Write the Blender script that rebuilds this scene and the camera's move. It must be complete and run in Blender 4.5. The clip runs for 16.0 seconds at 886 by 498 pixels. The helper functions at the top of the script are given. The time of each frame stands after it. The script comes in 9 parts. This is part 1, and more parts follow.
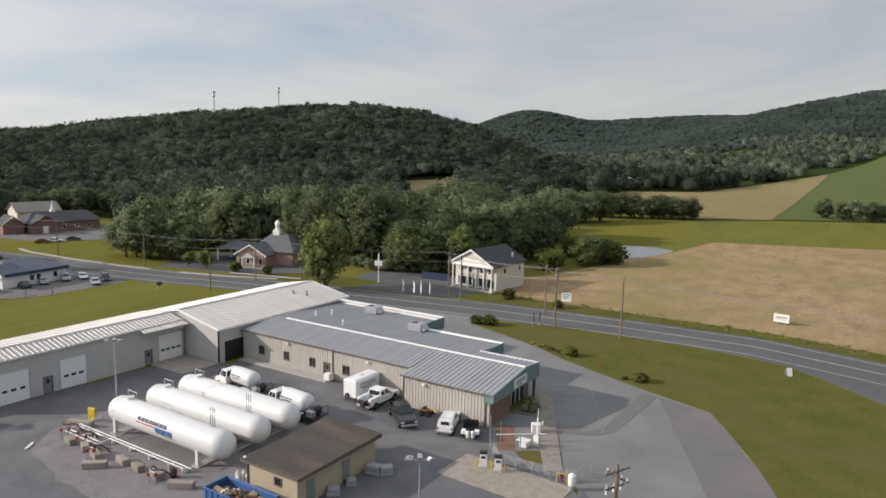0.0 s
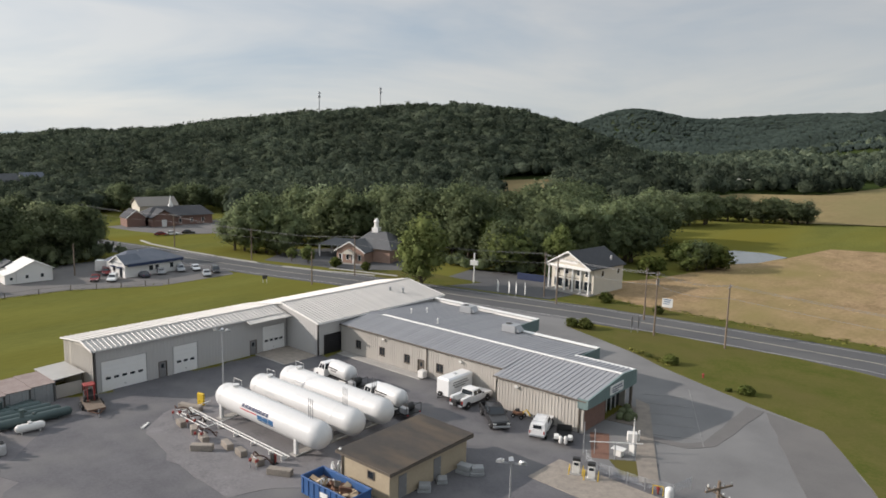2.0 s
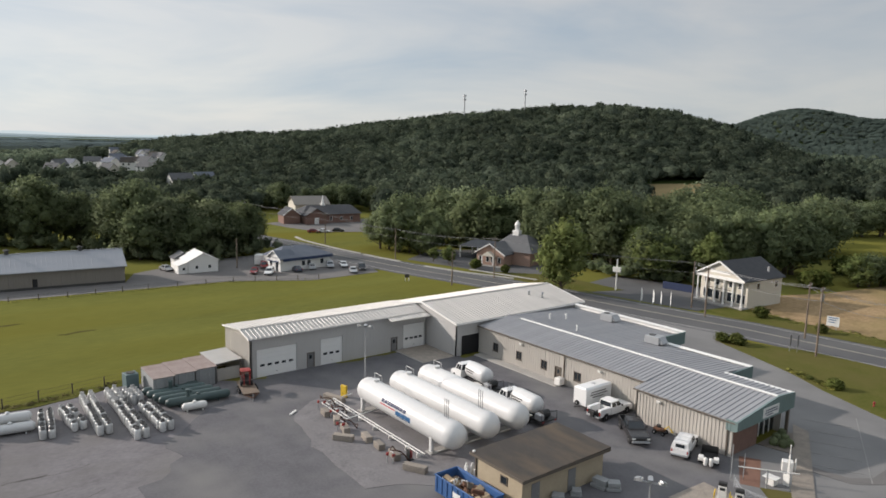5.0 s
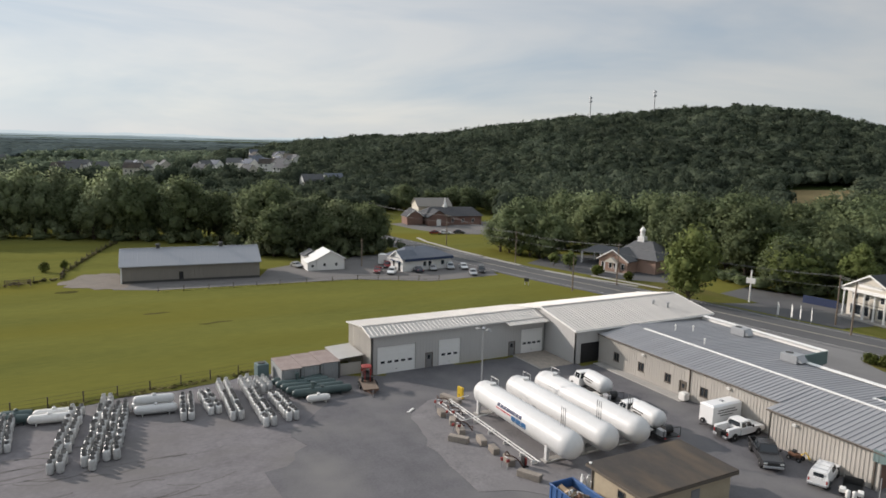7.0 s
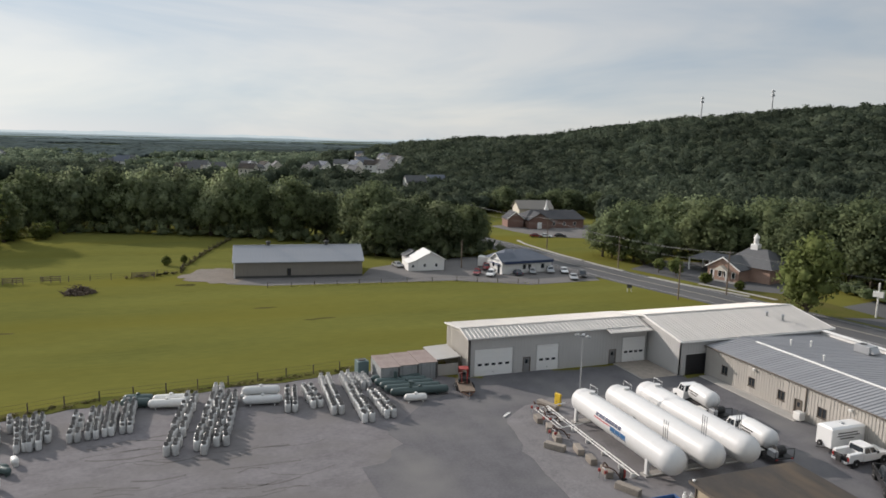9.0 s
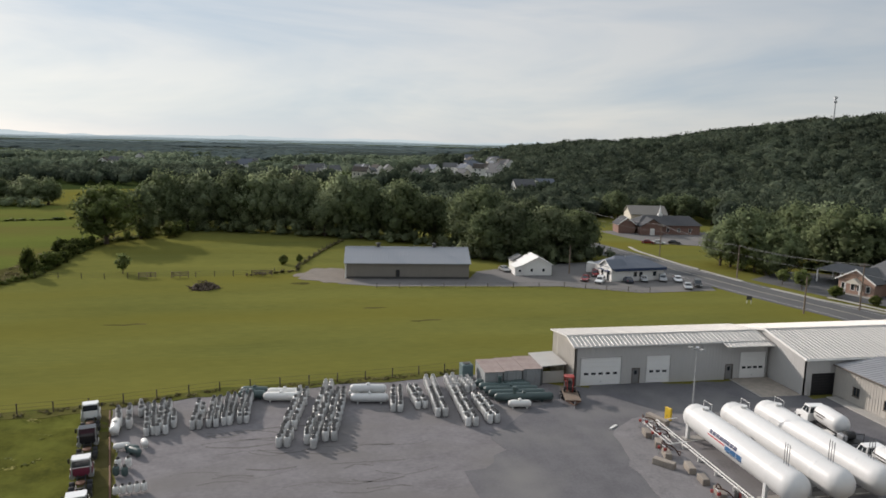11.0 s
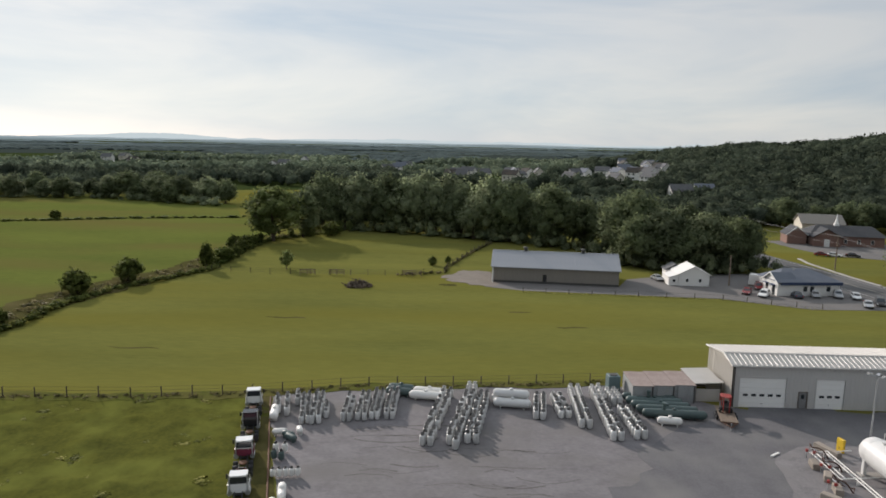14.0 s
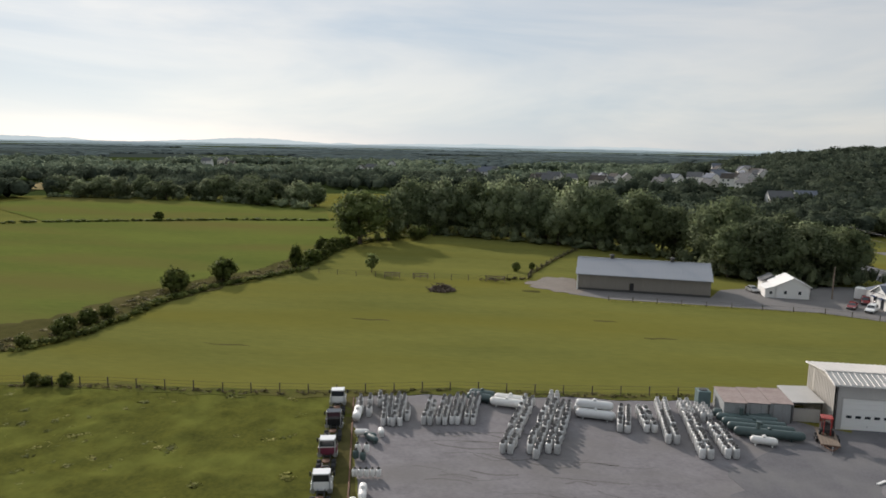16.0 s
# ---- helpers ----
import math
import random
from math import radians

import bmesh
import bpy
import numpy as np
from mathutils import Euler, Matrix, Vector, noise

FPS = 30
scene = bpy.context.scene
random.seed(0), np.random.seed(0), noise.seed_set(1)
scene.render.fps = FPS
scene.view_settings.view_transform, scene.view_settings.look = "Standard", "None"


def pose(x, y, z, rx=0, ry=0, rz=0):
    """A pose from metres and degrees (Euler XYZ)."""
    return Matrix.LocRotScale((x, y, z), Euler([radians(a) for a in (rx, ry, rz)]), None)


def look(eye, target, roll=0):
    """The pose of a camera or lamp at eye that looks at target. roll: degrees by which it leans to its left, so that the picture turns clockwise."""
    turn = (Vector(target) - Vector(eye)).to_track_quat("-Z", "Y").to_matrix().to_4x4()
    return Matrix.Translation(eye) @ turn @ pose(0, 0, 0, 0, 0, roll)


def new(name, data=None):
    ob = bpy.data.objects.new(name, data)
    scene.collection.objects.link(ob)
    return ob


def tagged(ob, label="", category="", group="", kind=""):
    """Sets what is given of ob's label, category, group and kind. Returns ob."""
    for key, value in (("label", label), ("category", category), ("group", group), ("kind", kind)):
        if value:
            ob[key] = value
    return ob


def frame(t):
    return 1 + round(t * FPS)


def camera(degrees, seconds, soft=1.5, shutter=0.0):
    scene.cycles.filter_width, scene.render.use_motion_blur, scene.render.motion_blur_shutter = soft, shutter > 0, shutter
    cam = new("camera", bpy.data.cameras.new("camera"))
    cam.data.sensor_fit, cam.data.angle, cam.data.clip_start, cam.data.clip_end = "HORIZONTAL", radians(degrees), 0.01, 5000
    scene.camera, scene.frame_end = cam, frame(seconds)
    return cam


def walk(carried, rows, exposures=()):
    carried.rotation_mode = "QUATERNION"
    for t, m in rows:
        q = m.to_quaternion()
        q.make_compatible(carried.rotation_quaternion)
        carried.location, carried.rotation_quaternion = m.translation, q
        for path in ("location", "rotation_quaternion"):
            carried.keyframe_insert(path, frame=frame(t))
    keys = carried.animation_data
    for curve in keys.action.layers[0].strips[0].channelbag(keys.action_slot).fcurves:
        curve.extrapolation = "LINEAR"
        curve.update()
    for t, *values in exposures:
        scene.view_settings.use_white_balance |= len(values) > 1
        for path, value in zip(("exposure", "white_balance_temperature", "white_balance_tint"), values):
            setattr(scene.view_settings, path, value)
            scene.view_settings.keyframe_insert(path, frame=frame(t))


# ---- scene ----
# ---------------- camera: a drone that hovers, drifts a little and turns to its left ----------------
cam = camera(64.8, 16.0, soft=1.7)
# seconds, eye, yaw to the left from +y, pitch, roll
ROWS = [
    (0.0, 0.60, -0.55, 30.60, 32.42, -8.40, 1.22), (0.5, 0.57, -0.51, 30.62, 34.94, -8.48, 1.29), (1.0, 0.54, -0.47, 30.65, 36.75, -8.54, 1.29),
    (1.5, 0.51, -0.43, 30.67, 38.56, -8.60, 1.36), (2.0, 0.47, -0.39, 30.70, 40.36, -8.64, 1.35), (2.5, 0.44, -0.35, 30.72, 42.19, -8.67, 1.35),
    (3.0, 0.40, -0.31, 30.75, 44.00, -8.68, 1.36), (3.5, 0.36, -0.28, 30.77, 45.82, -8.72, 1.38), (6.0, 0.17, -0.11, 30.90, 57.17, -8.74, 1.41),
    (6.5, 0.13, -0.08, 30.92, 59.98, -8.76, 1.43), (7.0, 0.09, -0.05, 30.95, 61.92, -8.77, 1.42), (7.5, 0.04, -0.03, 30.97, 63.73, -8.78, 1.42),
    (8.0, 0.00, 0.00, 31.00, 65.63, -8.81, 1.39), (8.5, -0.04, 0.03, 31.03, 67.92, -8.81, 1.41), (9.0, -0.09, 0.05, 31.05, 70.20, -8.83, 1.45),
    (11.5, -0.33, 0.15, 31.18, 81.29, -8.76, 1.19), (12.0, -0.38, 0.17, 31.20, 83.46, -8.77, 1.09), (12.5, -0.43, 0.19, 31.23, 85.51, -8.77, 1.13),
    (13.0, -0.48, 0.20, 31.25, 87.50, -8.79, 1.12), (13.5, -0.53, 0.22, 31.28, 89.42, -8.79, 1.11), (14.0, -0.59, 0.23, 31.31, 91.32, -8.76, 1.10),
    (14.5, -0.64, 0.24, 31.33, 93.10, -8.71, 1.07), (15.0, -0.70, 0.26, 31.36, 94.89, -8.64, 1.08), (15.5, -0.75, 0.27, 31.38, 96.59, -8.58, 1.08),
    (16.0, -0.81, 0.28, 31.41, 98.29, -8.51, 1.05),
]


def aim(eye, yaw, pitch, roll):
    a, b = radians(yaw), radians(pitch)
    ahead = Vector((-math.sin(a) * math.cos(b), math.cos(a) * math.cos(b), math.sin(b)))
    return look(eye, Vector(eye) + ahead, roll)


EXPOSURES = [(0.0, 0.25), (7.0, 0.14), (16.0, 0.07)]
walk(cam, [(t, aim((x, y, z), yaw, pitch, roll)) for t, x, y, z, yaw, pitch, roll in ROWS], EXPOSURES)

# ---------------- sky and sun: hazy late afternoon ----------------
SUN = Vector((-0.742, -0.556, 0.375)).normalized()
world = bpy.data.worlds.new("sky")
scene.world = world
world.use_nodes = True
wt = world.node_tree
wt.nodes.clear()


def wnode(kind, **sets):
    n = wt.nodes.new(kind)
    for k, v in sets.items():
        n.inputs[k].default_value = v
    return n


sky = wnode("ShaderNodeTexSky")
sky.sky_type, sky.sun_disc = "NISHITA", False
sky.sun_elevation, sky.sun_rotation = math.asin(SUN.z), math.atan2(SUN.x, SUN.y)
sky.air_density, sky.dust_density, sky.ozone_density = 1.0, 0.25, 1.0
coord = wnode("ShaderNodeTexCoord")
stretch = wnode("ShaderNodeMapping")
stretch.inputs["Scale"].default_value = (1.2, 1.2, 6.0)
stretch.inputs["Rotation"].default_value = (0.12, 0.08, 0.4)
wisps = wnode("ShaderNodeTexNoise", Scale=1.5, Detail=5.0, Roughness=0.55, Distortion=0.5)
ramp = wnode("ShaderNodeMapRange")
ramp.inputs["From Min"].default_value, ramp.inputs["From Max"].default_value = 0.36, 0.60
veil = wt.nodes.new("ShaderNodeMix")
veil.data_type = "RGBA"
veil.inputs[6].default_value, veil.inputs[7].default_value = (0.29, 0.345, 0.41, 1), (0.462, 0.464, 0.468, 1)
clear = wnode("ShaderNodeHueSaturation", Saturation=0.55, Value=1.0)
blue_sky = wnode("ShaderNodeBackground", Strength=0.024)
cloud_veil = wnode("ShaderNodeBackground", Strength=1.0)
# the thin veil of cloud is brightest overhead, as a hazy sky is
axes = wnode("ShaderNodeSeparateXYZ")
thin = wnode("ShaderNodeMapRange")
for key, value in (("From Min", 0.2), ("From Max", 0.95), ("To Min", 1.0), ("To Max", 2.0)):
    thin.inputs[key].default_value = value
west = wnode("ShaderNodeMapRange")
for key, value in (("From Min", -0.6), ("From Max", 1.0), ("To Min", 0.68), ("To Max", 1.18)):
    west.inputs[key].default_value = value
dense = wt.nodes.new("ShaderNodeMath")
dense.operation = "MULTIPLY"
wt.links.new(coord.outputs["Generated"], axes.inputs["Vector"])
wt.links.new(axes.outputs["Z"], thin.inputs["Value"])
sunward = wt.nodes.new("ShaderNodeVectorMath")
sunward.operation = "DOT_PRODUCT"
sunward.inputs[1].default_value = (SUN.x / math.hypot(SUN.x, SUN.y), SUN.y / math.hypot(SUN.x, SUN.y), 0)
wt.links.new(coord.outputs["Generated"], sunward.inputs[0])
wt.links.new(sunward.outputs["Value"], west.inputs["Value"])
wt.links.new(thin.outputs["Result"], dense.inputs[0])
wt.links.new(west.outputs["Result"], dense.inputs[1])
wt.links.new(dense.outputs[0], cloud_veil.inputs["Strength"])
whole = wt.nodes.new("ShaderNodeAddShader")
sky_out = wnode("ShaderNodeOutputWorld")
wt.links.new(coord.outputs["Generated"], stretch.inputs["Vector"])
wt.links.new(stretch.outputs["Vector"], wisps.inputs["Vector"])
wt.links.new(wisps.outputs["Fac"], ramp.inputs["Value"])
wt.links.new(ramp.outputs["Result"], veil.inputs[0])
wt.links.new(sky.outputs["Color"], clear.inputs["Color"])
wt.links.new(clear.outputs["Color"], blue_sky.inputs["Color"])
wt.links.new(veil.outputs[2], cloud_veil.inputs["Color"])
wt.links.new(blue_sky.outputs["Background"], whole.inputs[0])
wt.links.new(cloud_veil.outputs["Background"], whole.inputs[1])
wt.links.new(whole.outputs["Shader"], sky_out.inputs["Surface"])

sun_data = bpy.data.lights.new("sun", "SUN")
sun_data.energy, sun_data.angle, sun_data.color = 4.15, radians(0.9), (1.0, 0.90, 0.825)
sun = new("sun", sun_data)
sun.matrix_world = look(SUN * 300, (0, 0, 0))
# ---------------- materials ----------------
def material(name, color, rough=0.8, metal=0.0, other=None, scale=1.0, fine=12.0, mix=0.6, bump=0.0, bump_scale=None,
             vary=0.0, stretch=(1, 1, 1), spec=0.4, world_space=False, third=None, third_scale=0.08):
    """Procedural surface: two colours by a broad and a fine noise, relief, and a shift from object to object."""
    m = bpy.data.materials.new(name)
    m.use_nodes = True
    t = m.node_tree
    bsdf = t.nodes["Principled BSDF"]
    bsdf.inputs["Roughness"].default_value = rough
    bsdf.inputs["Metallic"].default_value = metal
    bsdf.inputs["Specular IOR Level"].default_value = spec
    other = other or tuple(c * 0.72 for c in color)

    def node(kind, **sets):
        n = t.nodes.new(kind)
        for k, v in sets.items():
            n.inputs[k].default_value = v
        return n

    def blend(a, b, fac):
        n = t.nodes.new("ShaderNodeMix")
        n.data_type = "RGBA"
        for k, s in ((6, a), (7, b)):
            if isinstance(s, tuple):
                n.inputs[k].default_value = (*s, 1)
            else:
                t.links.new(s, n.inputs[k])
        t.links.new(fac, n.inputs[0])
        return n.outputs[2]

    if world_space:
        vec = node("ShaderNodeNewGeometry").outputs["Position"]
    else:
        vec = node("ShaderNodeTexCoord").outputs["Object"]
    mp = node("ShaderNodeMapping", Scale=stretch)
    t.links.new(vec, mp.inputs["Vector"])
    vec = mp.outputs["Vector"]
    broad = node("ShaderNodeTexNoise", Scale=scale, Detail=4.0, Roughness=0.6)
    grain = node("ShaderNodeTexNoise", Scale=fine, Detail=3.0, Roughness=0.65)
    for n in (broad, grain):
        t.links.new(vec, n.inputs["Vector"])
    both = node("ShaderNodeMath")
    both.operation = "MULTIPLY_ADD"
    both.inputs[1].default_value = 0.45
    t.links.new(grain.outputs["Fac"], both.inputs[0])
    half = node("ShaderNodeMath")
    half.operation = "MULTIPLY"
    half.inputs[1].default_value = 0.55
    t.links.new(broad.outputs["Fac"], half.inputs[0])
    t.links.new(half.outputs[0], both.inputs[2])
    fac = node("ShaderNodeMapRange")
    fac.inputs["From Min"].default_value, fac.inputs["From Max"].default_value = 0.36, 0.64
    fac.inputs["To Max"].default_value = mix
    t.links.new(both.outputs[0], fac.inputs["Value"])
    out = blend(tuple(color), tuple(other), fac.outputs[0])
    if third:
        big = node("ShaderNodeTexNoise", Scale=third_scale, Detail=3.0, Roughness=0.55)
        t.links.new(vec, big.inputs["Vector"])
        sharp = node("ShaderNodeMapRange")
        sharp.inputs["From Min"].default_value, sharp.inputs["From Max"].default_value = 0.45, 0.68
        t.links.new(big.outputs["Fac"], sharp.inputs["Value"])
        out = blend(out, tuple(third), sharp.outputs[0])
    if vary:
        info = node("ShaderNodeObjectInfo")
        hsv = node("ShaderNodeHueSaturation")
        span = node("ShaderNodeMapRange")
        span.inputs["To Min"].default_value, span.inputs["To Max"].default_value = 1 - vary, 1 + vary
        t.links.new(info.outputs["Random"], span.inputs["Value"])
        t.links.new(span.outputs[0], hsv.inputs["Value"])
        t.links.new(out, hsv.inputs["Color"])
        out = hsv.outputs["Color"]
    t.links.new(out, bsdf.inputs["Base Color"])
    if bump:
        b = node("ShaderNodeBump", Strength=bump, Distance=0.05)
        relief = grain
        if bump_scale:
            relief = node("ShaderNodeTexNoise", Scale=bump_scale, Detail=3.0)
            t.links.new(vec, relief.inputs["Vector"])
        t.links.new(relief.outputs["Fac"], b.inputs["Height"])
        t.links.new(b.outputs["Normal"], bsdf.inputs["Normal"])
    return m


def leaf_material(name, color, other, vary=0.2, through_leaf=0.8, gloss=0.05, mottle=(0.55, 1.4)):
    """Foliage: hue and value vary from leaf clump to leaf clump and from tree to tree, with a little light let through."""
    m = bpy.data.materials.new(name)
    m.use_nodes = True
    t = m.node_tree
    bsdf = t.nodes["Principled BSDF"]
    bsdf.inputs["Roughness"].default_value, bsdf.inputs["Specular IOR Level"].default_value = 0.85, gloss
    geo, info = t.nodes.new("ShaderNodeNewGeometry"), t.nodes.new("ShaderNodeObjectInfo")
    noise_n = t.nodes.new("ShaderNodeTexNoise")
    noise_n.inputs["Scale"].default_value, noise_n.inputs["Detail"].default_value = 0.06, 3.0
    t.links.new(geo.outputs["Position"], noise_n.inputs["Vector"])
    add = t.nodes.new("ShaderNodeMath")
    add.operation = "MULTIPLY_ADD"
    add.inputs[1].default_value = 0.55
    t.links.new(geo.outputs["Random Per Island"], add.inputs[0])
    spread = t.nodes.new("ShaderNodeMapRange")
    spread.inputs["From Min"].default_value, spread.inputs["From Max"].default_value = 0.35, 0.65
    spread.inputs["To Max"].default_value = 0.5
    t.links.new(noise_n.outputs["Fac"], spread.inputs["Value"])
    t.links.new(spread.outputs[0], add.inputs[2])
    mix = t.nodes.new("ShaderNodeMix")
    mix.data_type = "RGBA"
    mix.inputs[6].default_value, mix.inputs[7].default_value = (*color, 1), (*other, 1)
    t.links.new(add.outputs[0], mix.inputs[0])
    hsv = t.nodes.new("ShaderNodeHueSaturation")
    span = t.nodes.new("ShaderNodeMapRange")
    span.inputs["To Min"].default_value, span.inputs["To Max"].default_value = 1 - vary, 1 + vary
    t.links.new(info.outputs["Random"], span.inputs["Value"])
    tone = t.nodes.new("ShaderNodeAttribute")
    tone.attribute_name = "tone"
    stand = t.nodes.new("ShaderNodeTexNoise")
    stand.inputs["Scale"].default_value, stand.inputs["Detail"].default_value = 0.014, 2.0
    t.links.new(geo.outputs["Position"], stand.inputs["Vector"])
    stands = t.nodes.new("ShaderNodeMapRange")
    for key, value in (("From Min", 0.35), ("From Max", 0.65), ("To Min", 0.8), ("To Max", 1.2)):
        stands.inputs[key].default_value = value
    t.links.new(stand.outputs["Fac"], stands.inputs["Value"])
    each = t.nodes.new("ShaderNodeMath")
    each.operation = "MULTIPLY_ADD"
    each.inputs[1].default_value = 0.42
    t.links.new(tone.outputs["Fac"], each.inputs[0])
    t.links.new(span.outputs[0], each.inputs[2])
    total = t.nodes.new("ShaderNodeMath")
    total.operation = "MULTIPLY"
    t.links.new(each.outputs[0], total.inputs[0])
    t.links.new(stands.outputs[0], total.inputs[1])
    t.links.new(total.outputs[0], hsv.inputs["Value"])
    hue = t.nodes.new("ShaderNodeMath")
    hue.operation = "MULTIPLY_ADD"
    hue.inputs[1].default_value, hue.inputs[2].default_value = -0.018, 0.5
    t.links.new(tone.outputs["Fac"], hue.inputs[0])
    t.links.new(hue.outputs[0], hsv.inputs["Hue"])
    t.links.new(mix.outputs[2], hsv.inputs["Color"])
    # leaf texture finer than the modelled clumps: paler and darker sprays, and relief
    sprays = t.nodes.new("ShaderNodeTexNoise")
    sprays.inputs["Scale"].default_value, sprays.inputs["Detail"].default_value, sprays.inputs["Roughness"].default_value = 0.75, 4.0, 0.7
    t.links.new(geo.outputs["Position"], sprays.inputs["Vector"])
    depth = t.nodes.new("ShaderNodeMapRange")
    for key, value in (("From Min", 0.32), ("From Max", 0.68), ("To Min", mottle[0]), ("To Max", mottle[1])):
        depth.inputs[key].default_value = value
    t.links.new(sprays.outputs["Fac"], depth.inputs["Value"])
    dapple = t.nodes.new("ShaderNodeVectorMath")
    dapple.operation = "SCALE"
    t.links.new(hsv.outputs["Color"], dapple.inputs[0])
    t.links.new(depth.outputs[0], dapple.inputs["Scale"])
    relief = t.nodes.new("ShaderNodeBump")
    relief.inputs["Strength"].default_value, relief.inputs["Distance"].default_value = 0.55, 0.9
    t.links.new(sprays.outputs["Fac"], relief.inputs["Height"])
    t.links.new(relief.outputs["Normal"], bsdf.inputs["Normal"])
    t.links.new(dapple.outputs[0], bsdf.inputs["Base Color"])
    thin = t.nodes.new("ShaderNodeBsdfTranslucent")
    passed = t.nodes.new("ShaderNodeVectorMath")
    passed.operation = "SCALE"
    passed.inputs["Scale"].default_value = through_leaf
    t.links.new(dapple.outputs[0], passed.inputs[0])
    t.links.new(passed.outputs[0], thin.inputs["Color"])
    shade = t.nodes.new("ShaderNodeAddShader")
    t.links.new(bsdf.outputs[0], shade.inputs[0])
    t.links.new(thin.outputs[0], shade.inputs[1])
    t.links.new(shade.outputs[0], t.nodes["Material Output"].inputs["Surface"])
    return m


MEADOW = material("meadow_grass", (0.155, 0.153, 0.042), 0.95, other=(0.106, 0.111, 0.032), scale=0.09, fine=1.6, mix=1.0, bump=0.6,
                  bump_scale=2.0, world_space=True, third=(0.142, 0.130, 0.028), third_scale=0.03, spec=0.0, stretch=(1, 0.22, 1))
ROUGH_GRASS = material("rough_grass", (0.102, 0.104, 0.023), 0.95, other=(0.053, 0.057, 0.016), scale=0.25, fine=2.2, mix=0.95, bump=0.7,
                       bump_scale=1.5, world_space=True, third=(0.120, 0.128, 0.030), third_scale=0.17, spec=0.0)
PASTURE = material("pasture_grass", (0.128, 0.147, 0.036), 0.95, other=(0.088, 0.105, 0.028), scale=0.05, fine=0.9, mix=0.9, world_space=True,
                   third=(0.122, 0.112, 0.036), third_scale=0.035, stretch=(1, 0.3, 1), spec=0.0)
VERGE = material("verge_grass", (0.070, 0.084, 0.019), 0.95, other=(0.116, 0.106, 0.036), scale=0.22, fine=2.6, mix=0.95, bump=0.4,
                 bump_scale=3.0, world_space=True, third=(0.108, 0.096, 0.036), third_scale=0.06, spec=0.0)
HAY = material("dry_hay", (0.36, 0.258, 0.152), 0.95, other=(0.205, 0.146, 0.082), scale=0.2, fine=1.4, mix=1.0, bump=1.0, bump_scale=1.0,
               world_space=True, third=(0.225, 0.182, 0.082), third_scale=0.035, spec=0.0, stretch=(1, 0.55, 1))
CROP = material("pale_crop", (0.098, 0.118, 0.042), 0.95, other=(0.078, 0.098, 0.034), scale=0.03, fine=0.4, world_space=True, spec=0.03, stretch=(1, 0.3, 1))
GOLD = material("ripe_grain", (0.262, 0.208, 0.110), 0.95, other=(0.190, 0.150, 0.078), scale=0.03, fine=0.35, mix=1.0, world_space=True, spec=0.0, third=(0.20, 0.175, 0.085), third_scale=0.02, stretch=(1, 0.3, 1))
FOREST_FLOOR = material("forest_floor", (0.03, 0.045, 0.015), 0.95, other=(0.05, 0.06, 0.02), scale=0.02, fine=0.3, world_space=True, spec=0.0)
FAR_LAND = material("far_land", (0.045, 0.06, 0.03), 0.95, other=(0.078, 0.086, 0.05), scale=0.004, fine=0.012, world_space=True, spec=0.0)
GRAVEL = material("yard_gravel", (0.196, 0.186, 0.192), 0.95, other=(0.122, 0.115, 0.119), scale=0.5, fine=3.0, mix=0.85, bump=0.6, bump_scale=5.0,
                  world_space=True, third=(0.150, 0.142, 0.138), third_scale=0.11, spec=0.15, stretch=(1.0, 0.6, 1))
PALE_GRAVEL = material("pale_gravel", (0.215, 0.205, 0.207), 0.95, other=(0.125, 0.119, 0.121), scale=0.5, fine=3.5, mix=0.85, bump=0.6, bump_scale=5.0, world_space=True, third=(0.180, 0.171, 0.171),
                       third_scale=0.3, spec=0.15)
ASPHALT = material("yard_asphalt", (0.134, 0.130, 0.137), 0.92, other=(0.088, 0.086, 0.092), scale=0.35, fine=4.0, mix=0.8, bump=0.3, bump_scale=8.0,
                   world_space=True, third=(0.165, 0.160, 0.156), third_scale=0.09, spec=0.2)
ROAD = material("road_asphalt", (0.102, 0.102, 0.104), 0.9, other=(0.080, 0.080, 0.083), scale=0.25, fine=5.0, mix=0.8, world_space=True,
                third=(0.118, 0.116, 0.115), third_scale=0.05, spec=0.2)
OLD_LOT = material("worn_pavement", (0.178, 0.176, 0.174), 0.92, other=(0.135, 0.133, 0.132), scale=0.2, fine=6.0, mix=0.8, world_space=True,
                   third=(0.196, 0.194, 0.190), third_scale=0.09, spec=0.2)
CONCRETE = material("concrete", (0.36, 0.345, 0.32), 0.9, other=(0.27, 0.26, 0.24), scale=0.5, fine=6.0, mix=0.7, bump=0.15, world_space=True)
LOT_BROWN = material("brownish_pavement", (0.150, 0.144, 0.139), 0.92, other=(0.122, 0.117, 0.114), scale=0.25, fine=6.0, mix=0.8, world_space=True,
                     third=(0.158, 0.150, 0.143), third_scale=0.1, spec=0.2)
BLOCK_TAN = material("stained_concrete", (0.30, 0.262, 0.22), 0.92, other=(0.19, 0.168, 0.145), scale=1.2, fine=7.0, mix=0.9, bump=0.3, vary=0.18)
DIRT = material("bare_dirt", (0.185, 0.158, 0.13), 0.95, other=(0.125, 0.11, 0.095), scale=0.4, fine=5.0, mix=0.9, bump=0.5, world_space=True)
RUT = material("damp_rut_soil", (0.080, 0.073, 0.070), 0.95, other=(0.135, 0.127, 0.127), scale=0.7, fine=4.0, mix=1.0, world_space=True)
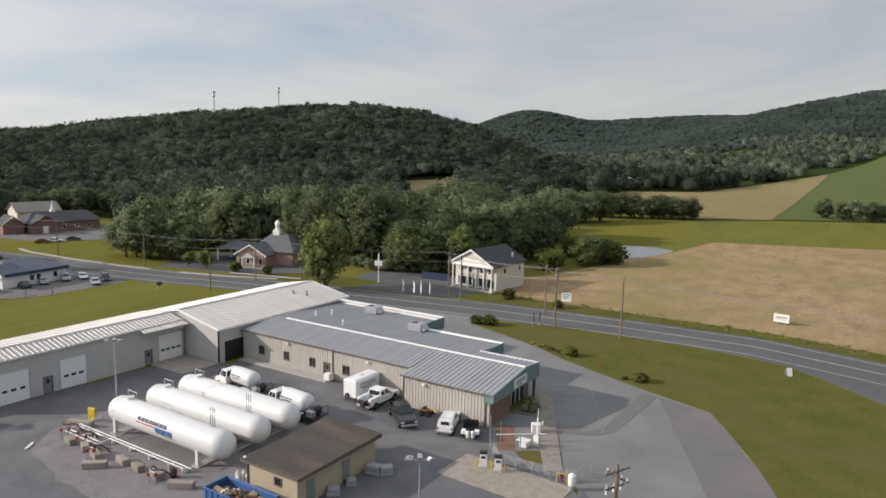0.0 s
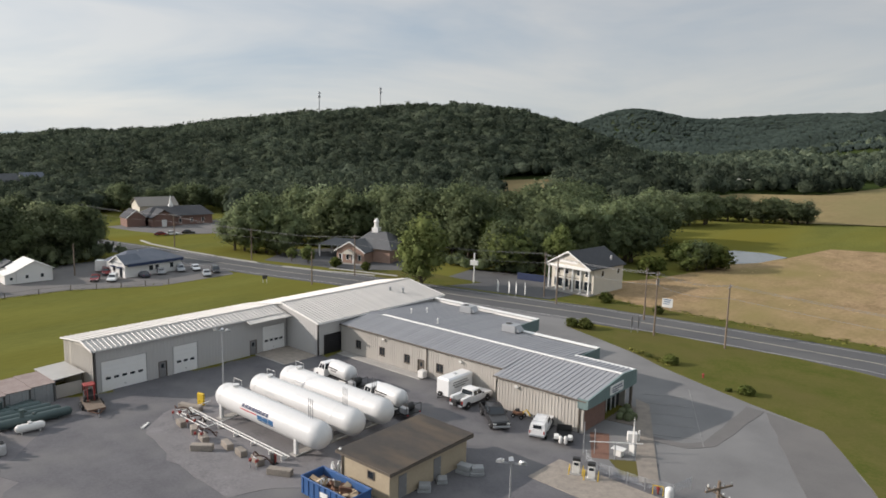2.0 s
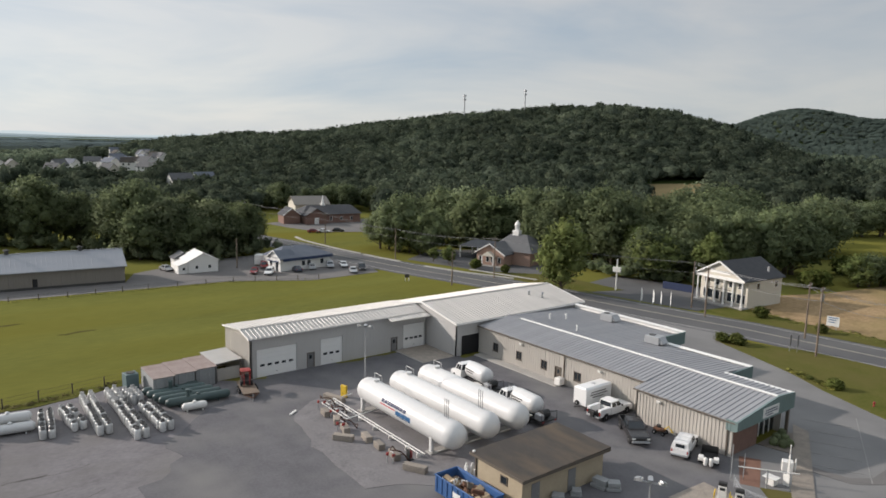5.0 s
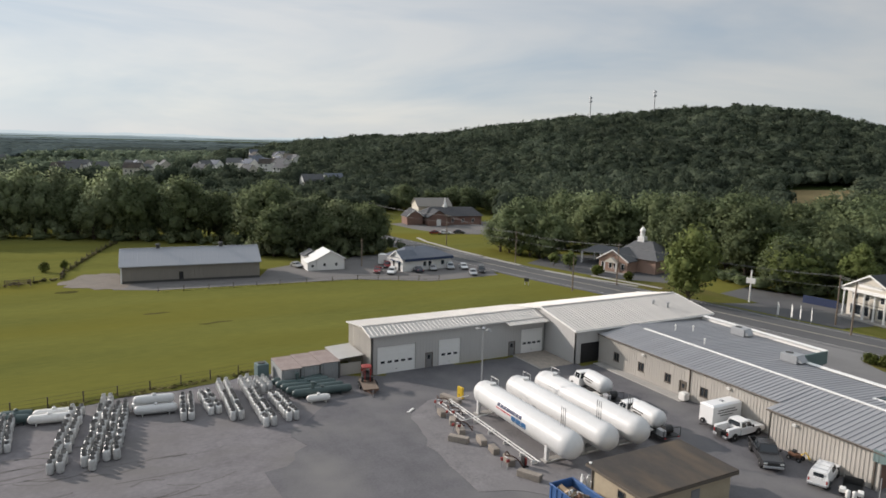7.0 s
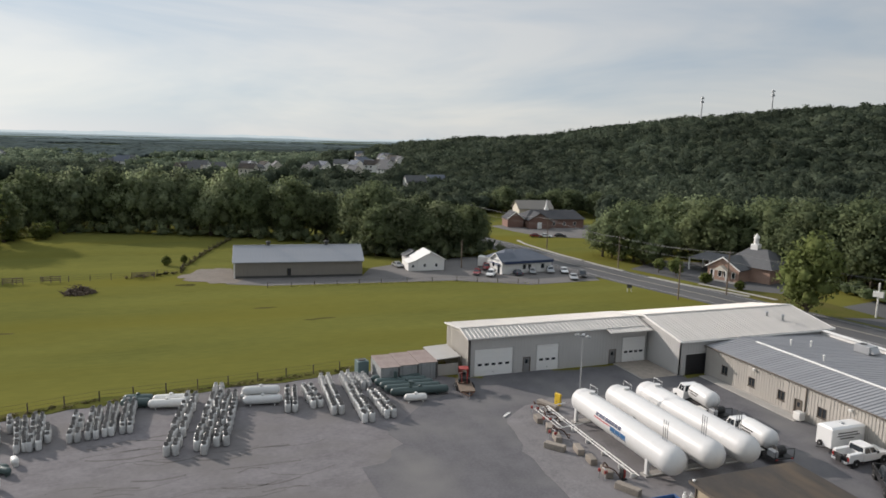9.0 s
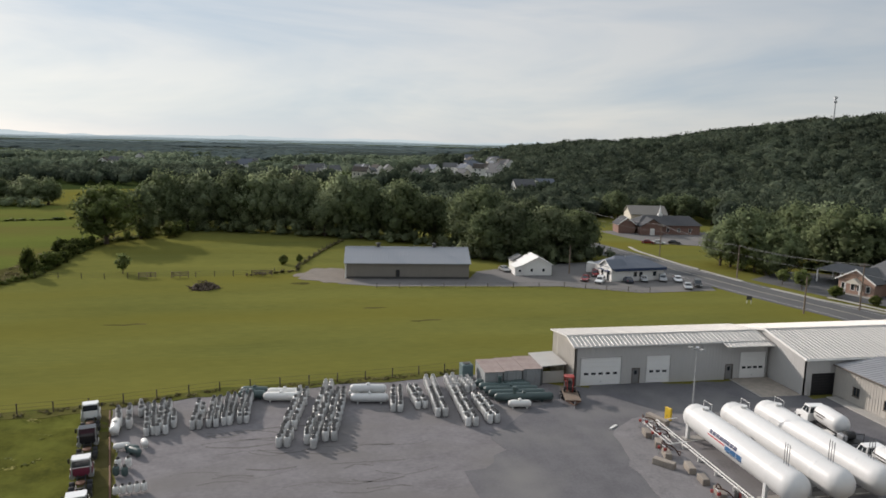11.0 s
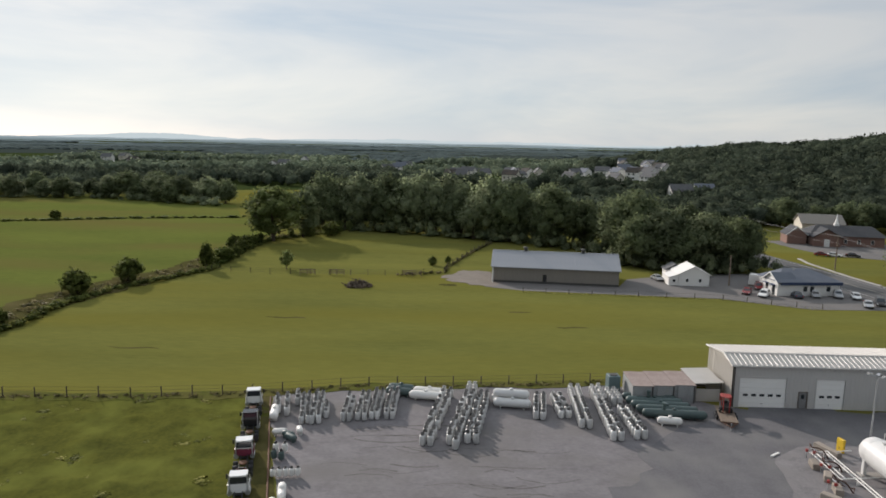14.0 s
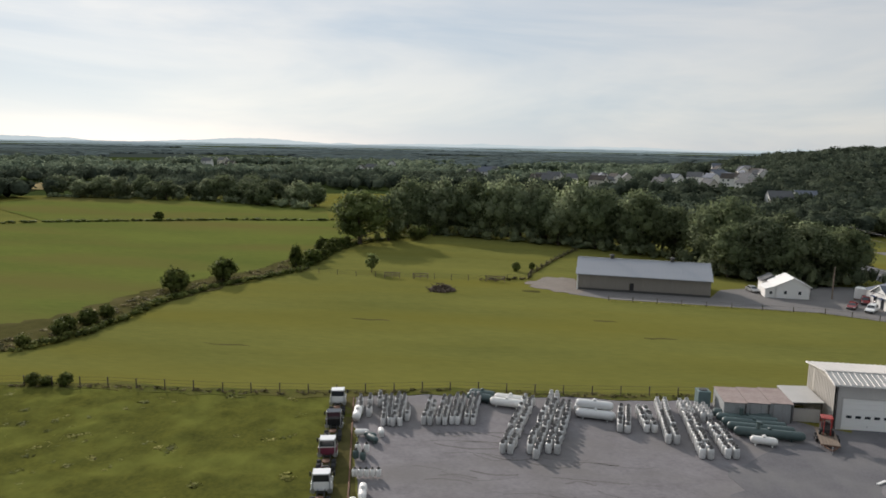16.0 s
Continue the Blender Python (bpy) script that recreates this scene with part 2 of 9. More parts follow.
PAINT_LINE = material("road_paint", (0.42, 0.42, 0.40), 0.8, other=(0.2, 0.2, 0.195), scale=0.6, fine=5.0, mix=0.9, world_space=True)
FADED_LINE = material("faded_parking_paint", (0.26, 0.255, 0.245), 0.85, other=(0.165, 0.163, 0.16), scale=0.6, fine=5.0, mix=1.0, world_space=True)
YELLOW_LINE = material("yellow_road_paint", (0.34, 0.32, 0.25), 0.8, other=(0.18, 0.17, 0.14), scale=0.6, fine=5.0, world_space=True)
WATER = material("pond_water", (0.10, 0.11, 0.115), 0.12, other=(0.13, 0.13, 0.13), scale=0.1, fine=1.0, bump=0.04, bump_scale=1.0, world_space=True, spec=0.6)

TAN_STEEL = material("tan_wall_steel", (0.42, 0.394, 0.355), 0.55, other=(0.355, 0.33, 0.297), scale=0.4, fine=4.0, mix=0.5, stretch=(1, 1, 0.15))
GREY_STEEL = material("grey_wall_steel", (0.44, 0.432, 0.418), 0.55, other=(0.39, 0.382, 0.37), scale=0.3, fine=4.0, mix=0.5, stretch=(1, 1, 0.15))
ROOF_STEEL = material("roof_steel", (0.30, 0.302, 0.312), 0.5, 0.1, other=(0.25, 0.252, 0.262), scale=0.5, fine=5.0, mix=0.6, vary=0.05)
ROOF_PALE = material("pale_roof_steel", (0.43, 0.416, 0.392), 0.5, 0.1, other=(0.345, 0.333, 0.313), scale=0.5, fine=5.0, mix=0.6, vary=0.05)
WHITE_TRIM = material("white_trim", (0.78, 0.77, 0.74), 0.5, other=(0.66, 0.65, 0.62), scale=0.8, fine=6.0, mix=0.4)
TEAL = material("teal_fascia_steel", (0.16, 0.22, 0.215), 0.5, other=(0.13, 0.185, 0.18), scale=0.5, fine=5.0, stretch=(1, 1, 0.2))
DARK_TRIM = material("dark_trim", (0.06, 0.058, 0.055), 0.6)
BROWN_TRIM = material("brown_trim", (0.12, 0.10, 0.08), 0.6)
DOOR_WHITE = material("white_door_steel", (0.74, 0.74, 0.72), 0.5, other=(0.66, 0.66, 0.64), scale=0.7, fine=5.0, mix=0.4)
DOOR_GREY = material("grey_door_steel", (0.20, 0.20, 0.20), 0.55)
BLACK_DOOR = material("black_door", (0.02, 0.02, 0.022), 0.5)
GLASS_DARK = material("dark_window_glass", (0.02, 0.025, 0.03), 0.08, other=(0.03, 0.035, 0.04), spec=0.7)
BRICK = material("red_brick", (0.215, 0.130, 0.102), 0.85, other=(0.160, 0.096, 0.078), scale=2.0, fine=9.0, mix=0.9, vary=0.12)
BRICK_PALE = material("faded_brick", (0.36, 0.245, 0.19), 0.85, other=(0.27, 0.175, 0.135), scale=2.0, fine=9.0, mix=0.9)
SHINGLE = material("dark_shingles", (0.045, 0.047, 0.052), 0.9, other=(0.065, 0.066, 0.07), scale=0.8, fine=7.0, mix=0.9, bump=0.4)
SHINGLE_BROWN = material("brown_tar_roof", (0.062, 0.054, 0.047), 0.95, other=(0.042, 0.038, 0.035), scale=0.5, fine=6.0, mix=0.9, bump=0.3,
                         third=(0.092, 0.072, 0.052), third_scale=0.3, stretch=(0.5, 1.4, 1))
SHINGLE_GREY = material("grey_shingles", (0.115, 0.118, 0.12), 0.9, other=(0.09, 0.09, 0.095), scale=0.8, fine=7.0, mix=0.9, bump=0.4)
SHINGLE_BLUE = material("slate_blue_roof", (0.13, 0.145, 0.175), 0.85, other=(0.10, 0.115, 0.14), scale=0.6, fine=6.0, mix=0.8)
CREAM_BLOCK = material("cream_painted_block", (0.40, 0.335, 0.235), 0.85, other=(0.30, 0.25, 0.18), scale=0.7, fine=5.0, mix=0.6, bump=0.1)
WHITE_WALL = material("white_siding", (0.72, 0.71, 0.68), 0.7, other=(0.62, 0.61, 0.58), scale=0.6, fine=5.0, mix=0.5, stretch=(1, 1, 3))
CREAM_WALL = material("cream_siding", (0.58, 0.54, 0.46), 0.75, other=(0.50, 0.465, 0.40), scale=0.6, fine=5.0, mix=0.5, stretch=(1, 1, 3))
BLUE_BAND = material("blue_awning", (0.035, 0.055, 0.12), 0.6)
BARN_WALL = material("brown_barn_wall", (0.225, 0.205, 0.178), 0.7, other=(0.185, 0.168, 0.148), scale=0.3, fine=4.0, stretch=(1, 1, 0.2))
BARN_ROOF = material("galvanised_barn_roof", (0.30, 0.312, 0.335), 0.6, 0.0, other=(0.26, 0.272, 0.295), scale=0.3, fine=3.0, stretch=(0.3, 1, 1))
TANK_WHITE = material("white_tank_paint", (0.60, 0.60, 0.59), 0.42, other=(0.53, 0.525, 0.51), scale=0.35, fine=3.0, mix=0.5, stretch=(1, 1, 0.4))
STEEL_WHITE = material("white_painted_steel", (0.72, 0.71, 0.68), 0.5, other=(0.58, 0.56, 0.52), scale=1.0, fine=8.0, mix=0.6)
CYL_GREY = material("grey_cylinder_paint", (0.58, 0.58, 0.57), 0.42, 0.1, other=(0.42, 0.415, 0.40), scale=1.5, fine=7.0, mix=0.8, vary=0.22)
CYL_COLLAR = material("dull_collar_steel", (0.20, 0.20, 0.197), 0.4, 0.5, other=(0.11, 0.108, 0.105), scale=2.0, fine=9.0, mix=0.8, vary=0.2)
TANK_GREEN = material("dark_green_tank_paint", (0.066, 0.098, 0.095), 0.45, other=(0.045, 0.068, 0.066), scale=0.7, fine=5.0, mix=0.8, vary=0.15)
RUST = material("rusty_steel", (0.16, 0.08, 0.045), 0.85, other=(0.10, 0.055, 0.04), scale=1.0, fine=8.0, mix=0.9)
GALV = material("galvanised_steel", (0.42, 0.43, 0.44), 0.45, 0.6, other=(0.34, 0.35, 0.36), scale=1.0, fine=8.0)
POLE_WOOD = material("weathered_pole_wood", (0.20, 0.155, 0.115), 0.9, other=(0.13, 0.10, 0.08), scale=1.0, fine=8.0, mix=0.8, stretch=(6, 6, 0.4))
POST_WOOD = material("dark_post_wood", (0.07, 0.055, 0.042), 0.9, other=(0.11, 0.09, 0.07), scale=1.0, fine=8.0, stretch=(4, 4, 0.5))
HOSE = material("rubber_hose", (0.085, 0.045, 0.036), 0.8, other=(0.05, 0.035, 0.03))
BRUSH = material("brown_brush", (0.125, 0.092, 0.062), 0.95, other=(0.060, 0.046, 0.034), scale=0.8, fine=6.0, mix=1.0, bump=0.5)
# black cable painted lighter grey to imitate the sun it catches
WIRE = material("sun_paled_cable", (0.2, 0.2, 0.2), 0.7)
YELLOW = material("yellow_safety_paint", (0.62, 0.42, 0.03), 0.5, other=(0.5, 0.33, 0.03))
RED = material("red_paint", (0.30, 0.04, 0.035), 0.5, other=(0.17, 0.03, 0.025), scale=1.0, fine=7.0)
MAROON = material("maroon_paint", (0.17, 0.03, 0.055), 0.35, other=(0.13, 0.025, 0.045))
NAVY = material("navy_lettering", (0.03, 0.04, 0.09), 0.5)
LOGO_BLUE = material("blue_lettering", (0.035, 0.12, 0.26), 0.5)
LOGO_RED = material("red_lettering", (0.45, 0.03, 0.04), 0.5)
BLUE_BIN = material("blue_skip_paint", (0.03, 0.10, 0.27), 0.5, other=(0.05, 0.09, 0.18), scale=1.0, fine=6.0, mix=0.8)
TYRE = material("tyre_rubber", (0.018, 0.018, 0.019), 0.85)
RIM = material("grey_rim", (0.45, 0.45, 0.45), 0.35, 0.7)
CAR_WHITE = material("white_car_paint", (0.74, 0.74, 0.73), 0.25, other=(0.68, 0.68, 0.66), scale=0.8, fine=5.0, mix=0.4, spec=0.5)
CAR_BLACK = material("black_car_paint", (0.018, 0.018, 0.02), 0.22, other=(0.03, 0.028, 0.026), scale=1.0, fine=6.0, spec=0.6)
CAR_RED = material("red_car_paint", (0.20, 0.02, 0.02), 0.25, spec=0.5)
CAR_SILVER = material("silver_car_paint", (0.45, 0.46, 0.47), 0.3, 0.5)
CAR_BLUE = material("dark_blue_car_paint", (0.05, 0.06, 0.09), 0.25, spec=0.5)
PLASTIC_BLACK = material("black_plastic", (0.025, 0.025, 0.025), 0.6)
LAMP_RED = material("red_tail_lens", (0.35, 0.02, 0.02), 0.3)
LAMP_CLEAR = material("clear_lamp_lens", (0.65, 0.65, 0.62), 0.15)
CARGO = material("scrap_cardboard", (0.40, 0.30, 0.19), 0.9, other=(0.28, 0.22, 0.15), vary=0.3)
TARP_BLUE = material("blue_tarp", (0.022, 0.035, 0.085), 0.7)
CONT_RUST = material("faded_container_roof", (0.29, 0.235, 0.215), 0.8, other=(0.19, 0.14, 0.125), scale=0.6, fine=5.0, mix=0.9, bump=0.1)
CONT_GREY = material("grey_container_steel", (0.29, 0.30, 0.30), 0.65, other=(0.22, 0.225, 0.225), scale=0.5, fine=5.0, mix=0.8)
GREEN_BIN = material("grey_green_steel", (0.11, 0.16, 0.165), 0.6, other=(0.09, 0.13, 0.13))
SIGN_WHITE = material("white_sign_face", (0.70, 0.70, 0.68), 0.5)
SIGN_BACK = material("grey_sign_back", (0.18, 0.18, 0.185), 0.5, 0.4)
BARK = material("bark", (0.085, 0.065, 0.048), 0.95, other=(0.05, 0.04, 0.03), scale=1.0, fine=6.0, stretch=(3, 3, 0.5), bump=0.4)
LEAF = leaf_material("broad_leaves", (0.060, 0.075, 0.042), (0.090, 0.107, 0.052), through_leaf=1.15, mottle=(0.62, 1.3))
LEAF_BRIGHT = leaf_material("bright_leaves", (0.068, 0.088, 0.032), (0.112, 0.130, 0.046), through_leaf=0.9, mottle=(0.62, 1.3))
# base colour brightened to imitate haze that lifts the shade of backlit trees
LEAF_LIFTED = leaf_material("haze_lifted_leaves", (0.078, 0.092, 0.056), (0.108, 0.124, 0.068), through_leaf=1.5, mottle=(0.7, 1.25))
# the extra blue in this green is haze put into the leaf colour
LEAF_FAR_HAZE = leaf_material("hazed_woodland_leaves", (0.030, 0.038, 0.029), (0.049, 0.060, 0.039), through_leaf=0.9, gloss=0.0, mottle=(0.55, 1.4))
# paler and bluer than near leaves: thin haze is put into the colour
LEAF_VALLEY_HAZE = leaf_material("hazed_valley_leaves", (0.050, 0.065, 0.049), (0.080, 0.096, 0.062), through_leaf=1.1, gloss=0.0, mottle=(0.6, 1.35))
LEAF_GRASS = leaf_material("tall_grass", (0.118, 0.124, 0.030), (0.160, 0.158, 0.044))
LEAF_HAY = leaf_material("dry_grass", (0.198, 0.145, 0.076), (0.277, 0.211, 0.119))
LEAF_WEED = leaf_material("hedge_weeds", (0.074, 0.070, 0.030), (0.120, 0.106, 0.052))
WEEDS = material("weedy_ground", (0.080, 0.074, 0.028), 0.95, other=(0.054, 0.052, 0.020), scale=0.3, fine=2.0, mix=0.9, bump=0.6, bump_scale=1.2,
                 world_space=True, third=(0.104, 0.090, 0.042), third_scale=0.1, spec=0.0)
BRICK_PAVE = material("brick_paving", (0.20, 0.115, 0.085), 0.9, other=(0.15, 0.085, 0.065), scale=0.8, fine=7.0, mix=0.9, world_space=True, spec=0.15)
# haze over the far plain is put into this pale blue leaf colour
LEAF_HAZED = leaf_material("haze_tinted_woodland", (0.066, 0.085, 0.085), (0.078, 0.098, 0.094), through_leaf=0.8, gloss=0.0, mottle=(0.9, 1.1))
# leaf green shifted to blue to imitate haze before the far hills
LEAF_RIDGE_HAZE = leaf_material("hazed_hill_leaves", (0.042, 0.055, 0.048), (0.054, 0.070, 0.058), through_leaf=0.3, gloss=0.0, mottle=(0.85, 1.15))
LEAF_SHRUB = leaf_material("shrub_leaves", (0.044, 0.060, 0.014), (0.096, 0.104, 0.032))


# ---------------- mesh helpers ----------------
class Geo:
    """Collects vertices and faces of one mesh."""

    def __init__(self):
        self.v, self.f = [], []

    def add(self, verts, faces, m=None):
        n = len(self.v)
        self.v += [tuple(m @ Vector(p)) for p in verts] if m else [tuple(p) for p in verts]
        self.f += [tuple(i + n for i in f) for f in faces]
        return self

    def box(self, x0, x1, y0, y1, z0, z1, c=0.0, m=None):
        if not c:
            v = [(x, y, z) for z in (z0, z1) for x, y in ((x0, y0), (x1, y0), (x1, y1), (x0, y1))]
            return self.add(v, [(3, 2, 1, 0), (4, 5, 6, 7), (0, 1, 5, 4), (1, 2, 6, 5), (2, 3, 7, 6), (3, 0, 4, 7)], m)
        xs, ys, zs = (x0, x1), (y0, y1), (z0, z1)
        v, at = [], {}
        for i in (0, 1):
            for j in (0, 1):
                for k in (0, 1):
                    p = (xs[i], ys[j], zs[k])
                    d = (c if i == 0 else -c, c if j == 0 else -c, c if k == 0 else -c)
                    for a in range(3):
                        at[i, j, k, a] = len(v)
                        v.append(tuple(p[b] if b == a else p[b] + d[b] for b in range(3)))
        f = []
        for a in range(3):
            b, e = (a + 1) % 3, (a + 2) % 3
            for s in (0, 1):
                loop = []
                for u, w in ((0, 0), (1, 0), (1, 1), (0, 1)):
                    ijk = [0, 0, 0]
                    ijk[a], ijk[b], ijk[e] = s, u, w
                    loop.append(at[(*ijk, a)])
                f.append(tuple(loop if s else loop[::-1]))
            for u in (0, 1):
                for w in (0, 1):
                    lo, hi = [0, 0, 0], [0, 0, 0]
                    lo[b], lo[e], hi[b], hi[e] = u, w, u, w
                    hi[a] = 1
                    f.append((at[(*lo, b)], at[(*hi, b)], at[(*hi, e)], at[(*lo, e)]))
        for i in (0, 1):
            for j in (0, 1):
                for k in (0, 1):
                    f.append((at[i, j, k, 0], at[i, j, k, 1], at[i, j, k, 2]))
        return self.add(v, f, m)

    def loft(self, rings, m=None, cap=True, closed=True):
        n = len(rings[0])
        v = [p for r in rings for p in r]
        f = []
        for a in range(len(rings) - 1):
            for i in range(n if closed else n - 1):
                j = (i + 1) % n
                f.append((a * n + i, a * n + j, (a + 1) * n + j, (a + 1) * n + i))
        if cap:
            f.append(tuple(range(n))[::-1])
            f.append(tuple(range((len(rings) - 1) * n, len(rings) * n)))
        return self.add(v, f, m)

    def prism(self, poly, z0, z1, m=None):
        return self.loft([[(x, y, z0) for x, y in poly], [(x, y, z1) for x, y in poly]], m)

    def side(self, prof, y0, y1, m=None, taper=0.0):
        """An outline in x and z, drawn across from y0 to y1."""
        return self.loft([[(x, y0, z) for x, z in prof], [(x, y1, z) for x, z in prof]], m)

    def cyl(self, a, b, r, n=12, r2=None, cap=True, m=None):
        a, b = Vector(a), Vector(b)
        q = (b - a).to_track_quat("Z", "Y")
        rings = []
        for p, s in ((a, r), (b, r if r2 is None else r2)):
            rings.append([tuple(p + q @ Vector((s * math.cos(2 * math.pi * i / n), s * math.sin(2 * math.pi * i / n), 0))) for i in range(n)])
        return self.loft(rings, m, cap)

    def lathe(self, a, b, prof, n=16, m=None):
        """A turned form along a to b; prof: pairs of (part of the way, radius)."""
        a, b = Vector(a), Vector(b)
        q = (b - a).to_track_quat("Z", "Y")
        rings = [[tuple(a + (b - a) * s + q @ Vector((r * math.cos(2 * math.pi * i / n), r * math.sin(2 * math.pi * i / n), 0))) for i in range(n)] for s, r in prof]
        return self.loft(rings, m)

    def tank(self, a, b, r, n=20, head=0.5, m=None):
        """A cylinder from tip a to tip b with rounded heads."""
        L = (Vector(b) - Vector(a)).length
        h = r * head * 2
        steps = [(h * (1 - math.cos(t)) / L, r * math.sin(t)) for t in (0.12, 0.35, 0.65, 0.95, 1.25, math.pi / 2)]
        prof = steps + [(1 - s, q) for s, q in steps[::-1]]
        return self.lathe(a, b, prof, n, m)

    def path(self, pts, r, n=6, m=None):
        """One round tube swept along the points."""
        p, rings, side = [Vector(q) for q in pts], [], None
        for i, q in enumerate(p):
            d = (p[min(i + 1, len(p) - 1)] - p[max(i - 1, 0)]).normalized()
            side = (side - d * side.dot(d) if side else d.orthogonal()).normalized()
            up = d.cross(side)
            rings.append([tuple(q + (side * math.cos(2 * math.pi * k / n) + up * math.sin(2 * math.pi * k / n)) * r) for k in range(n)])
        return self.loft(rings, m)

    def ball(self, c, r, n=10, k=6, m=None):
        rings = [[(c[0] + r * math.sin(t) * math.cos(2 * math.pi * i / n), c[1] + r * math.sin(t) * math.sin(2 * math.pi * i / n), c[2] - r * math.cos(t)) for i in range(n)]
                 for t in [math.pi * (j + 0.25) / (k - 0.5) for j in range(k)]]
        return self.loft(rings, m)

    def mesh(self, name, mat, smooth=False):
        me = bpy.data.meshes.new(name)
        me.from_pydata(self.v, [], self.f)
        if len(self.f) < 6000:
            bm = bmesh.new()
            bm.from_mesh(me)
            bmesh.ops.remove_doubles(bm, verts=bm.verts, dist=0.0004)
            bmesh.ops.recalc_face_normals(bm, faces=bm.faces)
            bm.to_mesh(me)
            bm.free()
        me.materials.append(mat)
        if smooth:
            smooth_mesh(me)
        return me


def smooth_mesh(me, angle=40):
    """Smooth shading, with edges sharper than the angle kept."""
    me.polygons.foreach_set("use_smooth", [True] * len(me.polygons))
    me.set_sharp_from_angle(angle=radians(angle))


def part(name, geo, mat, parent=None, label="", smooth=False):
    """One mesh object, from a Geo or a mesh, under a thing or under a part."""
    me = geo if isinstance(geo, bpy.types.Mesh) else geo.mesh(name, mat, smooth)
    ob = new(name, me)
    ob.parent = parent
    if label:
        tagged(ob, label)
    return ob


def thing(name, x, y, z, turn, label, category, group="", kind=""):
    ob = new(name)
    ob.empty_display_size = 0.3
    ob.matrix_basis = pose(x, y, z, 0, 0, turn)
    return tagged(ob, label, category, group, kind)


def single(name, geo, mat, label, category, group="", kind="", smooth=False, at=None):
    ob = part(name, geo, mat, None, "", smooth)
    if at is not None:
        ob.matrix_basis = at
    return tagged(ob, label, category, group, kind)
# ---------------- land ----------------
# hills: bearing to the left of +y, distance, height, breadth across and along the bearing
HILLS = [
    (38.7, 700, 37.3, 92.5, 135), (48.4, 760, 21.4, 91.3, 150), (31.6, 700, 13.1, 59.2, 130), (56.7, 800, 19.4, 73.4, 170), (69.5, 800, 19.8, 83.0, 170),
    (45.0, 860, 14.4, 216.6, 150), (25.0, 1850, 55.3, 109.6, 330), (28.6, 1900, 28.6, 110.5, 350), (17.5, 2500, 99.5, 547.4, 500), (8.6, 2200, 52.7, 320.7, 500),
    (-8.7, 1700, 119.3, 284.6, 420), (-22.2, 1500, 79.7, 355.7, 420), (5.8, 1500, 35.7, 171.5, 300),
]


def land(x, y):
    """Height of the ground."""
    r, z = math.hypot(x, y), 0.0
    if r < 300:
        return 0.0
    for bearing, far, high, across, along in HILLS:
        a = radians(bearing)
        dx, dy = x + math.sin(a) * far, y - math.cos(a) * far
        u, v = dx * math.cos(a) + dy * math.sin(a), -dx * math.sin(a) + dy * math.cos(a)
        e = (u / across) ** 2 / 2 + (v / along) ** 2 / 2
        if e < 12:
            z += high * math.exp(-e)
    s = min(1, max(0, (r - 1800) / 3000))
    return (z + 10 * s * s * (3 - 2 * s)) * min(1, (r - 300) / 200)


def on_bearing(bearing, r):
    a = radians(bearing)
    return -math.sin(a) * r, math.cos(a) * r


rings = [0, 60, 120, 180, 240, 300, 330, 365, 400, 440, 480, 520, 560, 600, 640, 680, 720, 760, 800, 860, 930, 1000, 1100, 1250, 1400,
         1550, 1700, 1850, 2000, 2200, 2400, 2700, 3000, 3400, 3800, 4200, 4600, 4950]
SPOKES = 180
verts = [(0.0, 0.0, 0.0)]
for r in rings[1:]:
    for i in range(SPOKES):
        x, y = on_bearing(360 * i / SPOKES, r)
        verts.append((x, y, land(x, y)))
faces = [(0, 1 + i, 1 + (i + 1) % SPOKES) for i in range(SPOKES)]
which = [0] * SPOKES
for k in range(len(rings) - 2):
    for i in range(SPOKES):
        j = (i + 1) % SPOKES
        faces.append((1 + k * SPOKES + i, 1 + (k + 1) * SPOKES + i, 1 + (k + 1) * SPOKES + j, 1 + k * SPOKES + j))
        r = rings[k + 1]
        which.append(0 if r < 300 else 2 if r >= 1500 else 1 if 25 < 360 * i / SPOKES < 75 and r > 420 else 0 if r < 420 else 1)
me = bpy.data.meshes.new("ground")
me.from_pydata(verts, [], faces)
for m in (MEADOW, FOREST_FLOOR, FAR_LAND):
    me.materials.append(m)
me.polygons.foreach_set("material_index", which)
me.polygons.foreach_set("use_smooth", [True] * len(faces))
me.update()
bm = bmesh.new()
bm.from_mesh(me)
bmesh.ops.recalc_face_normals(bm, faces=bm.faces)
if sum(f.normal.z for f in bm.faces) < 0:
    bmesh.ops.reverse_faces(bm, faces=bm.faces)
bm.to_mesh(me)
bm.free()
tagged(new("ground", me), "mown green meadow rolling out to wooded hills", "ground", kind="structure")


def ragged_edge(poly, amount, step=1.6):
    """The outline with many small uneven steps, as worn ground has."""
    out = []
    for (x0, y0), (x1, y1) in zip(poly, poly[1:] + poly[:1]):
        n = max(1, int(math.hypot(x1 - x0, y1 - y0) / step))
        for k in range(n):
            x, y = x0 + (x1 - x0) * k / n, y0 + (y1 - y0) * k / n
            out.append((x + amount * noise.noise(Vector((x * 0.4, y * 0.4, 0.3))) * 2, y + amount * noise.noise(Vector((x * 0.4, y * 0.4, 9.1))) * 2))
    return out


def sheet(name, poly, z, mat, label, category="ground", kind="structure", thick=0.3, ragged=0.0):
    """A flat sheet of ground with a small edge, whose top lies at z."""
    if ragged:
        poly = ragged_edge(poly, ragged)
    return single(name, Geo().prism(poly, z - thick, z), mat, label, category, kind=kind)


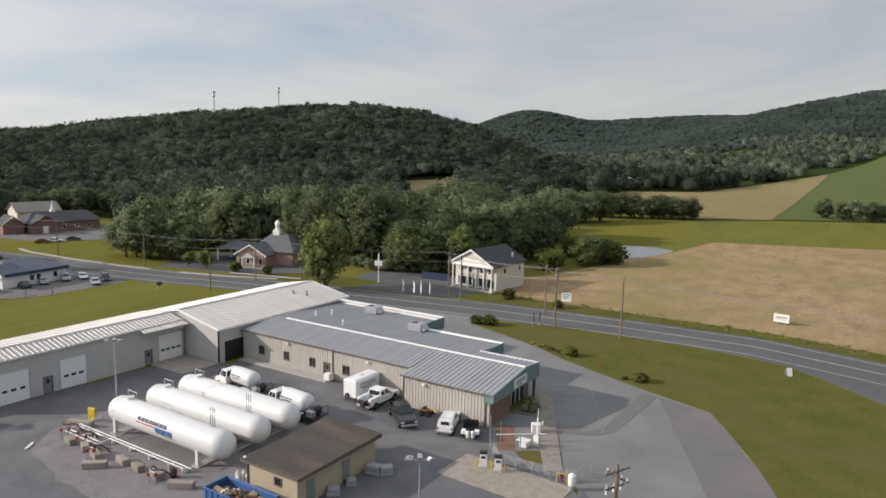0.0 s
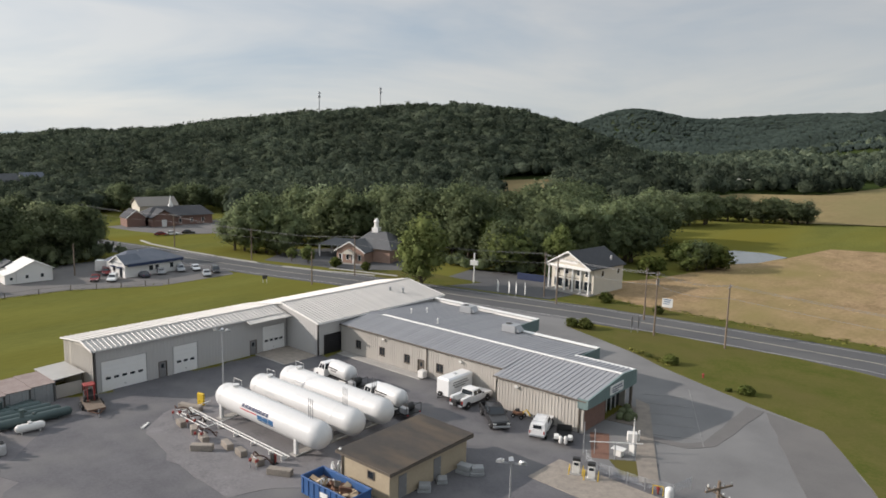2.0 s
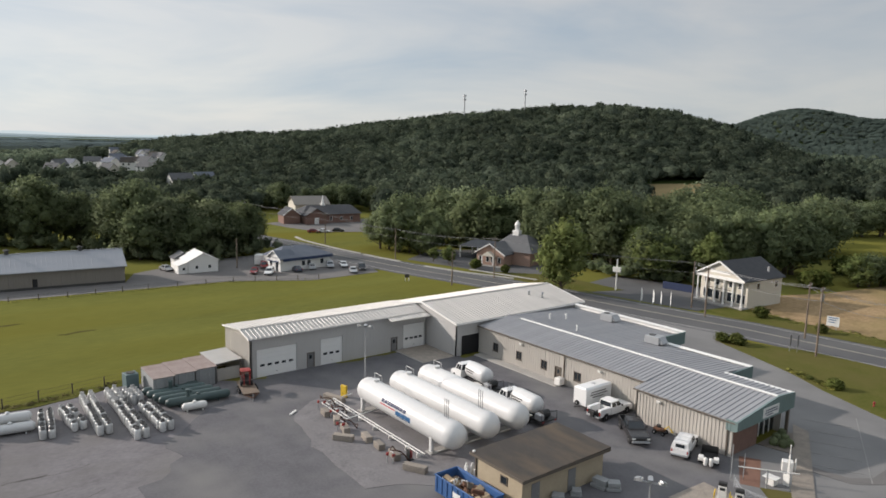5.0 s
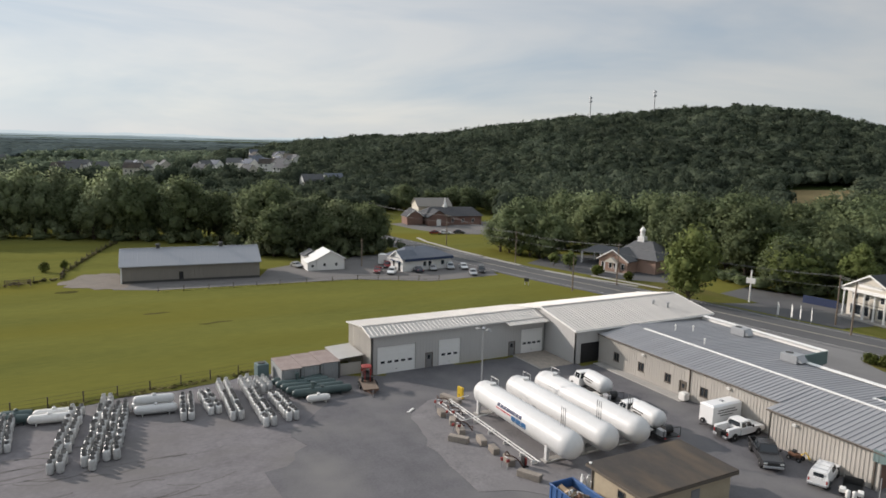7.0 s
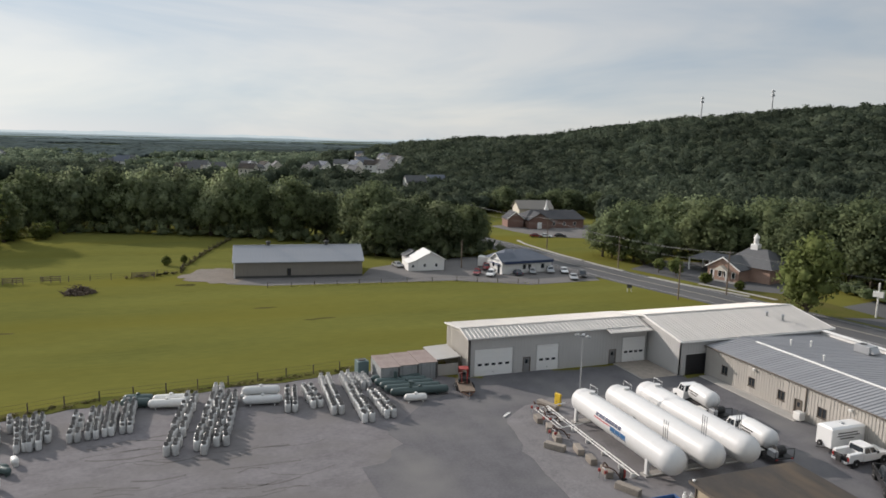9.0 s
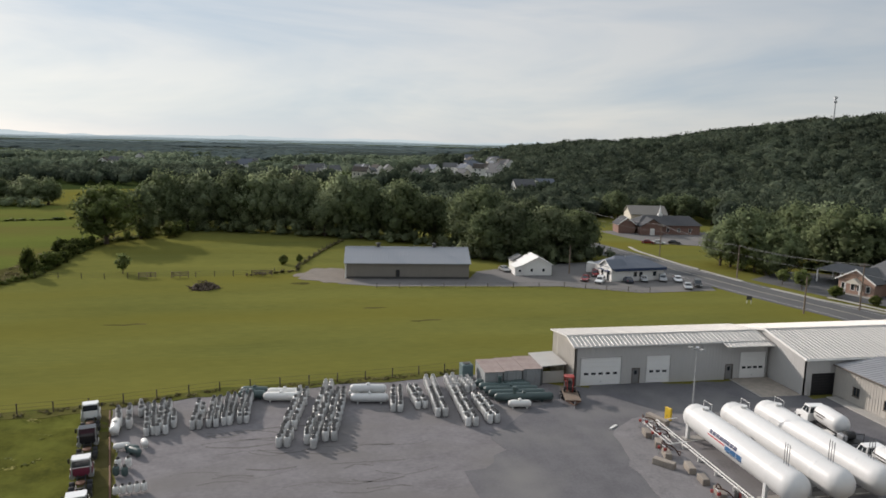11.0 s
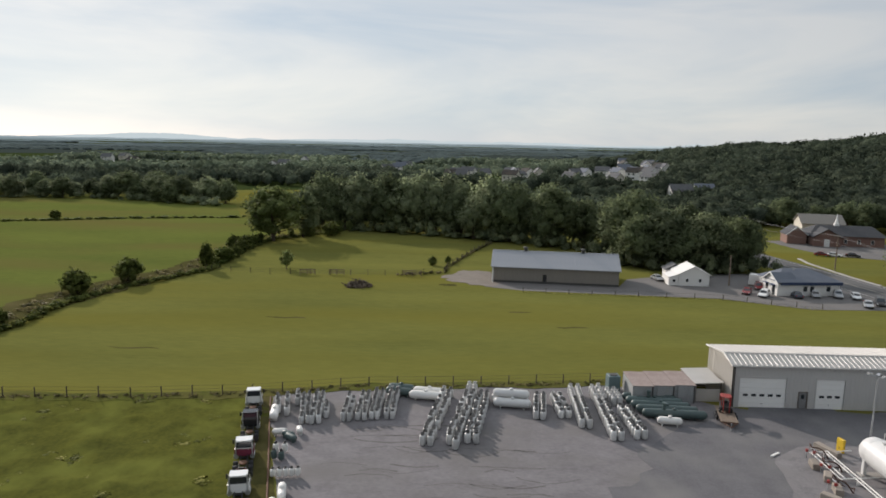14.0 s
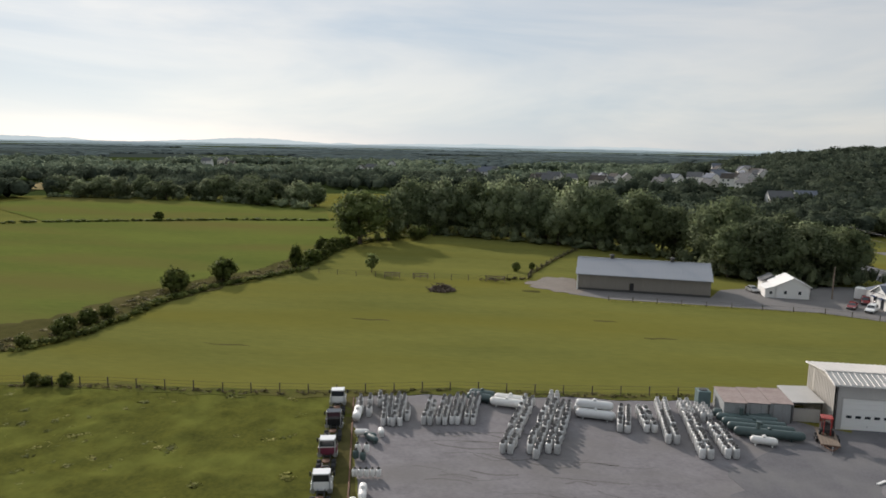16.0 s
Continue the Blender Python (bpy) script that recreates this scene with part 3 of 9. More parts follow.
def drape(name, poly, mat, label, lift=0.25, step=14, category="field"):
    """A field that lies on the rising land."""
    bm = bmesh.new()
    f = bm.faces.new([bm.verts.new((x, y, 0)) for x, y in poly])
    xs, ys = [p[0] for p in poly], [p[1] for p in poly]
    for axis, lo, hi in ((0, min(xs), max(xs)), (1, min(ys), max(ys))):
        n = max(1, int((hi - lo) / step))
        for k in range(1, n):
            co, no = [0, 0, 0], [0, 0, 0]
            co[axis], no[axis] = lo + (hi - lo) * k / n, 1
            bmesh.ops.bisect_plane(bm, geom=bm.verts[:] + bm.edges[:] + bm.faces[:], plane_co=co, plane_no=no)
    for v in bm.verts:
        v.co.z = land(v.co.x, v.co.y) + lift
    bmesh.ops.recalc_face_normals(bm, faces=bm.faces)
    if sum(f.normal.z for f in bm.faces) < 0:
        bmesh.ops.reverse_faces(bm, faces=bm.faces)
    me = bpy.data.meshes.new(name)
    bm.to_mesh(me)
    bm.free()
    me.materials.append(mat)
    return tagged(new(name, me), label, category, kind="structure")


def band(pts, width, z0, z1, g=None):
    """A strip of even width along points."""
    g = g or Geo()
    left, right = [], []
    for i, p in enumerate(pts):
        a, b = Vector(pts[max(0, i - 1)]), Vector(pts[min(len(pts) - 1, i + 1)])
        d = (b - a).normalized()
        n = Vector((-d.y, d.x)) * width / 2
        left.append((p[0] + n.x, p[1] + n.y))
        right.append((p[0] - n.x, p[1] - n.y))
    for i in range(len(pts) - 1):
        g.prism([right[i], right[i + 1], left[i + 1], left[i]], z0, z1)
    return g


# yard, drives and road
sheet("yard_gravel", [(-84.5, -22.9), (-88.5, 4), (-90, 20), (-82, 34), (-72, 40), (-66, 56), (-50, 62), (-25, 40), (8, 10), (8, -22), (-56, -15.1)], 0.03,
      GRAVEL, "pale grey gravel yard with wheel tracks", "yard", ragged=0.5)
sheet("yard_asphalt", [(-82.7, 33.5), (-82.7, 62), (-75.6, 62.5), (-75.6, 66.2), (-34, 66.2), (-26, 62), (-21, 57), (4, 30), (-40, 33), (-48, 12), (-58, 15.5),
                       (-66, 18.3), (-70.5, 21), (-74, 24), (-80, 30)], 0.06, ASPHALT, "dark grey asphalt yard between the buildings", "yard", ragged=1.3)
sheet("tank_bed", [(-72.5, 41), (-71.5, 36.5), (-68.5, 32.8), (-60, 31.2), (-50, 31.0), (-47, 36), (-46.4, 52.5), (-69, 53)], 0.09, PALE_GRAVEL, "gravel bed under the storage tanks", "yard", ragged=0.5)
sheet("front_lot", [(-55, 75), (-55, 104), (-50, 103), (-43, 96), (-37.4, 92.6), (-30.2, 89.3), (-23.2, 86.3), (-14.7, 83.3), (-11.5, 77.8), (-8, 71.4), (-5.6, 66.3),
                    (4, 40), (12, 20), (-4, 30), (-21, 57), (-34, 63), (-34, 75)], 0.045, OLD_LOT, "pale worn asphalt car park in front of the offices", "car park")
sheet("side_drive", [(-76, 89.5), (-76, 108), (-58, 110), (-54, 103), (-54, 86)], 0.04, OLD_LOT, "worn asphalt drive beside the offices", "drive")
ROAD_MID = [(140, 62), (60, 92), (30, 106), (2, 113), (-15, 117), (-35, 116), (-60, 113.4), (-90, 107.5), (-115, 102.5), (-135, 97), (-160, 92), (-185, 88.5), (-230, 80), (-330, 40)]
single("road", band(ROAD_MID, 12.5, -0.25, 0.05), ROAD, "two-lane grey asphalt road with edge lines", "road", kind="structure")
sheet("road_apron", [(-17, 110.8), (-9.5, 109), (-3.5, 104.6), (2, 99.7), (14, 86), (40, 70), (70, 76), (40, 100), (2, 108), (-15, 112)], 0.055, ROAD,
      "widened asphalt turning lane", "road")
single("edge_line", band([(x, y - 5.0) for x, y in ROAD_MID], 0.18, 0.0, 0.064), PAINT_LINE, "white road edge line", "line", kind="structure")
single("edge_line", band([(x, y + 5.0) for x, y in ROAD_MID], 0.18, 0.0, 0.064), PAINT_LINE, "white road edge line", "line", kind="structure")
single("centre_line", band([(x, y + 0.15) for x, y in ROAD_MID], 0.32, 0.0, 0.064), YELLOW_LINE, "worn yellow centre line of the road", "line", kind="structure")
sheet("lot_band", [(-23.6, 85.3), (-21.3, 84.9), (-21.4, 84.2), (-22.0, 70.8), (-24.4, 68.2), (-28.2, 67.6), (-28.2, 68.8), (-25.0, 69.4), (-23.5, 71.2), (-23.5, 81.7)], 0.07, LOT_BROWN,
      "brownish resurfaced band of the car park", "car park", ragged=0.15)
sheet("lot_apron", [(-21.2, 84.9), (-14.9, 83.2), (-11.6, 77.7), (-8.1, 71.3), (-5.7, 66.2), (2, 46), (-6, 50), (-12.0, 65.1), (-17.4, 76.5)], 0.07, LOT_BROWN,
      "brownish resurfaced edge of the car park", "car park", ragged=0.15)
sheet("bank_lot", [(-148, 104), (-118, 112), (-112, 122), (-120, 140), (-150, 134), (-158, 120)], 0.04, ROAD, "asphalt lot round the brick bank", "car park")
sheet("bank_lawn", [(-128, 107), (-112, 110.5), (-95, 114), (-92, 122), (-112, 122), (-121, 113.5)], 0.07, VERGE, "mown lawn beside the brick bank", "lawn")
sheet("clinic_lot", [(-136, 70), (-137, 88), (-150, 92), (-176, 86), (-172, 58), (-163, 40), (-154, 36), (-156, 14), (-158, 8), (-151, 6), (-147.6, 14), (-145.5, 38), (-144, 55)], 0.04, LOT_BROWN,
      "grey gravel and asphalt lot along the white buildings", "car park")
sheet("church_lot", [(-222, 106), (-207, 110), (-200.5, 124), (-214, 142), (-232, 146), (-244, 130), (-238, 104)], 0.04, LOT_BROWN, "grey asphalt lot at the church", "car park")
sheet("house_lot", [(-100, 113), (-72, 118.5), (-70, 128), (-80, 140), (-104, 134)], 0.05, ROAD, "asphalt lot beside the columned house", "car park")
sheet("roadside_island", [(-59.2, 103), (-56.3, 105.5), (-46, 109.6), (-34, 110.2), (-24, 111), (-9.5, 108.6), (-3.5, 104), (2, 99), (14, 84), (30, 50), (6, 40), (-5.6, 66.3),
                          (-8, 71.4), (-11.5, 77.8), (-14.7, 83.3), (-23.2, 86.3), (-30.2, 89.3), (-37.4, 92.6), (-43, 96), (-50, 99), (-56, 101.4)], 0.12, VERGE,
      "mown grass bank between car park and road", "lawn")
sheet("rough_field", [(-81.5, -23.5), (-79, -54), (-76, -70), (-60, -90), (20, -70), (20, -24), (-54, -17)], 0.05, ROUGH_GRASS, "uneven rough grass field", "field", ragged=0.8)


def swell(x, y):
    """Low mounds of long grass in the rough field, fading out towards its edges."""
    rim = min(1, max(0, min((x + 80) / 4, (-20 - y) / 4, (y + 72) / 6, (10 - x) / 8)))
    lumps = max(0, noise.noise(Vector((x * 0.4, y * 0.28, 4.0))) - 0.1) * 0.55 + max(0, noise.noise(Vector((x * 1.1, y * 0.8, 8.0)))) * 0.3
    return 0.02 + rim * (0.06 + lumps)


cols, rows = 128, 74
grid = Geo()
grid.v = [(-79 + 0.7 * i, -70 + 0.7 * j, swell(-79 + 0.7 * i, -70 + 0.7 * j)) for j in range(rows) for i in range(cols)]
grid.f = [(j * cols + i, j * cols + i + 1, (j + 1) * cols + i + 1, (j + 1) * cols + i) for j in range(rows - 1) for i in range(cols - 1)
          if -79 + 0.7 * i > -77.5 or -70 + 0.7 * j > -52]
single("rough_field_mounds", grid, ROUGH_GRASS, "low mounds of rank grass in the rough field", "field", kind="structure", smooth=True)
drape("far_pasture", [(-95, -78), (-124, -73.5), (-162, -61), (-226, -62), (-273, -84), (-262, -125), (-236, -182), (-180, -240), (-90, -180)], PASTURE,
      "green rolling pasture beyond the hedge", 0.06)
drape("far_pasture", [(-273, -86), (-262, -127), (-236, -184), (-290, -260), (-345, -255), (-356, -175), (-322, -104)], PASTURE, "green upland pasture below a row of trees", 0.2)
drape("hay_field", [(-70, 124.5), (-76, 133), (-66, 157), (-62, 178), (-63, 191), (-53, 214), (-48, 247), (0, 266), (70, 280), (120, 200), (60, 110), (30, 114), (2, 122), (-15, 126),
                    (-35, 125), (-58, 122)], HAY, "dry tan hay field", 0.1)
sheet("field_verge", [(-72, 119), (-58, 119.8), (-35, 122.4), (-15, 123.2), (2, 119.5), (30, 112), (32, 116), (2, 124.5), (-15, 127.5), (-35, 127), (-56, 126.5), (-70, 129)], 0.13,
      VERGE, "grass verge along the hay field", "verge")
sheet("pond", [(-62, 190), (-56, 200), (-53, 217), (-60, 221), (-69, 219), (-72, 208), (-69, 196)], 0.12, WATER, "still grey farm pond", "pond")
drape("ripe_field", [(-150, 395), (-110, 335), (-72, 323), (-43, 341), (-44, 690), (-72, 605), (-103, 478), (-142, 448)], GOLD, "golden ripe grain field", 0.4)
drape("crop_field", [(-42.5, 343), (-43.5, 690), (-3, 860), (80, 860), (120, 380), (1, 366)], CROP, "green crop field", 0.45)
drape("stubble_strip", [(-427, -368), (-372, -322), (-384, -280), (-398, -240), (-460, -277), (-450, -319)], GOLD, "tan stubble field behind the far row of trees", 0.5)
drape("stubble_strip", [(-168, 560), (-118, 590), (-130, 655), (-184, 620)], GOLD, "tan hay strip between the valley woods", 0.8)
drape("stubble_strip", [(-262, 362), (-208, 296), (-199, 326), (-240, 394)], GOLD, "strip of tan stubble between woods", 0.5)

sheet("weedy_strip", [(-90, -79), (-100, -74.5), (-124, -73), (-150, -65), (-163, -59.5), (-214, -61.5), (-214, -66), (-163, -68.5), (-150, -76), (-126, -83), (-112, -84), (-96, -92)], 0.14, WEEDS,
      "weedy strip along the field hedge", "verge", ragged=1.2)
sheet("fence_weeds", [(-91, 21), (-89, 4.5), (-87.6, -10.5), (-83.8, -24.8), (-81.6, -39), (-80.6, -54), (-78, -69), (-75.5, -68), (-78, -54), (-79, -39), (-81.2, -25.5), (-84.6, -11), (-86.8, 4), (-88.6, 20)],
      0.09, VERGE, "dark weedy strip under the meadow fence", "verge", ragged=0.5)
sheet("barn_apron", [(-160.2, -4.2), (-166, -1.2), (-169.5, 2), (-169, 8.5), (-158, 10), (-151, 9), (-152, 5), (-155, -0.5)], 0.055, DIRT, "bare gravel patch at the barn's end", "ground", ragged=1.0)
sheet("shoulder", [(-100, 98.5), (-76, 104), (-58, 108), (-46, 109.8), (-34, 110.6), (-34, 111.2), (-60, 107.9), (-90, 102.2)], 0.053, OLD_LOT, "gravel shoulder of the road", "road", ragged=0.3)
for i, (x, y, sx, sy) in enumerate(((-152, -2, 3, 2), (-128, 12, 4, 0.8), (-118, 20, 5, 0.7), (-120, -30, 6, 0.8), (-100, -48, 7, 0.5))):
    sheet("bare_patch", [(x + sy * 0.5 * math.cos(a), y + sx * 0.6 * math.sin(a)) for a in [k * 0.524 for k in range(12)]], 0.012, WEEDS, "dry worn patch in the meadow", "ground", ragged=0.5)
rut = random.Random(31)
for i in range(40):
    x, y, l = rut.uniform(-74, -46), rut.uniform(-13, 8), rut.uniform(2.5, 8.0)
    bow = rut.uniform(-1.2, 1.2)
    line = [(x + bow * math.sin(k / 9 * math.pi) + 0.25 * noise.noise(Vector((x, k * 0.5, 1.0))), y + l * k / 9) for k in range(10)]
    single("wheel_rut", band(line, rut.uniform(0.08, 0.3), -0.1, 0.034), RUT, "shallow dark wheel rut in the gravel", "rut", "wheel ruts", "structure")

# the distance beyond the plain: glowing strips with haze put into their colours

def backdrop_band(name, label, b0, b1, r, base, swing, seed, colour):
    """A low uneven strip r metres off, glowing; haze is put into its colour."""
    glow = bpy.data.materials.new("haze_glow")
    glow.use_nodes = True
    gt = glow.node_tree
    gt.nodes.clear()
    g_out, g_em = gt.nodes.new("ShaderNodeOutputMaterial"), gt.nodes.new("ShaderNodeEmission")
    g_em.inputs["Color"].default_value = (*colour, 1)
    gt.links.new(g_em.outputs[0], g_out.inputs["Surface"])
    tops, n = [], int((b1 - b0) * 6)
    for k in range(n + 1):
        b = b0 + (b1 - b0) * k / n
        h = base + swing * (1.6 * noise.noise(Vector((b * 0.11, seed, 0))) + 0.5 * noise.noise(Vector((b * 0.55, seed + 3, 0))) + 0.16 * noise.noise(Vector((b * 3.1, seed + 5, 0))))
        x, y = on_bearing(b, r)
        tops.append((x, y, h))
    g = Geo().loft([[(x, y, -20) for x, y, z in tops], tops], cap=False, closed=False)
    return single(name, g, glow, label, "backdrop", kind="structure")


backdrop_band("backdrop_ridge", "glowing backdrop strip of a faint ridge, haze put into its blue", 64, 146, 4940, 33, 22, 2.0, (0.53, 0.60, 0.63))
backdrop_band("backdrop_plain", "glowing backdrop strip of horizon woods, pale haze put into its colour", 60, 146, 4300, 18, 5, 11.0, (0.29, 0.35, 0.38))
backdrop_band("backdrop_plain", "glowing backdrop strip of woods below the horizon, haze put into its blue", 60, 146, 3500, 12.5, 5, 17.0, (0.20, 0.25, 0.27))
backdrop_band("backdrop_plain", "glowing backdrop strip of woods across the plain, dim blue haze as colour", 60, 146, 2800, 8.5, 5, 23.0, (0.130, 0.165, 0.177))
backdrop_band("backdrop_plain", "glowing backdrop strip of woods across the plain, blue-green haze as colour", 60, 146, 2150, 8.0, 5, 29.0, (0.090, 0.114, 0.119))
backdrop_band("backdrop_plain", "glowing backdrop strip of woods across the plain, dusky green haze as colour", 60, 146, 1640, 7.0, 5, 37.0, (0.063, 0.079, 0.077))
backdrop_band("backdrop_plain", "glowing backdrop strip of woods across the plain, dark green haze as colour", 76, 146, 1330, 5.5, 5, 43.0, (0.044, 0.055, 0.050))
# ---------------- building helpers ----------------
def wpart(name, geo, mat, parent, label="", smooth=False):
    """A part drawn in the place's own coordinates under a thing or one of its parts."""
    ob = part(name, geo, mat, parent, label, smooth)
    if parent.type == "EMPTY":
        ob.matrix_parent_inverse = parent.matrix_basis.inverted()
    return ob


def ribbed(g, a, b, s0, s1, z0, z1, period=0.6, depth=0.05, thick=0.16):
    """A stretch of ribbed steel wall from a towards b, between s0 and s1 along it; its face looks to the right of a to b."""
    a, b = Vector(a), Vector(b)
    d = (b - a).normalized()
    n = Vector((d.y, -d.x))
    out = [(s0, 0)]
    k = math.ceil((s0 + 0.09) / period)
    while k * period < s1 - 0.09:
        s = k * period
        out += [(s - 0.085, 0), (s - 0.045, depth), (s + 0.045, depth), (s + 0.085, 0)]
        k += 1
    out += [(s1, 0), (s1, -thick), (s0, -thick)]
    g.prism([tuple(a + d * s + n * o) for s, o in out], z0, z1)


def ribbed_wall(a, b, z1, holes=(), z0=0.0, period=0.46, depth=0.045):
    """A ribbed wall with openings (s0, s1, bottom, top) cut through it."""
    g, end = Geo(), (Vector(b) - Vector(a)).length
    cuts = sorted({0.0, end, *[h[0] for h in holes], *[h[1] for h in holes]})
    for s0, s1 in zip(cuts, cuts[1:]):
        mid, lo = (s0 + s1) / 2, z0
        for h in sorted((h for h in holes if h[0] < mid < h[1]), key=lambda h: h[2]):
            if h[2] > lo:
                ribbed(g, a, b, s0, s1, lo, h[2], period, depth)
            lo = h[3]
        if lo < z1:
            ribbed(g, a, b, s0, s1, lo, z1, period, depth)
    return g


def wall_frame(a, b):
    """Turns a place on a wall (along, out, up) into the world; out is to the right of a to b."""
    a, b = Vector(a), Vector(b)
    d = (b - a).normalized()
    return Matrix(((d.x, d.y, 0, a.x), (d.y, -d.x, 0, a.y), (0, 0, 1, 0), (0, 0, 0, 1)))


def garage_door(parent, a, b, s0, s1, top, panes=5, name="garage_door"):
    m = wall_frame(a, b)
    n = 6
    h = top / n
    door = wpart(name, Geo().box(s0 + 0.01, s1 - 0.01, -0.14, -0.10, 0.0, top - 0.005, 0, m), DOOR_WHITE, parent, "white sectional steel overhead door")
    for i in range(n):
        part("section", Geo().box(s0 + 0.02, s1 - 0.02, -0.12, -0.05, i * h + 0.012, (i + 1) * h - 0.012, 0.012, m), DOOR_WHITE, door)
    f = Geo()
    for x in (s0 - 0.1, s1):
        f.box(x, x + 0.1, -0.02, 0.075, 0, top + 0.1, 0.01, m)
    f.box(s0, s1, -0.02, 0.075, top, top + 0.1, 0.01, m)
    part("door_frame", f, GREY_STEEL, door)
    step = (s1 - s0) / (panes + 0.6)
    for i in range(panes):
        x = s0 + step * (i + 0.3) + step * 0.5
        part("pane", Geo().box(x - 0.3, x + 0.3, -0.06, -0.035, 2.2 * h + 0.05, 2.2 * h + 0.36, 0.02, m), GLASS_DARK, door)
    part("handle", Geo().box((s0 + s1) / 2 - 0.1, (s0 + s1) / 2 + 0.1, -0.05, -0.01, 0.5, 0.55, 0.01, m), DARK_TRIM, door)
    return door


def man_door(parent, a, b, s0, s1, top=2.1, mat=None, pane=True, name="door"):
    m = wall_frame(a, b)
    door = wpart(name, Geo().box(s0 + 0.03, s1 - 0.03, -0.10, -0.05, 0.02, top - 0.03, 0.01, m), mat or DOOR_GREY, parent)
    f = Geo()
    for x in (s0 - 0.07, s1 - 0.01):
        f.box(x, x + 0.08, -0.11, 0.07, 0, top + 0.07, 0.01, m)
    f.box(s0, s1, -0.11, 0.07, top, top + 0.08, 0.01, m)
    part("door_frame", f, BROWN_TRIM, door)
    if pane:
        part("pane", Geo().box(s0 + 0.3, s1 - 0.3, -0.055, -0.04, 1.25, top - 0.3, 0, m), GLASS_DARK, door)
    part("door_handle", Geo().box(s1 - 0.22, s1 - 0.1, -0.05, 0.01, 0.98, 1.02, 0.008, m), GALV, door)
    return door


def window_part(parent, m, s0, s1, z0, z1, frame_mat=None, bars=1, name="window", sill=True, depth=0.09):
    """A window set into a wall: frame, panes and sill."""
    frame_mat = frame_mat or BROWN_TRIM
    f, w = Geo(), 0.07
    f.box(s0, s0 + w, -depth, 0.03, z0, z1, 0, m).box(s1 - w, s1, -depth, 0.03, z0, z1, 0, m)
    f.box(s0 + w, s1 - w, -depth, 0.03, z0, z0 + w, 0, m).box(s0 + w, s1 - w, -depth, 0.03, z1 - w, z1, 0, m)
    for i in range(1, bars + 1):
        x = s0 + (s1 - s0) * i / (bars + 1)
        f.box(x - 0.025, x + 0.025, -depth + 0.02, 0.01, z0 + w, z1 - w, 0, m)
    win = wpart(name, f, frame_mat, parent)
    for i in range(bars + 1):
        x0, x1 = s0 + (s1 - s0) * i / (bars + 1), s0 + (s1 - s0) * (i + 1) / (bars + 1)
        part("pane", Geo().box(x0 + 0.02, x1 - 0.02, -depth + 0.01, -depth + 0.03, z0 + 0.03, z1 - 0.03, 0, m), GLASS_DARK, win)
    if sill:
        part("sill", Geo().box(s0 - 0.05, s1 + 0.05, -0.02, 0.09, z0 - 0.07, z0, 0.01, m), frame_mat, win)
    return win


PANELS = {}


def roof_panels(roof, corner, along, up, width, length, count, mat, skip=(), rib=0.085):
    """Standing-seam sheets side by side on a slope: from its lower corner, along the eave and up the slope."""
    along, up = Vector(along).normalized(), Vector(up).normalized()
    out = along.cross(up)
    if out.z < 0:
        out = -out
    key = (round(width, 3), round(length, 3), mat.name)
    if key not in PANELS:
        g = Geo().box(0.003, width - 0.003, 0, length, 0, 0.02)
        g.loft([[(-0.08, y, 0.012), (-0.04, y, rib), (0.04, y, rib), (0.08, y, 0.012)] for y in (0, length)])
        PANELS[key] = g.mesh("roof_panel", mat)
    for i in range(count):
        if i in skip:
            continue
        ob = new("roof_panel", PANELS[key])
        ob.parent = roof
        p = Vector(corner) + along * (i * width) + out * 0.012
        ob.matrix_basis = Matrix(((along.x, up.x, out.x, p.x), (along.y, up.y, out.y, p.y), (along.z, up.z, out.z, p.z), (0, 0, 0, 1)))


def slab(pts, t=0.14):
    """A roof slab under a slope given by its four corners."""
    return Geo().loft([[(x, y, z - t) for x, y, z in pts], [tuple(p) for p in pts]])


# ---------------- warehouse with loading doors ----------------
WX, WS, WN = -82.6, 33.7, 61.6
warehouse = thing("warehouse", WX, WS, 0, 0, "long grey ribbed steel warehouse with white overhead doors", "warehouse")
A, B = (WX, WS), (WX, WN)
gd1, gd2, gd3 = (0.9, 6.5, 3.75), (10.1, 13.5, 3.75), (23.8, 28.6 - 0.9, 3.75)
doors = [(8.1, 9.1, 0, 2.1), (21.7, 22.7, 0, 2.1)]
holes = [(g[0], g[1], 0, g[2]) for g in (gd1, gd2, gd3)] + doors
wpart("wall", ribbed_wall(A, B, 5.25, holes, depth=0.018), GREY_STEEL, warehouse, "grey ribbed steel front wall")
for g, n in ((gd1, 5), (gd2, 3), (gd3, 4)):
    garage_door(warehouse, A, B, *g, n)
for d in doors:
    man_door(warehouse, A, B, d[0], d[1])
gable = ribbed_wall((-91, WS), (WX, WS), 5.25, [(1.9, 2.6, 0.9, 2.2)])
gable.loft([[(-91, WS + 0.02, 5.25), (WX, WS + 0.02, 5.25), (-85.3, WS + 0.02, 5.95)], [(-91, WS + 0.16, 5.25), (WX, WS + 0.16, 5.25), (-85.3, WS + 0.16, 5.95)]])
wpart("wall", gable, TAN_STEEL, warehouse, "tan ribbed steel gable wall")
window_part(warehouse, wall_frame((-91, WS), (WX, WS)), 1.9, 2.6, 0.9, 2.2, bars=0)
wpart("wall", ribbed_wall((-91, WN), (-91, WS), 5.25), GREY_STEEL, warehouse)
roof = wpart("roof", slab([(-82.35, WS - 0.25, 5.33), (-82.35, WN, 5.33), (-85.3, WN, 6.05), (-85.3, WS - 0.25, 6.05)]), ROOF_PALE, warehouse)
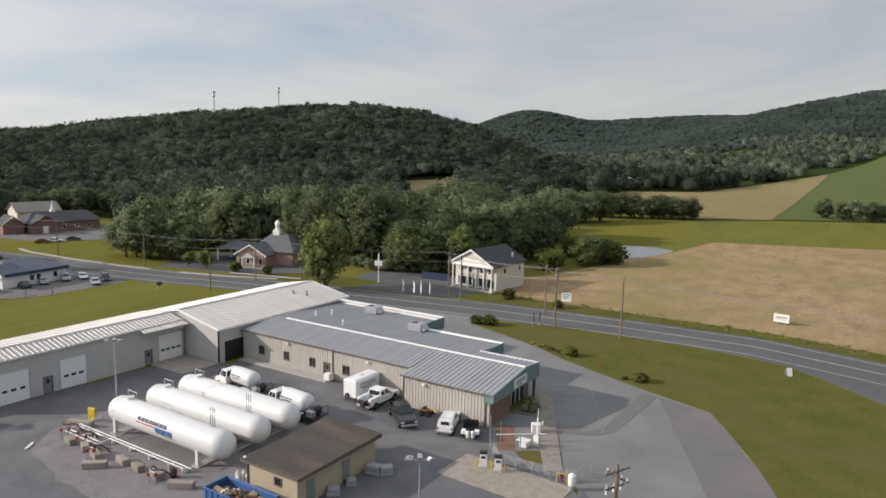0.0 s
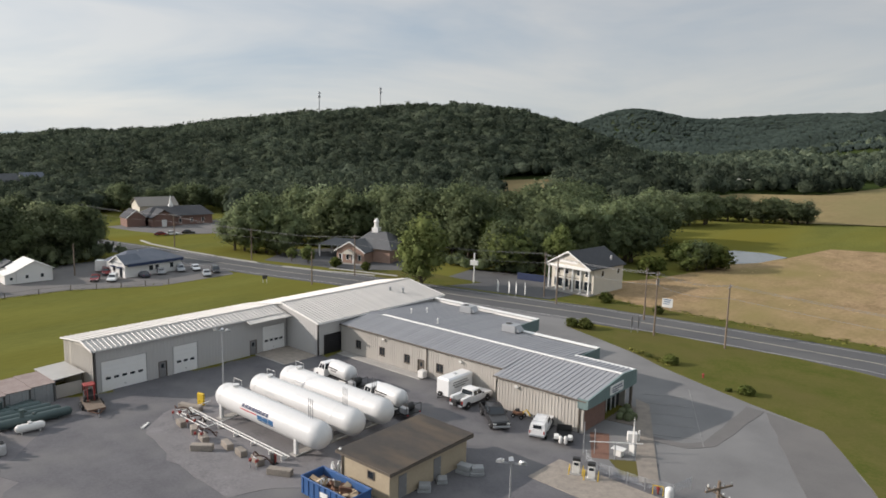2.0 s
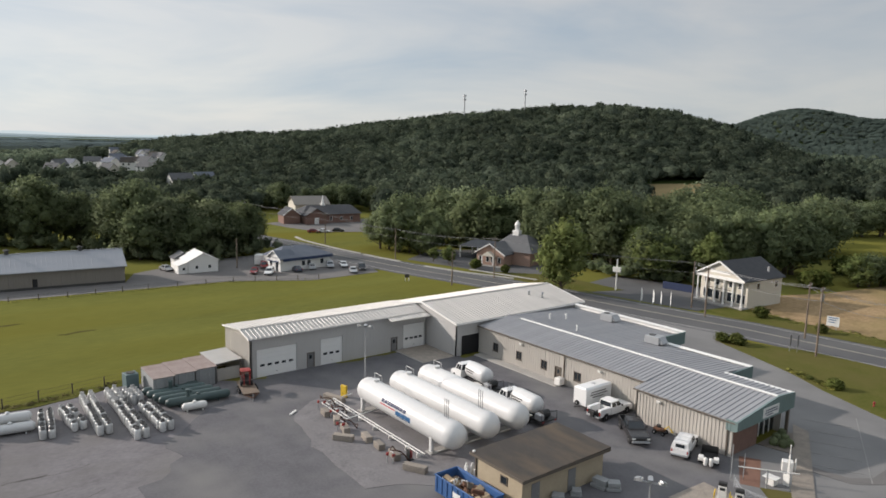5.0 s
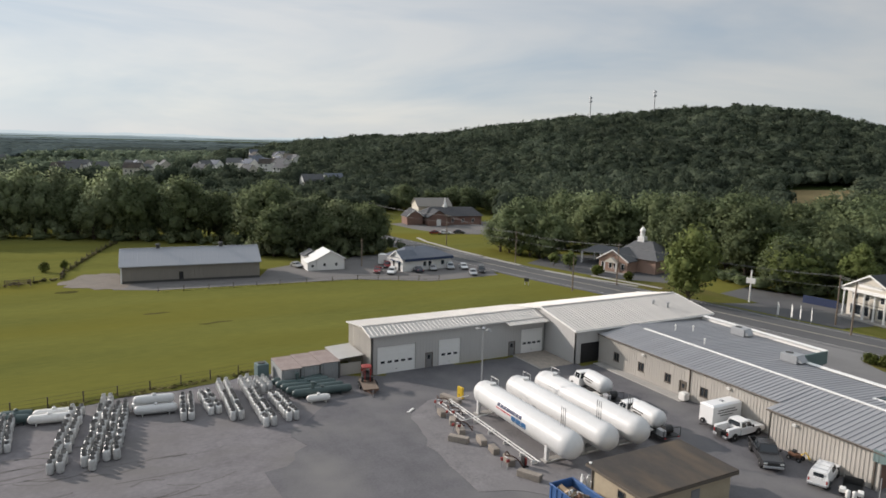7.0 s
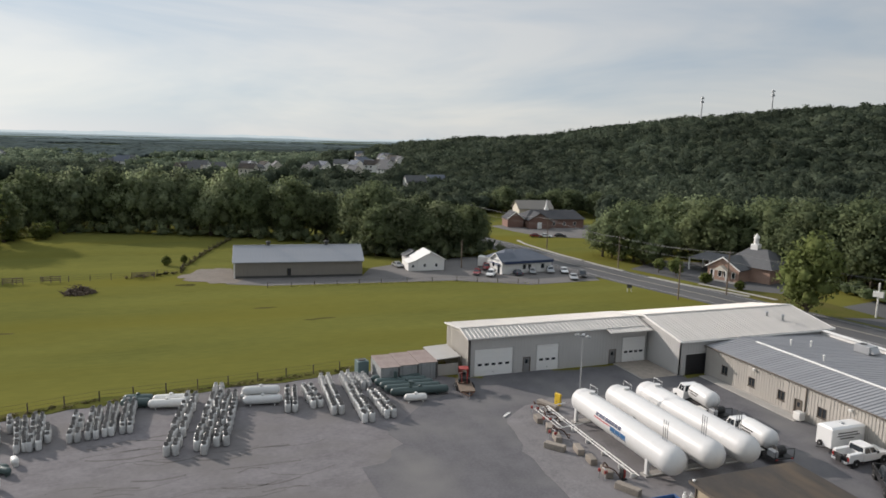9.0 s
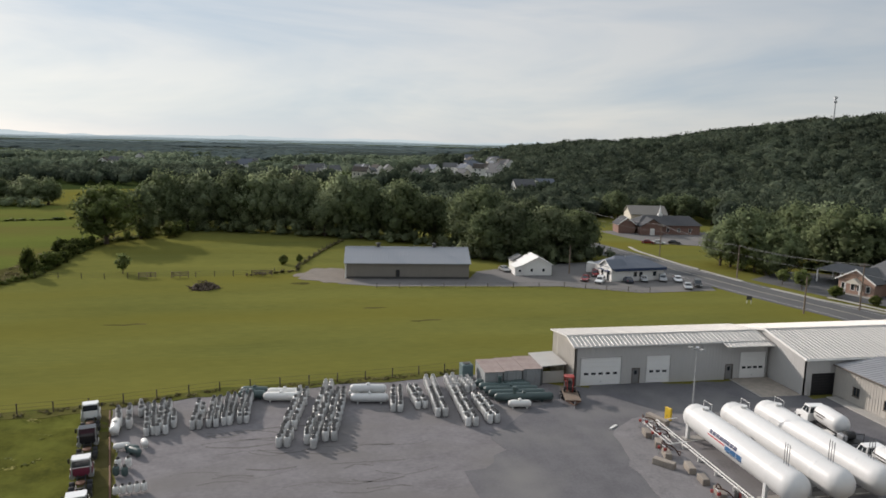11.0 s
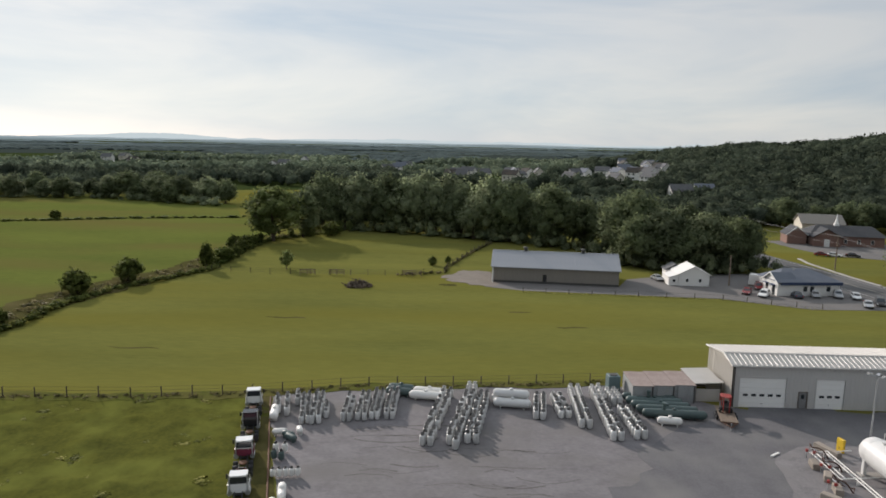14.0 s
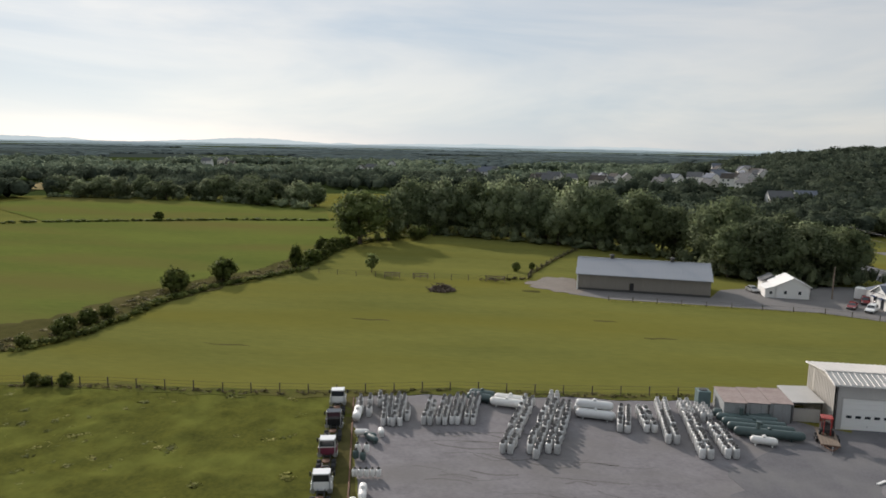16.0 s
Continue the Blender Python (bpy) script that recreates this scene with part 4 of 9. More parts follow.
roof2 = wpart("roof", slab([(-91.25, WS - 0.25, 5.33), (-91.25, WN, 5.33), (-85.3, WN, 6.05), (-85.3, WS - 0.25, 6.05)]), ROOF_PALE, warehouse)
n = 46
w = (WN - WS + 0.25) / n
roof_panels(roof, (-82.35, WS - 0.25, 5.33), (0, 1, 0), (-2.95, 0, 0.72), w, 3.037, n, ROOF_PALE)
roof_panels(roof2, (-91.25, WS - 0.25, 5.33), (0, 1, 0), (5.95, 0, 0.72), w, 5.993, n, ROOF_PALE)
wpart("ridge_cap", Geo().box(-85.5, -85.1, WS - 0.27, WN, 6.05, 6.13, 0.02), ROOF_PALE, warehouse)
wpart("canopy", slab([(-82.45, 54.6, 5.27), (-82.45, WN, 5.27), (-81.1, WN, 4.98), (-81.1, 54.6, 4.98)], 0.12), ROOF_PALE, warehouse, "pale steel roof canopy over the end door")
canopy = warehouse.children[-1]
roof_panels(canopy, (-81.1, 54.6, 4.98), (0, 1, 0), (-1.35, 0, 0.29), 7.0 / 12, 1.38, 12, ROOF_PALE)
wpart("gutter", Geo().box(-82.36, -82.2, WS - 0.25, 54.5, 5.2, 5.31, 0.02), GREY_STEEL, warehouse)
wpart("downspout", Geo().box(-82.5, -82.38, WS + 0.1, WS + 0.22, 0, 5.2, 0.01), DARK_TRIM, warehouse)
wpart("gable_trim", Geo().loft([[(-82.3, WS - 0.3, 5.2), (-82.3, WS - 0.3, 5.4), (-85.3, WS - 0.3, 6.14), (-91.3, WS - 0.3, 5.4), (-91.3, WS - 0.3, 5.2), (-85.3, WS - 0.3, 5.94)],
                                 [(-82.3, WS - 0.25, 5.2), (-82.3, WS - 0.25, 5.4), (-85.3, WS - 0.25, 6.14), (-91.3, WS - 0.25, 5.4), (-91.3, WS - 0.25, 5.2), (-85.3, WS - 0.25, 5.94)]]),
      WHITE_TRIM, warehouse)

# ---------------- tall hall between warehouse and offices ----------------
HX, HS, HN = -75.5, 61.9, 89.0
hall = thing("hall", HX, HS, 0, 0, "tall steel hall with a pale standing-seam roof and a black door", "warehouse")
wpart("wall", ribbed_wall((HX, HS), (HX, HN), 4.85, [(1.0, 4.6, 0, 2.95)], depth=0.018), GREY_STEEL, hall, "grey ribbed steel end wall")
side = ribbed_wall((-92, HS), (HX, HS), 4.85, depth=0.018)
side.loft([[(-92, HS + 0.02, 4.85), (HX, HS + 0.02, 4.85), (-83.8, HS + 0.02, 6.45)], [(-92, HS + 0.16, 4.85), (HX, HS + 0.16, 4.85), (-83.8, HS + 0.16, 6.45)]])
wpart("wall", side, GREY_STEEL, hall)
side = ribbed_wall((HX, HN), (-92, HN), 4.85)
side.loft([[(-92, HN - 0.02, 4.85), (HX, HN - 0.02, 4.85), (-83.8, HN - 0.02, 6.45)], [(-92, HN - 0.16, 4.85), (HX, HN - 0.16, 4.85), (-83.8, HN - 0.16, 6.45)]])
wpart("wall", side, TAN_STEEL, hall)
wpart("wall", ribbed_wall((-92, HN), (-92, HS), 4.85), GREY_STEEL, hall)
m = wall_frame((HX, HS), (HX, HN))
black = wpart("loading_door", Geo().box(1.01, 4.59, -0.14, -0.11, 0, 2.93, 0, m), BLACK_DOOR, hall, "black roll-up loading door")
for i in range(8):
    part("slat", Geo().box(1.02, 4.58, -0.12, -0.06, i * 0.365 + 0.01, (i + 1) * 0.365 - 0.004, 0.01, m), BLACK_DOOR, black)
f = Geo().box(0.9, 1.0, -0.1, 0.08, 0, 3.05, 0.01, m).box(4.6, 4.7, -0.1, 0.08, 0, 3.05, 0.01, m).box(1.0, 4.6, -0.1, 0.08, 2.95, 3.05, 0.01, m)
part("door_frame", f, GREY_STEEL, black)
e0, e1, r0, r1 = (-75.2, HS - 0.2, 4.9), (-75.2, HN + 0.2, 4.9), (-83.8, HS - 0.2, 6.55), (-83.8, HN + 0.2, 6.55)
roof = wpart("roof", slab([e0, e1, r1, r0]), ROOF_PALE, hall)
roof2 = wpart("roof", slab([(-92.3, HS - 0.2, 4.9), (-92.3, HN + 0.2, 4.9), r1, r0]), ROOF_PALE, hall)
n, up = 45, Vector((-8.6, 0, 1.65))
w = (HN - HS + 0.4) / n
roof_panels(roof, e0, (0, 1, 0), up, w, up.length, n, ROOF_PALE)
up = Vector((8.5, 0, 1.65))
roof_panels(roof2, (-92.3, HS - 0.2, 4.9), (0, 1, 0), up, w, up.length, n, ROOF_PALE)
wpart("ridge_cap", Geo().box(-84.05, -83.55, HS - 0.22, HN + 0.22, 6.55, 6.64, 0.02), ROOF_PALE, hall)
for yy, s in ((HS - 0.25, -1), (HN + 0.2, 1)):
    wpart("gable_trim", Geo().loft([[(-75.1, q, 4.72), (-75.1, q, 4.99), (-83.8, q, 6.66), (-92.4, q, 4.99), (-92.4, q, 4.72), (-83.8, q, 6.38)] for q in (yy, yy + 0.06)]), WHITE_TRIM, hall)
wpart("gutter", Geo().box(-75.22, -75.05, HS - 0.1, HN, 4.72, 4.86, 0.02), WHITE_TRIM, hall)
for x, y, h in ((-80.6, 81.5, 0.55), (-79.0, 83.0, 0.7)):
    z = 4.9 + (-75.2 - x) / 8.6 * 1.65
    v = wpart("roof_vent", Geo().cyl((x, y, z - 0.1), (x, y, z + h), 0.16, 12), GALV, hall, "galvanised roof vent stack")
    part("vent_cap", Geo().lathe((x, y, z + h + 0.05), (x, y, z + h + 0.25), [(0, 0.28), (0.3, 0.28), (1, 0.05)], 12), GALV, v)
ramp = Geo().loft([[(-82.5, 56.2, 0.05), (-75.6, 56.2, 0.05), (-75.6, 61.8, 0.05), (-82.5, 61.8, 0.05)], [(-82.5, 56.4, 0.16), (-76, 56.4, 0.12), (-75.8, 61.8, 0.12), (-82.5, 61.8, 0.16)]])
single("concrete_apron", ramp, BLOCK_TAN, "tan concrete apron at the loading door", "apron", kind="structure")
single("apron_kerb", Geo().box(-82.4, -75.7, 56.0, 56.18, 0.0, 0.16, 0.03), CONCRETE, "pale concrete kerb of the apron", "kerb", kind="structure")

# ---------------- office wing ----------------
OY, BY = 66.1, 64.1
office = thing("office_building", -75.5, OY, 0, 0, "tan ribbed steel office building with grey seam roof and teal fascia", "office building")
A, B = (-75.3, OY), (-45.6, OY)
wins = [(3.2, 4.3), (8.0, 9.1), (12.8, 13.9), (18.6, 19.8)]
holes = [(a, b, 1.15, 2.35) for a, b in wins] + [(15.4, 16.4, 0, 2.1)]
wpart("wall", ribbed_wall(A, B, 4.1, holes, z0=0.25, period=0.42), TAN_STEEL, office, "tan ribbed steel wall")
wpart("plinth", Geo().box(-75.3, -45.6, OY - 0.06, OY + 0.3, 0, 0.25, 0.02), CONCRETE, office)
m = wall_frame(A, B)
for a, b in wins:
    window_part(office, m, a, b, 1.15, 2.35, bars=1)
man_door(office, A, B, 15.4, 16.4, 2.1, BROWN_TRIM)
for s in (16.9, 29.2):
    wpart("downspout", Geo().box(s, s + 0.13, 0.05, 0.17, 0.1, 4.05, 0.01, m), BROWN_TRIM, office)
A, B = (-45.6, BY), (-34.1, BY)
wpart("wall", ribbed_wall(A, B, 3.75, period=0.42), TAN_STEEL, office, "tan ribbed steel wall")
wpart("wall", ribbed_wall((-45.6, OY), (-45.6, BY), 3.9), TAN_STEEL, office)
wpart("downspout", Geo().box(11.1, 11.22, 0.05, 0.17, 0.1, 3.7, 0.01, wall_frame(A, B)), BROWN_TRIM, office)
wpart("corner_trim", Geo().box(-34.2, -33.95, BY - 0.1, BY + 0.1, 0, 3.7, 0.01), TAN_STEEL, office)
# back steps of the plan
for a, b in (((-55, OY + 10), (-55, 87)), ((-55, 87), (-75.4, 87)), ((-41.5, 75), (-41.5, 80.7)), ((-41.5, 80.7), (-55, 80.7)), ((-34.4, 75), (-41.5, 75))):
    wpart("wall", ribbed_wall(a, b, 3.3), TAN_STEEL, office)
# east front: brick pier and glazed entrance
wpart("wall", Geo().box(-34.4, -34.1, BY + 0.2, 69.3, 0, 3.0), BRICK, office, "red brick front wall")
front = wpart("glazed_front", Geo().box(-35.3, -35.15, 69.3, 75, 0, 3.0), GLASS_DARK, office, "dark glazed entrance front")
for i in range(6):
    y = 69.3 + i * 1.12
    part("mullion", Geo().box(-35.2, -35.08, y, y + 0.1, 0, 3.0), WHITE_TRIM, front)
wpart("column", Geo().box(-33.75, -33.45, 74.5, 74.8, 0, 3.0, 0.02), BROWN_TRIM, office)
fz = 3.0
for name, g in (("fascia", Geo().loft([[(x, BY - 0.35, fz), (x, 75.35, fz), (x, 75.35, 4.78), (x, 72.0, 5.06), (x, BY - 0.35, 3.98)] for x in (-33.55, -33.35)])), ("fascia", Geo().box(-41.5, -33.55, 75.15, 75.35, fz, 4.7, 0.01)),
                ("fascia", Geo().box(-41.4, -41.2, 75.35, 81.0, fz, 4.5, 0.01)), ("fascia", Geo().box(-55, -41.4, 80.8, 81.0, fz, 4.5, 0.01)),
                ("fascia", Geo().box(-54.9, -54.7, 81.0, 87.35, fz, 4.75, 0.01)), ("fascia", Geo().box(-75.4, -54.9, 87.15, 87.35, fz, 4.75, 0.01)),
                ("fascia", Geo().box(-34.6, -33.55, BY - 0.35, BY - 0.2, 2.9, 4.0, 0.01))):
    fa = wpart(name, g, TEAL, office, "teal ribbed steel fascia")
    xs, ys = [p[0] for p in g.v], [p[1] for p in g.v]
    x0, x1, y0, y1 = min(xs), max(xs), min(ys), max(ys)
    rb = Geo()
    if x1 - x0 < 0.5:
        k = int((y1 - y0) / 0.4)
        for i in range(k + 1):
            y = y0 + 0.05 + i * 0.4
            rb.box(x1, x1 + 0.03, y, y + 0.06, fz + 0.01, (4.0 + (y - BY) * 0.125 if x1 > -34 and y < 72 else max(p[2] for p in g.v) - 0.3 * (x1 > -34)) - 0.03)
    else:
        k = int((x1 - x0) / 0.4)
        for i in range(k):
            x = x0 + 0.1 + i * 0.4
            rb.box(x, x + 0.06, y0 - 0.03, y1 + 0.03, fz + 0.01, max(p[2] for p in g.v) - 0.02)
    part("rib", rb, TEAL, fa)
for x0, x1, y, z in ((-75.4, -54.7, 87.0, 4.75), (-55, -41.2, 80.65, 4.5), (-41.5, -33.35, 75.0, 4.7)):
    wpart("parapet_cap", Geo().box(x0, x1, y - 0.45, y + 0.37, z, z + 0.09, 0.01), WHITE_TRIM, office, "white metal parapet cap")
    wpart("parapet", Geo().box(x0, x1 - 0.2, y - 0.1, y + 0.12, 3.9, z), WHITE_TRIM, office)
wpart("soffit", Geo().box(-35.1, -33.55, BY + 0.1, 75.1, 3.0, 3.08), WHITE_TRIM, office)
# roofs: the ridge runs along x
RY, RZ = 72.0, 4.9
up1 = Vector((0, RY - (OY - 0.25), RZ - 4.17))
roof = wpart("roof", slab([(-75.3, OY - 0.25, 4.17), (-45.9, OY - 0.25, 4.17), (-45.9, RY, RZ), (-75.3, RY, RZ)]), ROOF_STEEL, office)
roof_panels(roof, (-45.9, OY - 0.25, 4.17), (-1, 0, 0), up1, 0.6, up1.length, 49, ROOF_STEEL)
up2 = Vector((0, RY - (BY - 0.25), RZ - 3.85))
roof = wpart("roof", slab([(-45.9, BY - 0.25, 3.85), (-33.5, BY - 0.25, 3.85), (-33.5, RY, RZ), (-45.9, RY, RZ)]), ROOF_STEEL, office)
roof_panels(roof, (-33.55, BY - 0.25, 3.85), (-1, 0, 0), up2, 0.6175, up2.length, 20, ROOF_STEEL)
for x0, x1, yb, zb in ((-75.3, -55, 86.9, 4.15), (-55, -41.5, 80.6, 4.35), (-41.5, -33.55, 74.9, 4.75)):
    roof = wpart("roof", slab([(x0, yb, zb), (x1, yb, zb), (x1, RY, RZ), (x0, RY, RZ)]), ROOF_STEEL, office)
    up = Vector((0, RY - yb, RZ - zb))
    n = round((x1 - x0) / 0.6)
    roof_panels(roof, (x0, yb, zb), (1, 0, 0), up, (x1 - x0) / n, up.length, n, ROOF_STEEL)
wpart("ridge_cap", Geo().box(-72.5, -33.55, RY - 0.22, RY + 0.22, RZ + 0.03, RZ + 0.13, 0.02), WHITE_TRIM, office, "white metal ridge cap")
wpart("gutter", Geo().box(-75.3, -45.9, OY - 0.42, OY - 0.25, 4.02, 4.15, 0.02), BROWN_TRIM, office)
wpart("gutter", Geo().box(-45.9, -33.6, BY - 0.42, BY - 0.25, 3.7, 3.83, 0.02), BROWN_TRIM, office)
sign = wpart("wall_sign", Geo().box(-33.34, -33.24, 68.6, 71.8, 3.3, 4.35, 0.02), SIGN_WHITE, office, "white sign board with plain dark bars")
for i, (a, b) in enumerate(((69.0, 71.4), (68.9, 71.5), (69.2, 70.6))):
    part("lettering", Geo().box(-33.24, -33.225, a, b, 4.02 - i * 0.27, 4.14 - i * 0.27), NAVY, sign)
for x, y, z in ((-66.0, 84.3, 4.3), (-54.2, 79.3, 4.45)):
    ac = thing("rooftop_unit", x, y, z, 4, "grey rooftop air-conditioning unit on the office roof", "air conditioner", "rooftop units")
    part("casing", Geo().box(-1.1, 1.1, -0.85, 0.85, 0.1, 1.15, 0.04), GALV, ac)
    part("curb", Geo().box(-1.0, 1.0, -0.75, 0.75, -0.25, 0.12), DARK_TRIM, ac)
    part("hood", Geo().loft([[(1.1, -0.7, 0.35), (1.1, 0.7, 0.35), (1.1, 0.7, 1.05), (1.1, -0.7, 1.05)], [(1.65, -0.7, 0.3), (1.65, 0.7, 0.3), (1.65, 0.7, 0.42), (1.65, -0.7, 0.42)]]), GALV, ac)
    part("fan_grille", Geo().cyl((-0.4, 0, 1.15), (-0.4, 0, 1.2), 0.5, 20), DARK_TRIM, ac)
for x, y in ((-63.4, 74.0), (-69.5, 78.5), (-70.5, 76.0)):
    z = RZ - (y - RY) * 0.05
    single("vent_pipe", Geo().cyl((x, y, z - 0.1), (x, y, z + 0.75), 0.09, 10).lathe((x, y, z + 0.7), (x, y, z + 0.95), [(0, 0.16), (0.5, 0.16), (1, 0.03)], 10), WHITE_TRIM,
           "white vent pipe on the office roof", "vent pipe", "roof vents")
for s, yy, zz in ((-66.3, OY, 3.55), (-52.5, OY, 3.5), (-42.6, BY, 3.2)):
    wl = thing("wall_light", s, yy - 0.06, zz, 0, "white wall-mounted floodlight on the ribbed steel wall", "wall light", "wall lights")
    part("housing", Geo().box(-0.22, 0.22, -0.3, 0, -0.13, 0.13, 0.03), WHITE_TRIM, wl)
    part("lens", Geo().box(-0.18, 0.18, -0.32, -0.3, -0.1, 0.08), LAMP_CLEAR, wl)
single("office_kerb", Geo().box(-74.5, -58.3, OY - 1.6, OY - 0.08, 0.0, 0.16, 0.03), CONCRETE, "pale concrete walk along the office wall", "kerb", kind="structure")


# ---------------- smaller buildings ----------------
def gable_house(name, x, y, turn, length, depth, eave, ridge, wall_mat, roof_mat, label, category="house", over=0.35, windows=(), along=True, door=None):
    """A house with its front along local x at y 0 and the rest behind (+y). along: the ridge runs along the front, else it points to it."""
    h = thing(name, x, y, 0, turn, label, category)
    t = 0.2
    for nm, a, b in (("wall", (0, 0), (length, 0)), ("wall", (length, 0), (length, depth)), ("wall", (length, depth), (0, depth)), ("wall", (0, depth), (0, 0))):
        g = Geo()
        m = wall_frame(a, b)
        n = (Vector(b) - Vector(a)).length
        g.box(0, n, -t, 0, 0, eave, 0, m)
        if (a[1] != b[1]) == along:
            g.loft([[tuple(m @ Vector(p)) for p in ((0, o, eave), (n, o, eave), (n / 2, o, ridge - 0.1))] for o in (-t, 0)])
        part(nm, g, wall_mat, h)
    if along:
        e = [(-over, -over, 0), (length + over, -over, 0), (length + over, depth / 2, 1), (-over, depth / 2, 1)]
        e2 = [(-over, depth + over, 0), (length + over, depth + over, 0), (length + over, depth / 2, 1), (-over, depth / 2, 1)]
        drop = (ridge - eave) / (depth / 2) * over
    else:
        e = [(-over, -over, 0), (-over, depth + over, 0), (length / 2, depth + over, 1), (length / 2, -over, 1)]
        e2 = [(length + over, -over, 0), (length + over, depth + over, 0), (length / 2, depth + over, 1), (length / 2, -over, 1)]
        drop = (ridge - eave) / (length / 2) * over
    for q in (e, e2):
        part("roof", slab([(a, b, (ridge if c else eave - drop) + 0.12) for a, b, c in q], 0.18), roof_mat, h)
    fr = wall_frame((0, 0), (length, 0))
    for s0, s1, z0, z1 in windows:
        if s0 >= 0:
            w = window_part_local(h, fr, s0, s1, z0, z1)
        else:
            w = window_part_local(h, wall_frame((length, 0), (length, depth)), -s1, -s0, z0, z1)
    if door:
        d = part("door", Geo().box(door[0], door[1], 0.0, 0.05, 0, 2.1, 0.01, fr), door[2] if len(door) > 2 else BROWN_TRIM, h)
        part("door_handle", Geo().box(door[1] - 0.2, door[1] - 0.1, 0.05, 0.09, 0.98, 1.04, 0, fr), GALV, d)
    return h


def window_part_local(h, m, s0, s1, z0, z1, mat=None):
    f, w = Geo(), 0.09
    f.box(s0, s0 + w, -0.02, 0.06, z0, z1, 0, m).box(s1 - w, s1, -0.02, 0.06, z0, z1, 0, m)
    f.box(s0 + w, s1 - w, -0.02, 0.06, z0, z0 + w, 0, m).box(s0 + w, s1 - w, -0.02, 0.06, z1 - w, z1, 0, m)
    win = part("window", f, mat or WHITE_TRIM, h)
    part("pane", Geo().box(s0 + w, s1 - w, -0.02, 0.025, z0 + w, z1 - w, 0, m), GLASS_DARK, win)
    return win


# long pole barn at the meadow's far edge; its front faces +x
barn = thing("barn", -155.2, 22.0, 0, -5.7, "long brown steel barn with grey metal roof and vents", "barn")
g = ribbed_wall((0, -14), (0, 14), 3.75, [(11.2, 12.1, 0.02, 2.1)], period=0.9)
part("wall", g, BARN_WALL, barn)
for s in (-1, 1):
    a, b = ((-12, -14), (0, -14)) if s < 0 else ((0, 14), (-12, 14))
    g = ribbed_wall(a, b, 3.75, period=0.9)
    y = 14 * s
    g.loft([[(-12, y, 3.75), (0, y, 3.75), (-6, y, 6.3)], [(-12, y - 0.15 * s, 3.75), (0, y - 0.15 * s, 3.75), (-6, y - 0.15 * s, 6.3)]])
    part("wall", g, BARN_WALL, barn)
part("wall", ribbed_wall((-12, 14), (-12, -14), 3.75, period=0.9), BARN_WALL, barn)
part("skirt_board", Geo().box(0.02, 0.1, -14, 14, 0, 0.5), DARK_TRIM, barn)
for s in (-1, 1):
    x0 = 0.5 if s > 0 else -12.5
    rf = part("roof", slab([(x0, -14.4, 3.6), (x0, 14.4, 3.6), (-6, 14.4, 6.42), (-6, -14.4, 6.42)]), BARN_ROOF, barn)
    up = Vector((-6 - x0, 0, 2.82))
    roof_panels(rf, (x0, -14.4, 3.6), (0, 1, 0), up, 0.9, up.length, 32, BARN_ROOF, rib=0.035)
part("ridge_cap", Geo().box(-6.2, -5.8, -14.4, 14.4, 6.42, 6.52, 0.02), BARN_ROOF, barn)
for y in (-6.8, 6.3):
    v = part("ridge_vent", Geo().cyl((-6, y, 6.4), (-6, y, 7.1), 0.4, 12), DARK_TRIM, barn)
    part("vent_cap", Geo().lathe((-6, y, 7.15), (-6, y, 7.5), [(0, 0.62), (0.3, 0.62), (1, 0.1)], 12), DARK_TRIM, v)
d = part("door", Geo().box(-0.1, -0.05, -2.75, -1.85, 0.02, 2.1), BLACK_DOOR, barn)
part("corner_board", Geo().box(0.05, 0.14, -14.2, -13.9, 0, 3.7), WHITE_TRIM, barn)

# white cottage, gable to the meadow
cottage = gable_house("cottage", -157.0, 50.0, 87, 8.6, 8.5, 3.4, 5.6, WHITE_WALL, WHITE_TRIM, "small white gabled cottage with a lean-to", "cottage",
                      windows=[(5.6, 6.5, 1.1, 2.2)], along=False)
cottage.scale = (0.8, 0.8, 0.8)
lean = Geo().loft([[(-2.6, 0.1, 0), (-0.02, 0.1, 0), (-0.02, 0.1, 3.2), (-2.6, 0.1, 2.4)], [(-2.6, 6, 0), (-0.02, 6, 0), (-0.02, 6, 3.2), (-2.6, 6, 2.4)]])
part("lean_to", lean, WHITE_WALL, cottage)
part("lean_to_roof", slab([(-2.9, -0.2, 2.45), (-2.9, 6.3, 2.45), (-0.02, 6.3, 3.38), (-0.02, -0.2, 3.38)], 0.12), WHITE_TRIM, cottage)
window_part_local(cottage, wall_frame((0, 0), (8.6, 0)), -1.6, -0.7, 1.0, 1.9)
window_part_local(cottage, wall_frame((0, 0), (8.6, 0)), 2.0, 2.9, 1.1, 2.2)
part("rear_wing", Geo().box(-1.5, 4.0, 8.5, 13, 0, 3.0), WHITE_WALL, cottage)
part("rear_roof", Geo().loft([[(-1.9, y, 2.95), (4.3, y, 2.95), (1.2, y, 4.8)] for y in (8.52, 13.3)]), SHINGLE_GREY, cottage)

# low white clinic with a blue band and slate roof
clinic = thing("clinic", -148.3, 68.6, 0, 96, "low white building with a blue fascia band and slate-blue roof", "shop")
part("wall", Geo().box(0, 13.6, 0, 8, 0, 3.1), WHITE_WALL, clinic)
part("fascia", Geo().box(0.3, 14.0, -0.6, 0.0, 2.45, 3.15, 0.03), BLUE_BAND, clinic, "dark blue awning fascia")
